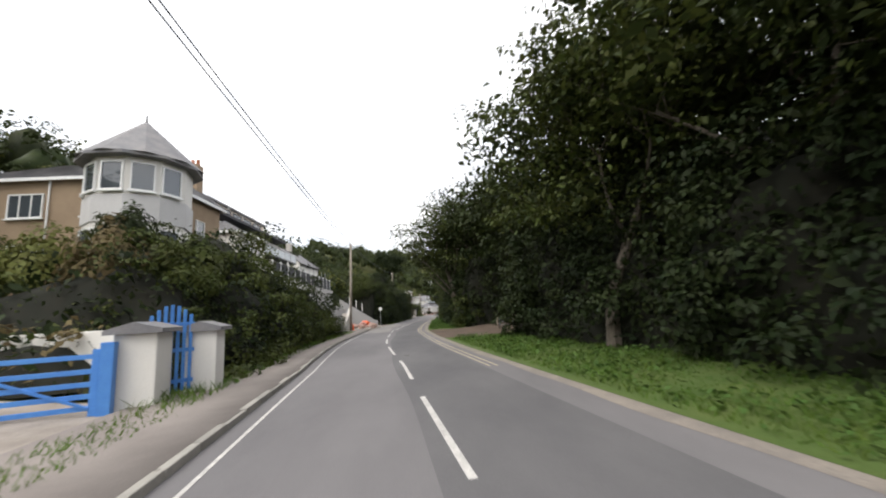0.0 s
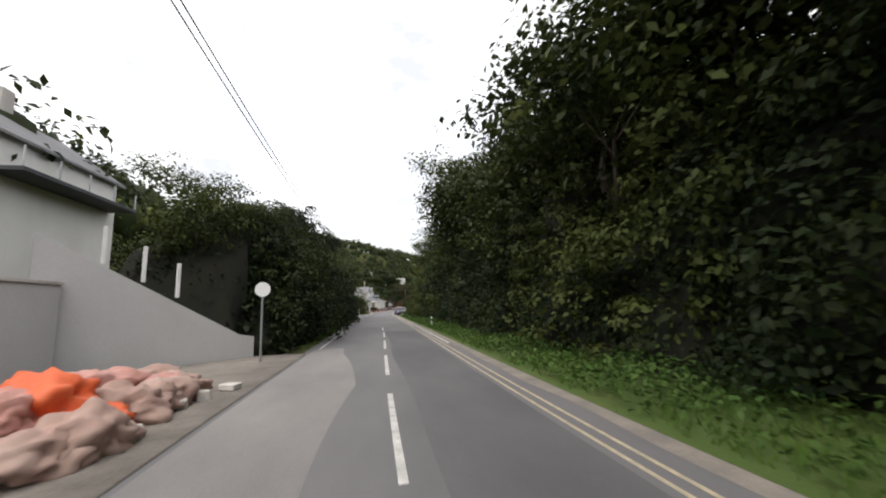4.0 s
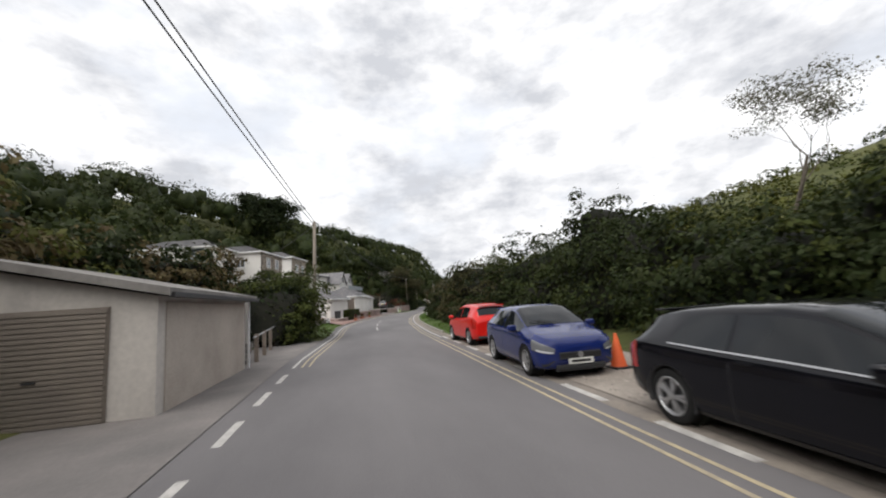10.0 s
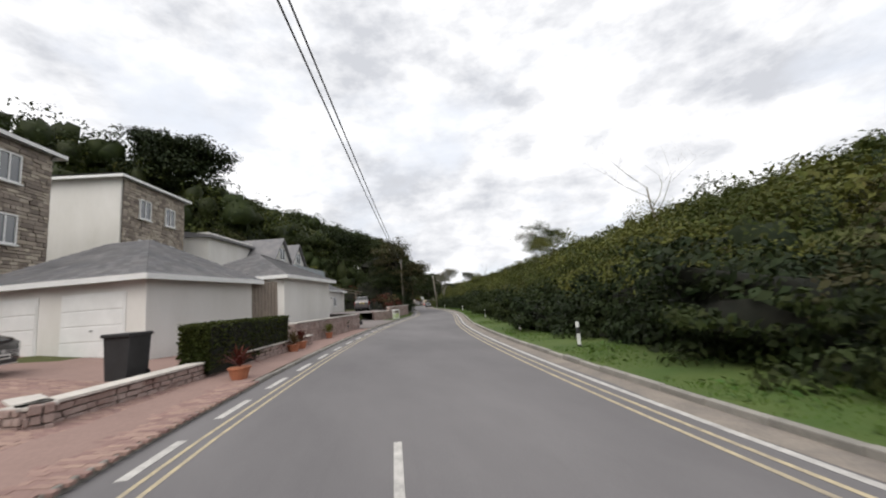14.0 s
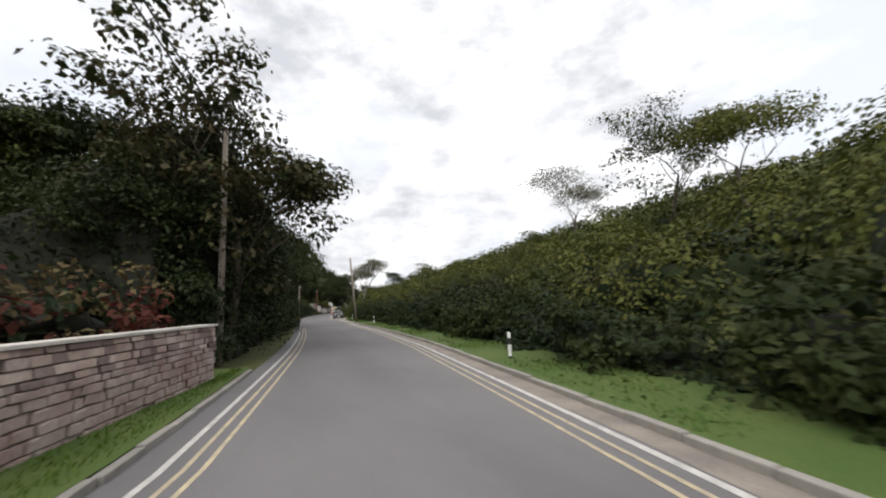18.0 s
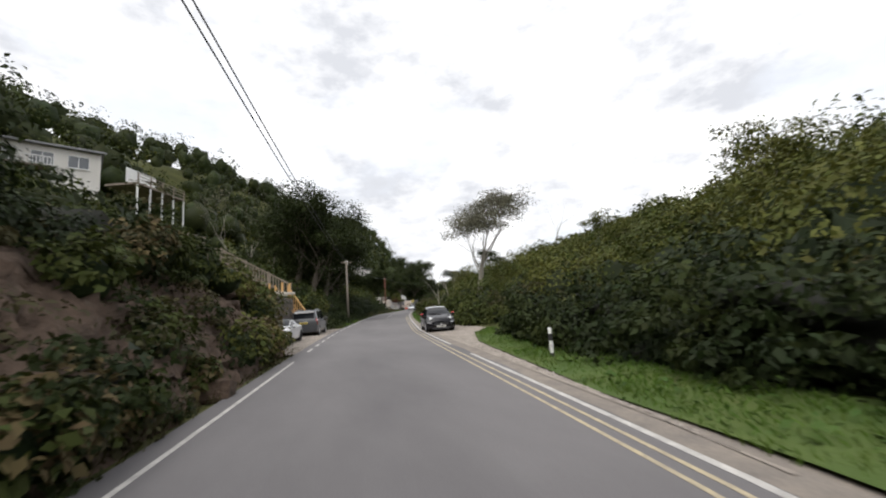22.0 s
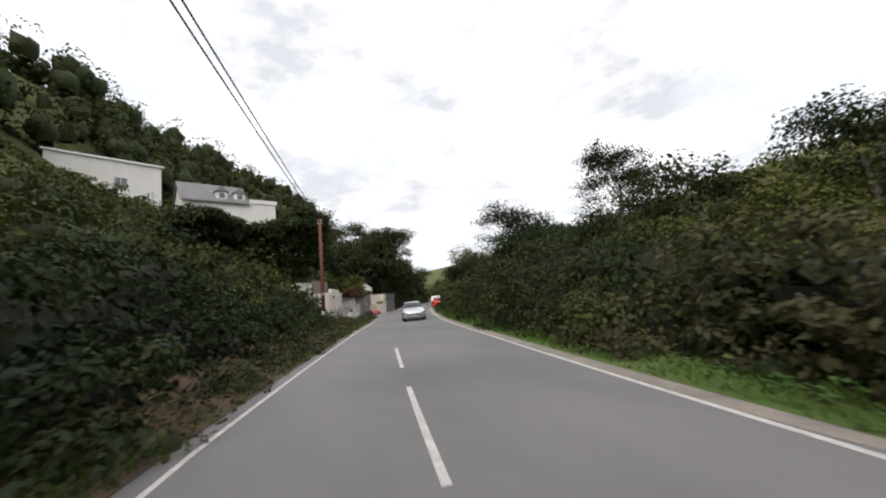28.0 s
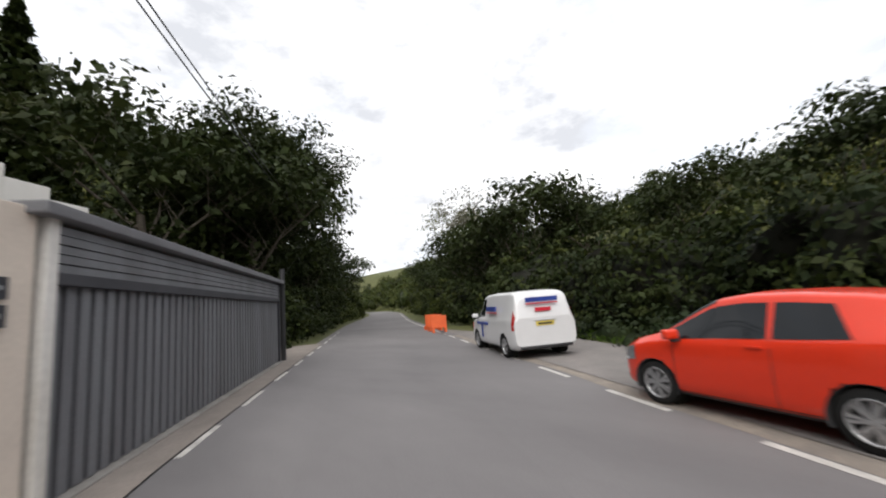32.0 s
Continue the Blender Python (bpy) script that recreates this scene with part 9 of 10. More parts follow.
part("roof", prism([(-0.6, 4.7), (8.1, 4.2), (8.1, 4.4), (-0.6, 5.1)], -0.6, 6.4), ROOF_GREY, h3)
window(h3, 1.0, 1.2, 2.4, 2.0, 2, y=-0.02)
window(h3, 4.6, 1.2, 1.6, 1.5, 2, y=-0.02)
part("balcony", box(0, 7.5, -1.6, 0, 0.4, 0.6), UPVC, h3)
part("balcony_rail", box(0, 7.5, -1.6, -1.56, 0.6, 1.5), RAIL_GLASS, h3)

# ---- walls, steps and shutters at the parking bays ----


def run(a, b, z0, z1, thick, material, name, label, category="wall"):
    m, w = wall_pose(a, b, 0.0)
    return solid(name, box(0, w, 0, thick, z0, z1, 0.015), material, label, category, m)


pw_m, pw_w = wall_pose((44.9, 377.2), (47.35, 382.7))
pw = thing("plaque_wall", "cream rendered wall with a dark plaque and two round lamps", "wall", pw_m)
part("lower_wall", box(0, 2.2, 0, 0.3, 0, 3.0, 0.015), RENDER_CREAM, pw)
part("upper_wall", box(2.2, pw_w, 0, 0.3, 0, 3.4, 0.015), RENDER_CREAM, pw)
plq = part("plaque", box(2.75, 3.35, -0.03, 0.0, 2.5, 3.0, 0.006), DARK_PANEL, pw, "dark plaque")
for z in (2.62, 2.74, 2.86):
    part("lettering_bar", box(2.83, 3.27, -0.036, -0.031, z, z + 0.04), STEEL, plq)
for x in (2.4, 3.65):
    part("wall_lamp", tube([(x, 0.0, 2.8), (x, -0.07, 2.8), (x, -0.12, 2.8)], [0.12, 0.12, 0.07], 12), LAMP_CLEAR, pw, "round bulkhead lamp")
run((44.1, 379.2), (44.9, 377.2), 0, 3.0, 0.3, RENDER_CREAM, "return_wall", "cream rendered return wall beside steps")
run((40.4, 381.6), (44.8, 383.4), 0.5, 4.4, 0.4, STAINED, "terrace_wall", "high white stained terrace wall behind steps")
tfn = thing("board_fence", "grey vertical board fence above a wall", "fence", wall_pose((44.6, 379.6), (46.9, 383.6), 3.0)[0])
for k in range(26):
    part("board", box(k * 0.17, k * 0.17 + 0.14, 0.42, 0.45, 0, 1.3 + 0.05 * (k % 3)), OLD_TIMBER, tfn)
st5 = thing("stone_steps", "five worn grey stone steps between walls", "stairs", pose(44.3, 375.9, 0.9, 0, 0, 21))
for k in range(6):
    part("step", box(-1.5, 0.93 - 0.04 * k, k * 0.36, 3.4, k * 0.18 - 0.9 * (k == 0) - 0.1, k * 0.18 + 0.08, 0.025), STEP_STONE, st5)
lw_m, lw_w = wall_pose((46.75, 376.4), (49.0, 381.4))
lw = thing("low_wall", "low white wall with dark streaks beside the pavement", "wall", lw_m)
part("wall", box(0, lw_w, 0, 0.3, 0, 0.95, 0.02), STAINED, lw)
part("coping", box(-0.03, lw_w + 0.03, -0.04, 0.34, 0.95, 1.02, 0.01), RENDER_DIRTY, lw)
hr = thing("hooped_railing", "thin grey metal railing with hooped tops", "railing", wall_pose((45.4, 375.6), (48.2, 381.9), 0.75)[0])
n = 24
for k in range(n):
    x = k * 0.285
    arc = [(x, 0, 0), (x, 0, 0.78)] + [(x + 0.07 - 0.07 * math.cos(u), 0, 0.78 + 0.09 * math.sin(u)) for u in (0.5, 1.1, 1.57, 2.0, 2.6)] + [(x + 0.14, 0, 0.78), (x + 0.14, 0, 0)]
    part("hoop", tube(arc, 0.011, 5), STEEL, hr)
for z in (0.08, 0.62):
    part("rail", tube([(0, 0, z), (n * 0.285, 0, z)], 0.014, 5), STEEL, hr)
for q, lean in (((49.15, 382.5), 0.08), ((47.9, 381.6), -0.03)):
    bp = thing("bollard", "weathered grey concrete post with a chain", "post", pose(*q, 0, 0, math.degrees(lean), 24), "chain posts")
    part("shaft", box(-0.09, 0.09, -0.07, 0.07, -0.2, 1.05, 0.02), CONCRETE, bp)
    part("chain", tube([(0.05, 0.05, 0.9), (0.3, 1.0, 0.72), (0.35, 2.0, 0.85)], 0.012, 5), STEEL, bp)
ww_m, ww_w = wall_pose((47.45, 382.9), (52.05, 392.7))
wwl = thing("long_wall", "long white wall with a raised band and dark streaks", "wall", ww_m)
part("upper_wall", box(0, ww_w, 0.06, 0.5, 0, 3.1, 0.02), STAINED, wwl)
part("lower_wall", box(0, ww_w, -0.02, 0.06, 0, 1.3, 0.02), RENDER, wwl)
part("band", box(0, ww_w, -0.07, 0.06, 1.3, 1.42, 0.02), RENDER_DIRTY, wwl)
for k in range(16):
    x = 0.4 + k * 0.65
    part("water_stain", box(x, x + 0.05, -0.024, -0.021, 1.3 - gr.uniform(0.15, 0.5), 1.3), CONCRETE, wwl)
hedge("creeper", 382.5, 393.5, -5.35, 2.6, 2.2, LEAF_MID, "green creeper hanging over a white wall", "creeper", seed=43, second=LEAF_OLIVE, mix=0.4, lean=0.15, leaf=0.16, dens=110, zbase=2.75, ragged=0.6)
hedge("creeper", 381.6, 385.5, -4.95, 1.4, 1.2, LEAF_RED, "red autumn creeper hanging over a white wall", "creeper", seed=44, second=LEAF_BROWN, mix=0.3, lean=0.1, leaf=0.14, dens=110, zbase=2.6, ragged=0.5)
bush(49.6, 386.9, 0.75, 0.25, 0.4, LEAF_DARK, "small dark plant growing from a wall", 158, n=300, leaf=0.09)
run((52.1, 392.8), (54.1, 396.6), 0, 1.75, 0.35, RENDER_GREY, "grey_wall", "pale grey rendered wall beside steps")
run((52.4, 394.0), (55.0, 397.0), 0, 3.1, 0.4, CONCRETE, "retaining_wall", "streaked grey retaining wall above steps")
ss = thing("stone_steps", "dark stone steps between cream wing walls", "stairs", pose(55.85, 396.1, 0, 0, 0, 36))
for k in range(6):
    part("step", box(-0.62, 0.62, k * 0.22, 1.5, k * 0.185 - 0.05, k * 0.185 + 0.12, 0.02), CONCRETE, ss)
for x in (-0.84, 0.63):
    part("wing_wall", prism([(-0.2, -0.1), (1.4, -0.1), (1.4, 1.9), (1.0, 1.6), (-0.2, 0.75)], x, x + 0.2, axis="x"), RENDER_CREAM, ss, "cream wing wall")
cg = thing("metal_gate", "grey corrugated metal gate with a white notice", "gate", pose(54.95, 397.0, 1.1, 0, 0, 36))
for k in range(8):
    part("slat", box(k * 0.12, k * 0.12 + 0.095, 0, 0.03, 0, 1.75), GREY_SHEET, cg)
part("notice", box(0.45, 0.6, -0.02, -0.005, 1.05, 1.25), PLATE_W, cg)
run((56.3, 396.3), (58.4, 398.75), 0, 1.5, 0.9, RENDER_CREAM, "planter_wall", "low cream planter wall with plants on top")
run((55.8, 397.5), (58.0, 398.8), 0, 2.9, 0.3, RENDER_CREAM, "cream_wall", "tall cream rendered wall with a thin dark coping")
run((55.8, 397.5), (58.0, 398.8), 2.9, 2.97, 0.36, DARK_PANEL, "wall_coping", "thin dark coping on a cream wall", "coping")
run((57.9, 398.15), (58.45, 398.78), 0, 2.9, 0.5, RENDER_CREAM, "wall_pier", "cream wall pier with small dark plaques")
pq = thing("plaque", "two small dark plaques on a cream pier", "sign", wall_pose((57.9, 398.15), (58.45, 398.78), 0)[0])
for z in (1.75, 2.0):
    t_ = part("plate", box(0.25, 0.6, -0.03, -0.004, z, z + 0.2, 0.004), DARK_PANEL, pq)
    part("lettering_bar", box(0.3, 0.55, -0.036, -0.031, z + 0.08, z + 0.12), STEEL, t_)
for k in range(4):
    bush(56.6 + k * 0.45, 396.95 + k * 0.5, 1.45, 0.22, 0.35, LEAF_BROWN, "small dry plant on a planter wall", 160 + k, n=220, leaf=0.08)
sh_m, sh_w = wall_pose((58.5, 398.85), (63.75, 408.2))
sh = thing("shutter_garage", "garage front with grey corrugated shutters and a dark fascia", "garage", sh_m)
part("frame", box(0, 0.14, -0.04, 0.3, 0, 2.9, 0.01), STAINED, sh)
part("frame", box(sh_w - 0.14, sh_w, -0.04, 0.3, 0, 2.9, 0.01), DARK_PANEL, sh)
for k in range(5):
    part("fascia_slat", box(0.14, sh_w - 0.14, -0.02 - 0.01 * (k % 2), 0.12, 2.28 + k * 0.1, 2.365 + k * 0.1), GREY_SHEET, sh)
part("lintel", box(0.14, sh_w - 0.14, -0.05, 0.12, 2.15, 2.28, 0.01), DARK_PANEL, sh)
part("roof_edge", box(-0.2, sh_w + 0.2, -0.15, 5.0, 2.82, 2.95, 0.02), ROOF_GREY, sh)
n = 46
for k in range(n):
    w = (sh_w - 0.28) / n
    part("shutter_rib", box(0.14 + k * w, 0.14 + k * w + w * 0.62, 0.02, 0.07, 0.06, 2.15), GREY_SHEET, sh)
part("shutter_sheet", box(0.14, sh_w - 0.14, 0.07, 0.1, 0.04, 2.15), GREY_SHEET, sh)
part("side_wall", box(sh_w - 0.3, sh_w, 0.3, 5.0, 0, 2.82), CONCRETE, sh)
part("threshold", box(0, sh_w, -0.12, 0.3, -0.05, 0.05, 0.01), CONCRETE, sh)
solid("drainpipe", tube([(63.95, 408.4, 0), (63.95, 408.4, 3.4)], 0.09, 8), BLACK_PLASTIC, "dark drainpipe post at the end of a garage", "pipe")
pp_m, pp_w = wall_pose((52.6, 399.6), (58.6, 405.2))
pp = thing("parapet_wall", "stepped white parapet wall of an upper terrace", "wall", pp_m)
part("wall", box(0, pp_w - 1.6, 0, 0.3, 2.5, 4.95, 0.02), RENDER, pp)
part("wall_step", box(pp_w - 1.6, pp_w - 0.8, 0, 0.3, 2.5, 4.7, 0.02), RENDER, pp)
part("wall_step", box(pp_w - 0.8, pp_w, 0, 0.3, 2.5, 4.45, 0.02), RENDER, pp)
for k in range(7):
    part("trellis", box(0.3 + k * 0.3, 0.34 + k * 0.3, 0.1, 0.13, 4.95, 5.75), OLD_TIMBER, pp)


def spiky(x, y, z, r, label, seed):
    ob = thing("spiky_plant", label, "plant", pose(x, y, z), "spiky plants")
    g = random.Random(seed)
    part("stem", tube([(0, 0, -0.3), (0, 0, 0.35)], 0.05, 6), BARK, ob)
    bm = bmesh.new()
    for k in range(34):
        a, e = g.uniform(0, 6.28), g.uniform(-0.2, 1.4)
        d = Vector((math.cos(a) * math.cos(e), math.sin(a) * math.cos(e), math.sin(e)))
        s = Vector((-math.sin(a), math.cos(a), 0)) * 0.022
        p, q, t = Vector((0, 0, 0.35)), Vector((0, 0, 0.35)) + d * r * 0.6, Vector((0, 0, 0.3)) + d * r - Vector((0, 0, r * 0.12))
        f = [bm.verts.new(v) for v in (p - s, p + s, q + s, q - s, t)]
        bm.faces.new(f[:4])
        bm.faces.new((f[3], f[2], f[4]))
    me = bm_mesh("leaves", bm, LEAF_DARK)
    part("leaves", me, None, ob)


for k, (x, y, r) in enumerate(((54.6, 400.3, 0.45), (55.8, 401.4, 0.7), (57.6, 402.9, 0.75))):
    spiky(x, y, 2.95, r, "spiky dark palm-like plant on a terrace", 170 + k)


def sack(x, y, r, h, material, label, seed):
    g = random.Random(seed)
    bm = bmesh.new()
    bmesh.ops.create_icosphere(bm, subdivisions=4, radius=1.0)
    for v in bm.verts:
        k = 1 + 0.3 * noise.noise(v.co * 1.7 + Vector((seed * 5, 0, 0))) + 0.2 * noise.noise(v.co * 4.5 + Vector((0, seed * 3, 0)))
        v.co = Vector((v.co.x * r * k, v.co.y * r * 0.8 * k, max(-0.02, (v.co.z * 0.5 + 0.45) * h * k)))
    solid("bag", bm, material, label, "bag", pose(x, y, 0.02, 0, 0, g.uniform(0, 360)), smooth=True)


sack(55.4, 394.9, 0.3, 0.44, ORANGE, "orange plastic bag at the foot of steps", 1)
sack(55.75, 395.5, 0.3, 0.62, mat("pink_plastic", (0.75, 0.06, 0.09), (0.6, 0.05, 0.07), rough=0.5), "red-pink plastic bag at the foot of steps", 2)
sack(54.1, 393.4, 0.65, 0.6, BLACK_PLASTIC, "black refuse bag beside a wall", 3)
solid("leaning_board", box(-0.12, 0.12, -0.03, 0.03, 0, 1.5, 0.006), OLD_TIMBER, "old grey board leaning on a wall", "board", pose(54.6, 395.3, 0, 8, -14, 40))
solid("black_crate", box(-0.22, 0.22, -0.16, 0.16, 0, 0.35, 0.02), BLACK_PLASTIC, "black plastic crate by steps", "crate", pose(56.15, 395.75, 0.02, 0, 0, 30))
strip("bay_surface", 376, 412, lambda y: np.interp(y, [376, 382, 396, 412], [-3.2, -6.0, -6.0, -4.4]), lambda y: left(y) - 0.05, 0.03, mat("pale_worn_concrete", (0.235, 0.205, 0.185), (0.165, 0.145, 0.13), scale=0.8, rough=0.95, bump=0.05, fine=25), "worn pale parking strip in front of walls", "pavement")
for k, q in enumerate(((44.9, 373.4, 0.35), (45.6, 374.9, 0.25), (44.2, 371.6, 0.5), (46.3, 376.0, 0.15))):
    bush(q[0], q[1], 0.1, 0.9, q[2] + 0.3, LEAF_BROWN, "rusty dead bracken on a bank", 180 + k, n=2600, leaf=0.065, second=LEAF_RUSSET)
strip("leaf_litter", 332, 376, lambda y: left(y) - 2.6, lambda y: left(y) - 0.35, lambda y, l: 0.02 + np.clip(-l - 2.9, 0, 4) * 0.35, LITTER, "brown leaf litter at the foot of a bank", "ground", cols=4)

foot = lambda a, b: (lambda y, l: (l < left(y) - a) & (l > left(y) - b))
scrub("bank_undergrowth", 700, (333, 379), (-6.0, -2.2), LEAF_RUSSET, "brown dying bracken and bramble on the roadside bank", 171, size=(0.25, 0.7), leaf=0.11, dens=110, squash=0.8, keep=foot(0.6, 3.2))
scrub("bank_undergrowth", 420, (333, 381), (-6.0, -2.2), LEAF_DARK, "low dark bramble and ivy on the roadside bank", 172, size=(0.25, 0.75), leaf=0.11, dens=110, squash=0.8, keep=foot(0.7, 3.4))
scrub("bank_undergrowth", 500, (303, 335), (-5.6, -2.6), LEAF_DARK, "low dark bramble and ivy on the roadside bank", 173, size=(0.25, 0.7), leaf=0.11, dens=110, squash=0.8, keep=foot(0.8, 3.0))
scrub("verge_bramble", 420, (300, 388), (4.6, 7.0), LEAF_RUSSET, "brown bramble and dead stems spilling onto the verge", 174, size=(0.25, 0.7), leaf=0.11, dens=100, squash=0.7, keep=lambda y, l: l > right(y) + 1.1)
# ---- beside the lay-by ----
def clipped(x, y, r, h, seed, label):
    ob = thing("clipped_bush", label, "bush", pose(x, y, 0))
    g = np.random.default_rng(seed)
    n = 5200
    o = g.normal(size=(n, 3))
    o[:, 2] = np.abs(o[:, 2])
    o = np.sign(o) * np.abs(o) ** 0.7
    o /= (np.abs(o) ** 3.2).sum(1, keepdims=True) ** (1 / 3.2)
    P = o * (0.93 + 0.09 * g.random((n, 1))) * [r, r, h]
    # near-black ball, painted shade showing through the leaf gaps
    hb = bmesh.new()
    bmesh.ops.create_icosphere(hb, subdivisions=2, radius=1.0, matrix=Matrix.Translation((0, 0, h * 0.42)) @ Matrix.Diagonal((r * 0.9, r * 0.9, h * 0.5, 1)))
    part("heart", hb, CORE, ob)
    V, F = leaf_quads(P, 0.1, seed, out=o)
    part("foliage", from_np("foliage", V, F, LEAF_MID), None, ob)


clipped(67.4, 390.9, 1.3, 2.1, 61, "large clipped rounded green bush on a verge")
clipped(66.7, 392.4, 0.85, 1.6, 62, "smaller rounded bush beside a clipped bush")
solid("verge_slab", box(-0.5, 0.5, -0.3, 0.3, -0.02, 0.07, 0.02), RENDER_DIRTY, "pale concrete cover slab in verge grass", "slab", pose(62.9, 388.7, 0.05, 0, 0, -30))
for k in range(3):
    ob = thing("road_barrier", "orange plastic road barrier on a verge", "barrier", spot(412.5 + k * 1.3, 3.6, 0, 15 * k), "orange barriers")
    part("panel", box(-0.45, 0.45, -0.03, 0.03, 0.25, 0.95, 0.02), ORANGE, ob)
    for x in (-0.35, 0.35):
        part("foot", box(x - 0.05, x + 0.05, -0.25, 0.25, 0, 0.25, 0.01), ORANGE, ob)
rs = thing("road_sign", "small yellow-backed road sign on a grey post", "sign", spot(331, 4.3, 0, 0))
part("post", tube([(0, 0, 0), (0, 0, 2.3)], 0.035, 8), STEEL, rs)
part("panel", box(-0.18, 0.18, -0.03, 0.0, 1.95, 2.35, 0.01), PLATE_Y, rs)

# ---- single trees ----


def conifer(x, y, z, h, r, label, seed, n=5200, material=None):
    ob = thing("conifer", label, "tree", pose(x, y, z), "conifers")
    part("trunk", tube([(0, 0, -0.5), (0.1, 0, h * 0.5), (0, 0, h * 0.97)], [0.28, 0.17, 0.03], 7), BARK, ob)
    g = np.random.default_rng(seed)
    tiers = int(h * 1.5)
    k = g.integers(0, tiers, n)
    u = (k + 0.5) / tiers
    a = np.round(g.uniform(0, 1, n) * 8) / 8 * 2 * np.pi + k * 1.3 + g.normal(0, 0.16, n)
    rad = r * (1 - u) ** 0.85 * g.random(n) ** 0.6 * (0.75 + 0.35 * np.sin(k * 2.1 + seed))
    zz = h * (0.1 + 0.9 * u) - rad * 0.28 + g.normal(0, 0.12, n)
    P = np.stack([rad * np.cos(a), rad * np.sin(a), zz], 1)
    V, F = leaf_quads(P, 0.5, seed)
    part("crown", from_np("crown", V, F, material or LEAF_DARK), None, ob)


def lone(name, x, y, seed, h, spread, leaves, leaf, material, label, z=None, **k):
    ob = tree_kind(name, seed, h, spread, leaves, leaf, material, label, **k)
    lat = x - float(np.interp(y, GRID, LINE))
    ob.matrix_basis = pose(x, y, float(ground_z(y, lat)) - 0.3 if z is None else z, 0, 0, seed * 37.0)
    return ob


lone("spreading_tree", 37.3, 303.5, 61, 10.6, 1.0, 20000, 0.13, LEAF_GREY, "pale-barked spreading tree with thin grey leaves", bark=PALE_BARK, trunk=0.2, clump=0.75, levels=4, fan=5, first=0.3, inner=False, z=1.9)
lone("young_tree", 28, 228, 62, 6.0, 0.9, 5000, 0.14, LEAF_OLIVE, "thin young tree rising from scrub", trunk=0.1, clump=0.7, fan=3, inner=False)
lone("young_tree", 33, 234, 63, 8.6, 0.9, 6000, 0.15, LEAF_MID, "thin tree with an open crown in scrub", trunk=0.13, clump=0.7, fan=4, inner=True)
lone("young_tree", 37.5, 246, 64, 9.0, 1.0, 6000, 0.14, LEAF_GREY, "pale open-crowned tree on the slope", trunk=0.13, clump=0.9, fan=4, inner=False)
lone("bare_tree", 20, 200, 65, 10.0, 0.9, 0, 0.2, LEAF_OLIVE, "leafless tree with fine branches", trunk=0.1, levels=4, fan=3, bark=PALE_BARK)
lone("brown_tree", 8.5, 238.5, 66, 11.5, 0.8, 9000, 0.22, LEAF_RUSSET, "tall tree with thinning brown leaves", trunk=0.18, clump=0.85, fan=4, inner=True)
for x, y, h, s in ((36, 313, 8, 67), (41, 321, 9, 68), (60.9, 321, 11, 69), (44.5, 327, 8.5, 70)):
    lone("dead_tree", x, y, s, h, 0.8, 0, 0.2, LEAF_OLIVE, "bare pale dead tree", trunk=0.085, levels=4, fan=3, bark=PALE_BARK)
for x, y, h, s in ((13.5, 322, 11, 71), (15.5, 324, 12, 72), (17.5, 327, 11, 73), (23, 337, 11, 74)):
    lone("birch_tree", x, y, s, h, 0.5, 500, 0.16, LEAF_GREY, "slender bare birch with pale stems", trunk=0.1, levels=4, fan=3, bark=PALE_BARK, inner=False, clump=0.6)
lone("evergreen_oak", -30.5, 263.8, 75, 20.0, 0.6, 22000, 0.5, LEAF_SHADE, "broad dark evergreen oak behind white houses", trunk=0.4, clump=2.2, fan=5, first=0.25, z=18.5)
for x, y, z, h, r, s in ((54.5, 424, 5, 16, 4.2, 76),):
    conifer(x, y, z, h, r, "tall dark conifer on a wooded slope", s, n=9000)
for x, y, h, s in ((64.5, 424, 14, 77), (68, 430, 17, 78), (73, 436, 19, 79), (77, 443, 20, 80), (70, 441, 19, 84)):
    lone("ivy_tree", x, y, s, h, 0.55, 9000, 0.33, LEAF_DARK, "tall dark tree hung with ivy beside the road", trunk=0.24, clump=1.5, fan=4, first=0.5, group="ivy trees")
lone("broadleaf_tree", 66.4, 373.9, 82, 11.5, 0.8, 22000, 0.17, LEAF_SHADE, "tall dark tree with open limbs beside the road", z=-0.9, trunk=0.26, clump=1.15, fan=5, first=0.3, group="roadside trees")
lone("broadleaf_tree", 74, 368, 85, 9.5, 1.0, 9000, 0.2, LEAF_DARK, "tall dark tree with open limbs beside the road", trunk=0.26, clump=1.15, fan=4, group="roadside trees")
lone("broadleaf_tree", 1.9, 131.8, 94, 12.5, 0.7, 12000, 0.19, LEAF_OLIVE, "tall tree with an airy olive crown beside a lay-by", trunk=0.2, clump=1.0, fan=4, group="roadside trees")
lone("broadleaf_tree", 1.4, 128.3, 95, 11.0, 0.85, 11000, 0.2, LEAF_DARK, "tall dark tree at the end of a wood", trunk=0.22, clump=1.05, fan=4, group="roadside trees")
lone("thin_tree", 90, 424, 83, 13.5, 0.9, 2600, 0.28, LEAF_GREY, "tall thin tree with sparse grey leaves", trunk=0.16, clump=0.9, fan=4, inner=False)
lone("thin_tree", 95, 430, 86, 12.5, 0.9, 2600, 0.28, LEAF_OLIVE, "tall thin tree with sparse leaves", trunk=0.16, clump=0.9, fan=4, inner=False)

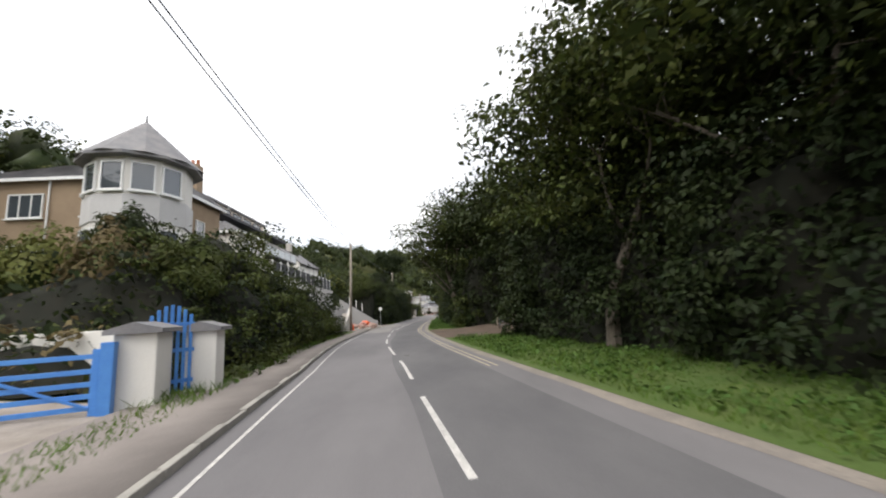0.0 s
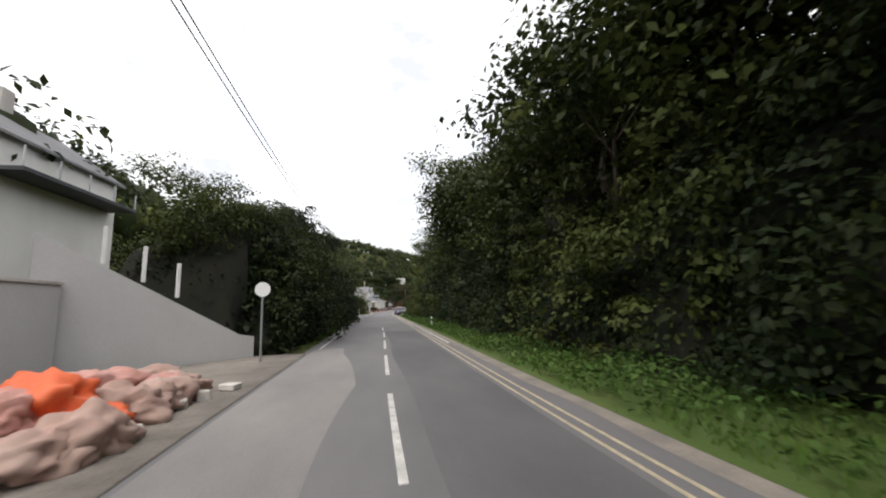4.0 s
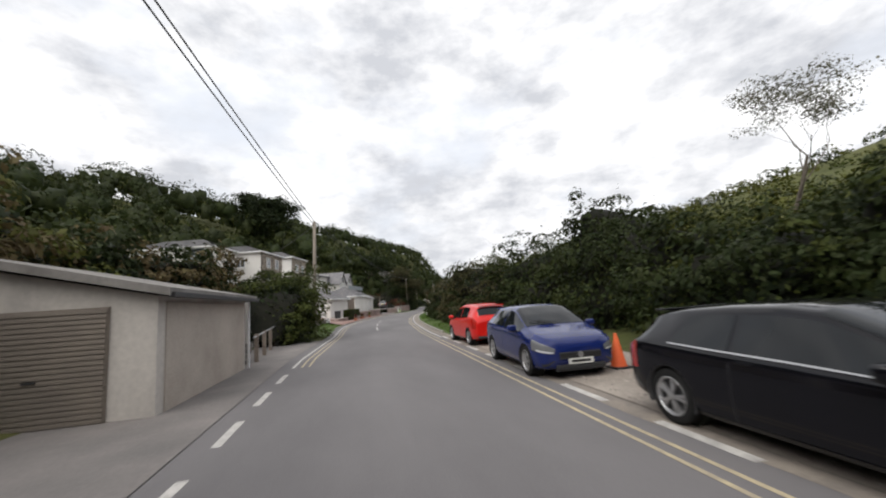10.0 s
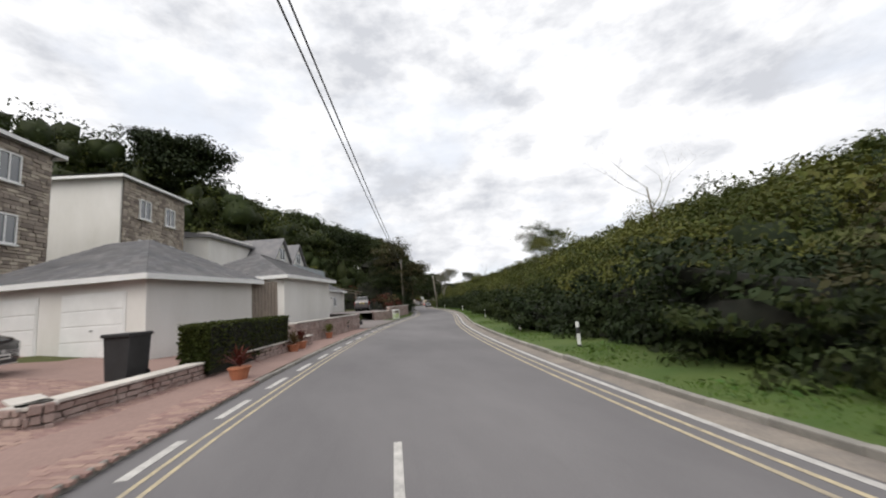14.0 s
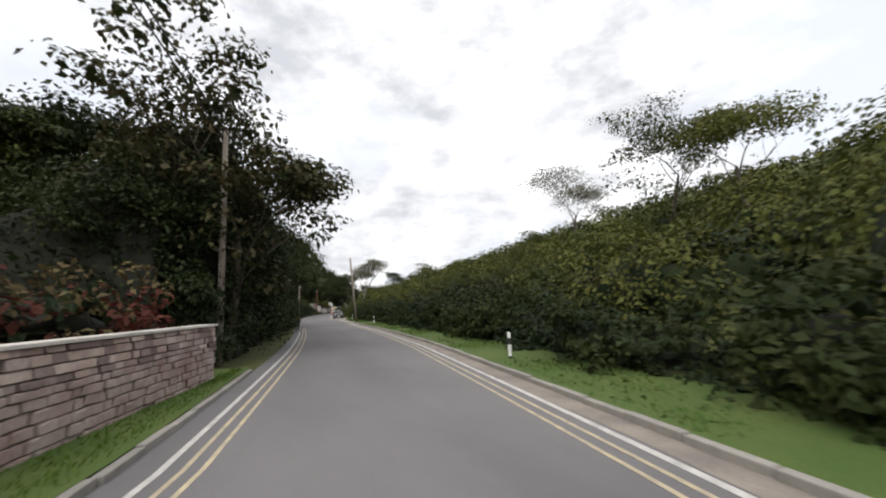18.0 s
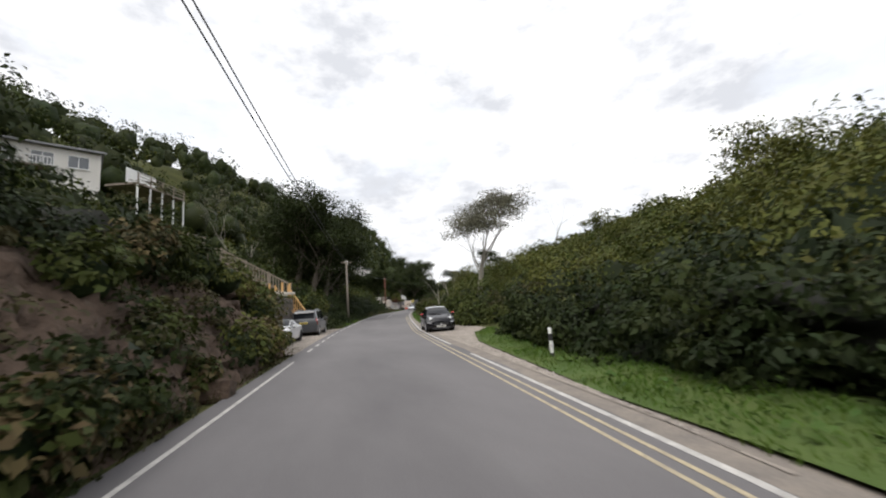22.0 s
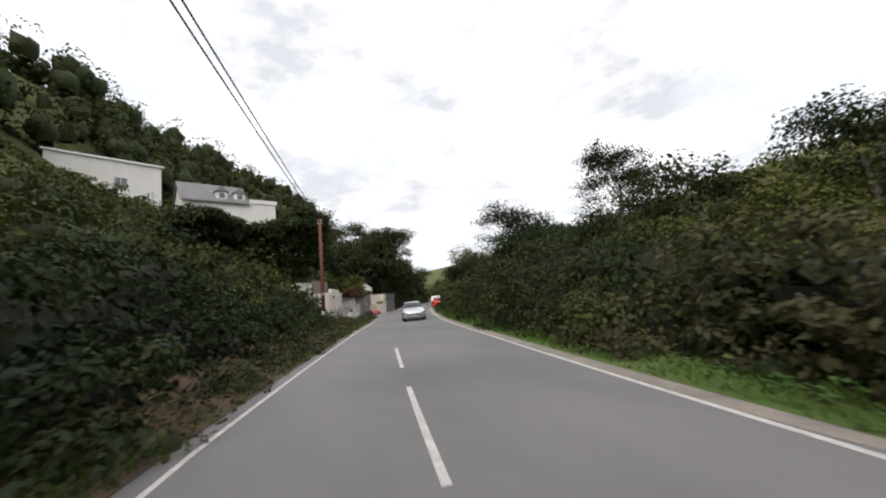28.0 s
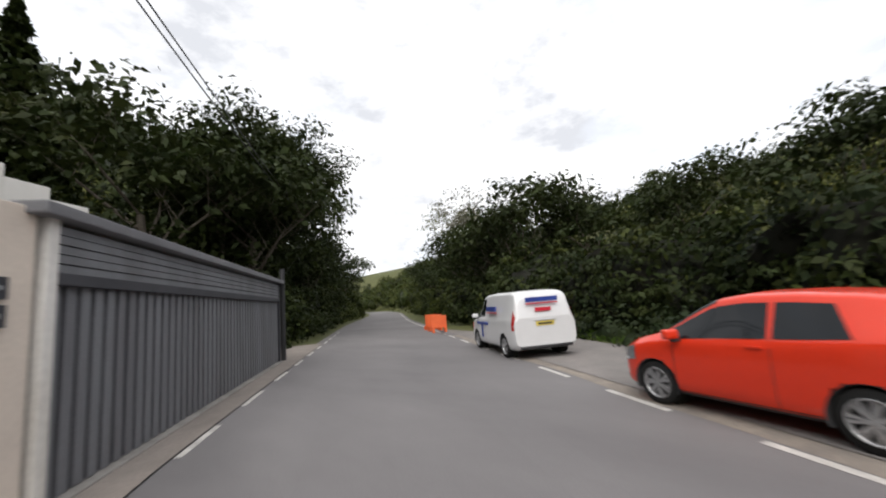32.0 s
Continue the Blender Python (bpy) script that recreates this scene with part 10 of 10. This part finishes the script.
gw = thing("white_cottage", "low white cottage with a slate roof on a raised yard", "house", pose(-0.9, 231.8, 1.1, 0, 0, 14))
part("wall", box(-9.0, 0, 0, 5.0, -0.3, 2.7, 0.02), RENDER, gw)
hip_roof(gw, -9.0, 0, 0, 5.0, 2.7, 1.7)
window(gw, -2.6, 0.9, 1.3, 1.2, 2, y=-0.02)
window(gw, -6.4, 0.9, 1.3, 1.2, 2, y=-0.02)
part("gutter", tube([(-9.2, -0.3, 2.66), (0.25, -0.3, 2.66)], 0.06, 6), UPVC, gw)
for x, y, h, s in ((39.5, 384, 4.2, 87), (43.0, 385.4, 8.6, 88), (37.0, 383, 3.6, 89), (45.2, 389.0, 9.0, 90), (35, 379, 3.6, 91)):
    lone("garden_tree", x, y, s, h, 1.0, 9500, 0.27, LEAF_DARK, "dense dark tree above a garden wall", trunk=0.14, clump=1.05, group="garden trees")
lone("young_tree", 15.9, 152.9, 92, 10.8, 0.8, 4000, 0.13, LEAF_GREY, "tall thin tree with an open crown behind parked cars", trunk=0.12, clump=0.75, fan=3, inner=False)
cn = thing("traffic_cone", "orange traffic cone between parked cars", "cone", pose(-2.7, 144.7, 0.02))
part("cone", tube([(0, 0, 0.03), (0, 0, 0.72)], [0.17, 0.03], 14), ORANGE, cn)
part("base", box(-0.2, 0.2, -0.2, 0.2, 0, 0.04, 0.01), BLACK_PLASTIC, cn)

# ---- block paving at the drive mouth ----
pm = bm_mesh("paver", box(-0.097, 0.097, -0.047, 0.047, -0.03, 0.012), PAVER_ONE)
drive = thing("block_paving", "worn pink and brown block paving of a drive", "paving", kind="structure")
rows, cols = 105, 32
spots = []
gp = random.Random(9)
for i in range(rows):
    for j in range(cols):
        y, lat = 177.3 + i * 0.1, -3.75 - (j + 0.5 * (i % 2)) * 0.2
        spots.append((y, lat, float(drive_z(y, lat)) + 0.004 + gp.uniform(-0.003, 0.003), gp.uniform(-1.2, 1.2)))


def paver_pose(y, lat, z, r):
    s = float(drive_z(y, lat + 0.05) - drive_z(y, lat - 0.05)) / 0.1
    return spot(y, lat, z, r) @ Matrix.Rotation(-math.atan(s), 4, "Y")


spots.sort(key=lambda q: (q[0] - 177) + 0.6 * (-q[1] - 4))
for y, lat, z, r in spots[:290]:
    ob = new("paver", pm)
    ob.parent = drive
    ob.matrix_basis = paver_pose(y, lat, z, r)
base = np.array([v.co[:] for v in pm.vertices])
polys = [tuple(p.vertices) for p in pm.polygons]
V, F = [], []
for k, (y, lat, z, r) in enumerate(spots[290:]):
    m = paver_pose(y, lat, z, r)
    V.append(base @ np.array(m.to_3x3()).T + np.array(m.translation))
    F += [tuple(i + k * len(base) for i in p) for p in polys]
me = bpy.data.meshes.new("pavers")
me.from_pydata(np.concatenate(V).tolist(), [], F)
me.materials.append(PAVER_MANY)
ob = new("pavers", me)
ob.parent = drive
tagged(ob, kind="stuff")


def pebbles(name, n, y0, y1, f0, f1, label, seed):
    """Loose stones on gravel, too many to count."""
    g = np.random.default_rng(seed)
    y = g.uniform(y0, y1, n)
    a, b = f0(y), f1(y)
    lat = a + (b - a) * g.random(n)
    P = along(y, lat, 0.012)
    r = 0.012 + 0.03 * g.random(n) ** 3
    D = np.array([(1, 0, 0), (0, 1, 0), (-1, 0, 0), (0, -1, 0), (0, 0, 0.7)])
    V = P[:, None] + (D[None] + g.normal(0, 0.2, (n, 5, 3))) * r[:, None, None]
    T = np.array([(0, 1, 4), (1, 2, 4), (2, 3, 4), (3, 0, 4)])
    F = (T[None] + (np.arange(n) * 5)[:, None, None]).reshape(-1, 3)
    tagged(new(name, from_np(name, V.reshape(-1, 3), F, PEBBLE_STONE)), label, "gravel", "", "stuff")


PEBBLE_STONE = mat("loose_stones", (0.36, 0.32, 0.28), (0.2, 0.175, 0.155), scale=3, rough=0.95, island=0.35)
pebbles("loose_gravel", 6000, 135.5, 156, lambda y: right(y) + 0.5, lambda y: np.interp(y, [135, 138, 152, 156], [3.8, 6.0, 6.4, 4.4]), "loose stones on a gravel lay-by", 1)
pebbles("loose_gravel", 5000, 273, 301, lambda y: right(y) + 0.5, lambda y: np.interp(y, [272, 284, 288, 291, 297, 302], [3.5, 4.1, 5.0, 6.6, 5.0, 3.7]), "loose stones on a gravel lay-by", 2)
pebbles("loose_gravel", 6000, 286, 303, lambda y: np.interp(y, [285.5, 290, 303], [-4.6, -6.4, -5.2]), lambda y: left(y) - 0.4, "loose stones on a parking bay", 3)
pebbles("loose_gravel", 4000, 68, 84, lambda y: np.interp(y, [67, 80, 84.5], [-8.0, -8.0, -4.4]), lambda y: left(y) - 0.4, "dusty rubble bits on a forecourt", 4)

# ---- shrubs round the wall beside the driveway and at the ends of the banks ----
for k, (sy, sl, sz, sr, sh, m1, m2, text) in enumerate((
        (137.2, -7.6, 1.3, 1.3, 2.4, LEAF_RED, LEAF_BROWN, "red-leaved shrub leaning over a concrete wall"),
        (134.6, -7.4, 0.9, 1.4, 2.6, LEAF_BROWN, LEAF_RED, "shrub turning red behind a concrete wall"),
        (131.6, -3.9, 0.0, 1.0, 1.5, LEAF_DARK, LEAF_BROWN, "dark bramble clump at the road edge"),
        (287.6, -5.4, 0.3, 1.3, 2.6, LEAF_MID, LEAF_BROWN, "mixed shrub at the end of a rock bank"),
        (305.0, -6.0, 0.4, 1.5, 2.8, LEAF_MID, LEAF_OLIVE, "leafy green shrub on a roadside bank"))):
    p = along(sy, sl, 0.0)
    bush(float(p[0]), float(p[1]), sz, sr, sh, m1, text, 400 + k, n=1800, leaf=0.13, second=m2)

g9 = random.Random(77)
for k in range(34):
    sy = 262.5 + k * 0.78
    up = g9.choice((0.0, 0.0, 0.9, 2.0, 2.8, 3.3)) * float(np.interp(sy, [262, 270, 282, 288], [0.8, 1.1, 0.95, 0.5]))
    p = along(sy, float(np.interp(sy, [262, 270, 285, 289], [-3.2, -3.3, -3.7, -4.6])) - 0.25 - up * 0.55, 0.0)
    sr = g9.uniform(0.5, 0.95)
    bush(float(p[0]), float(p[1]), up, sr, sr * g9.uniform(1.2, 1.8), g9.choice((LEAF_MID, LEAF_DARK, LEAF_OLIVE)), g9.choice(("trailing shrub rooted in a crumbling rock face", "bramble and ivy clump on a rock face")), 500 + k, n=750, leaf=0.12, second=g9.choice((LEAF_BROWN, LEAF_MID)), group="shrubs on the rock bank")
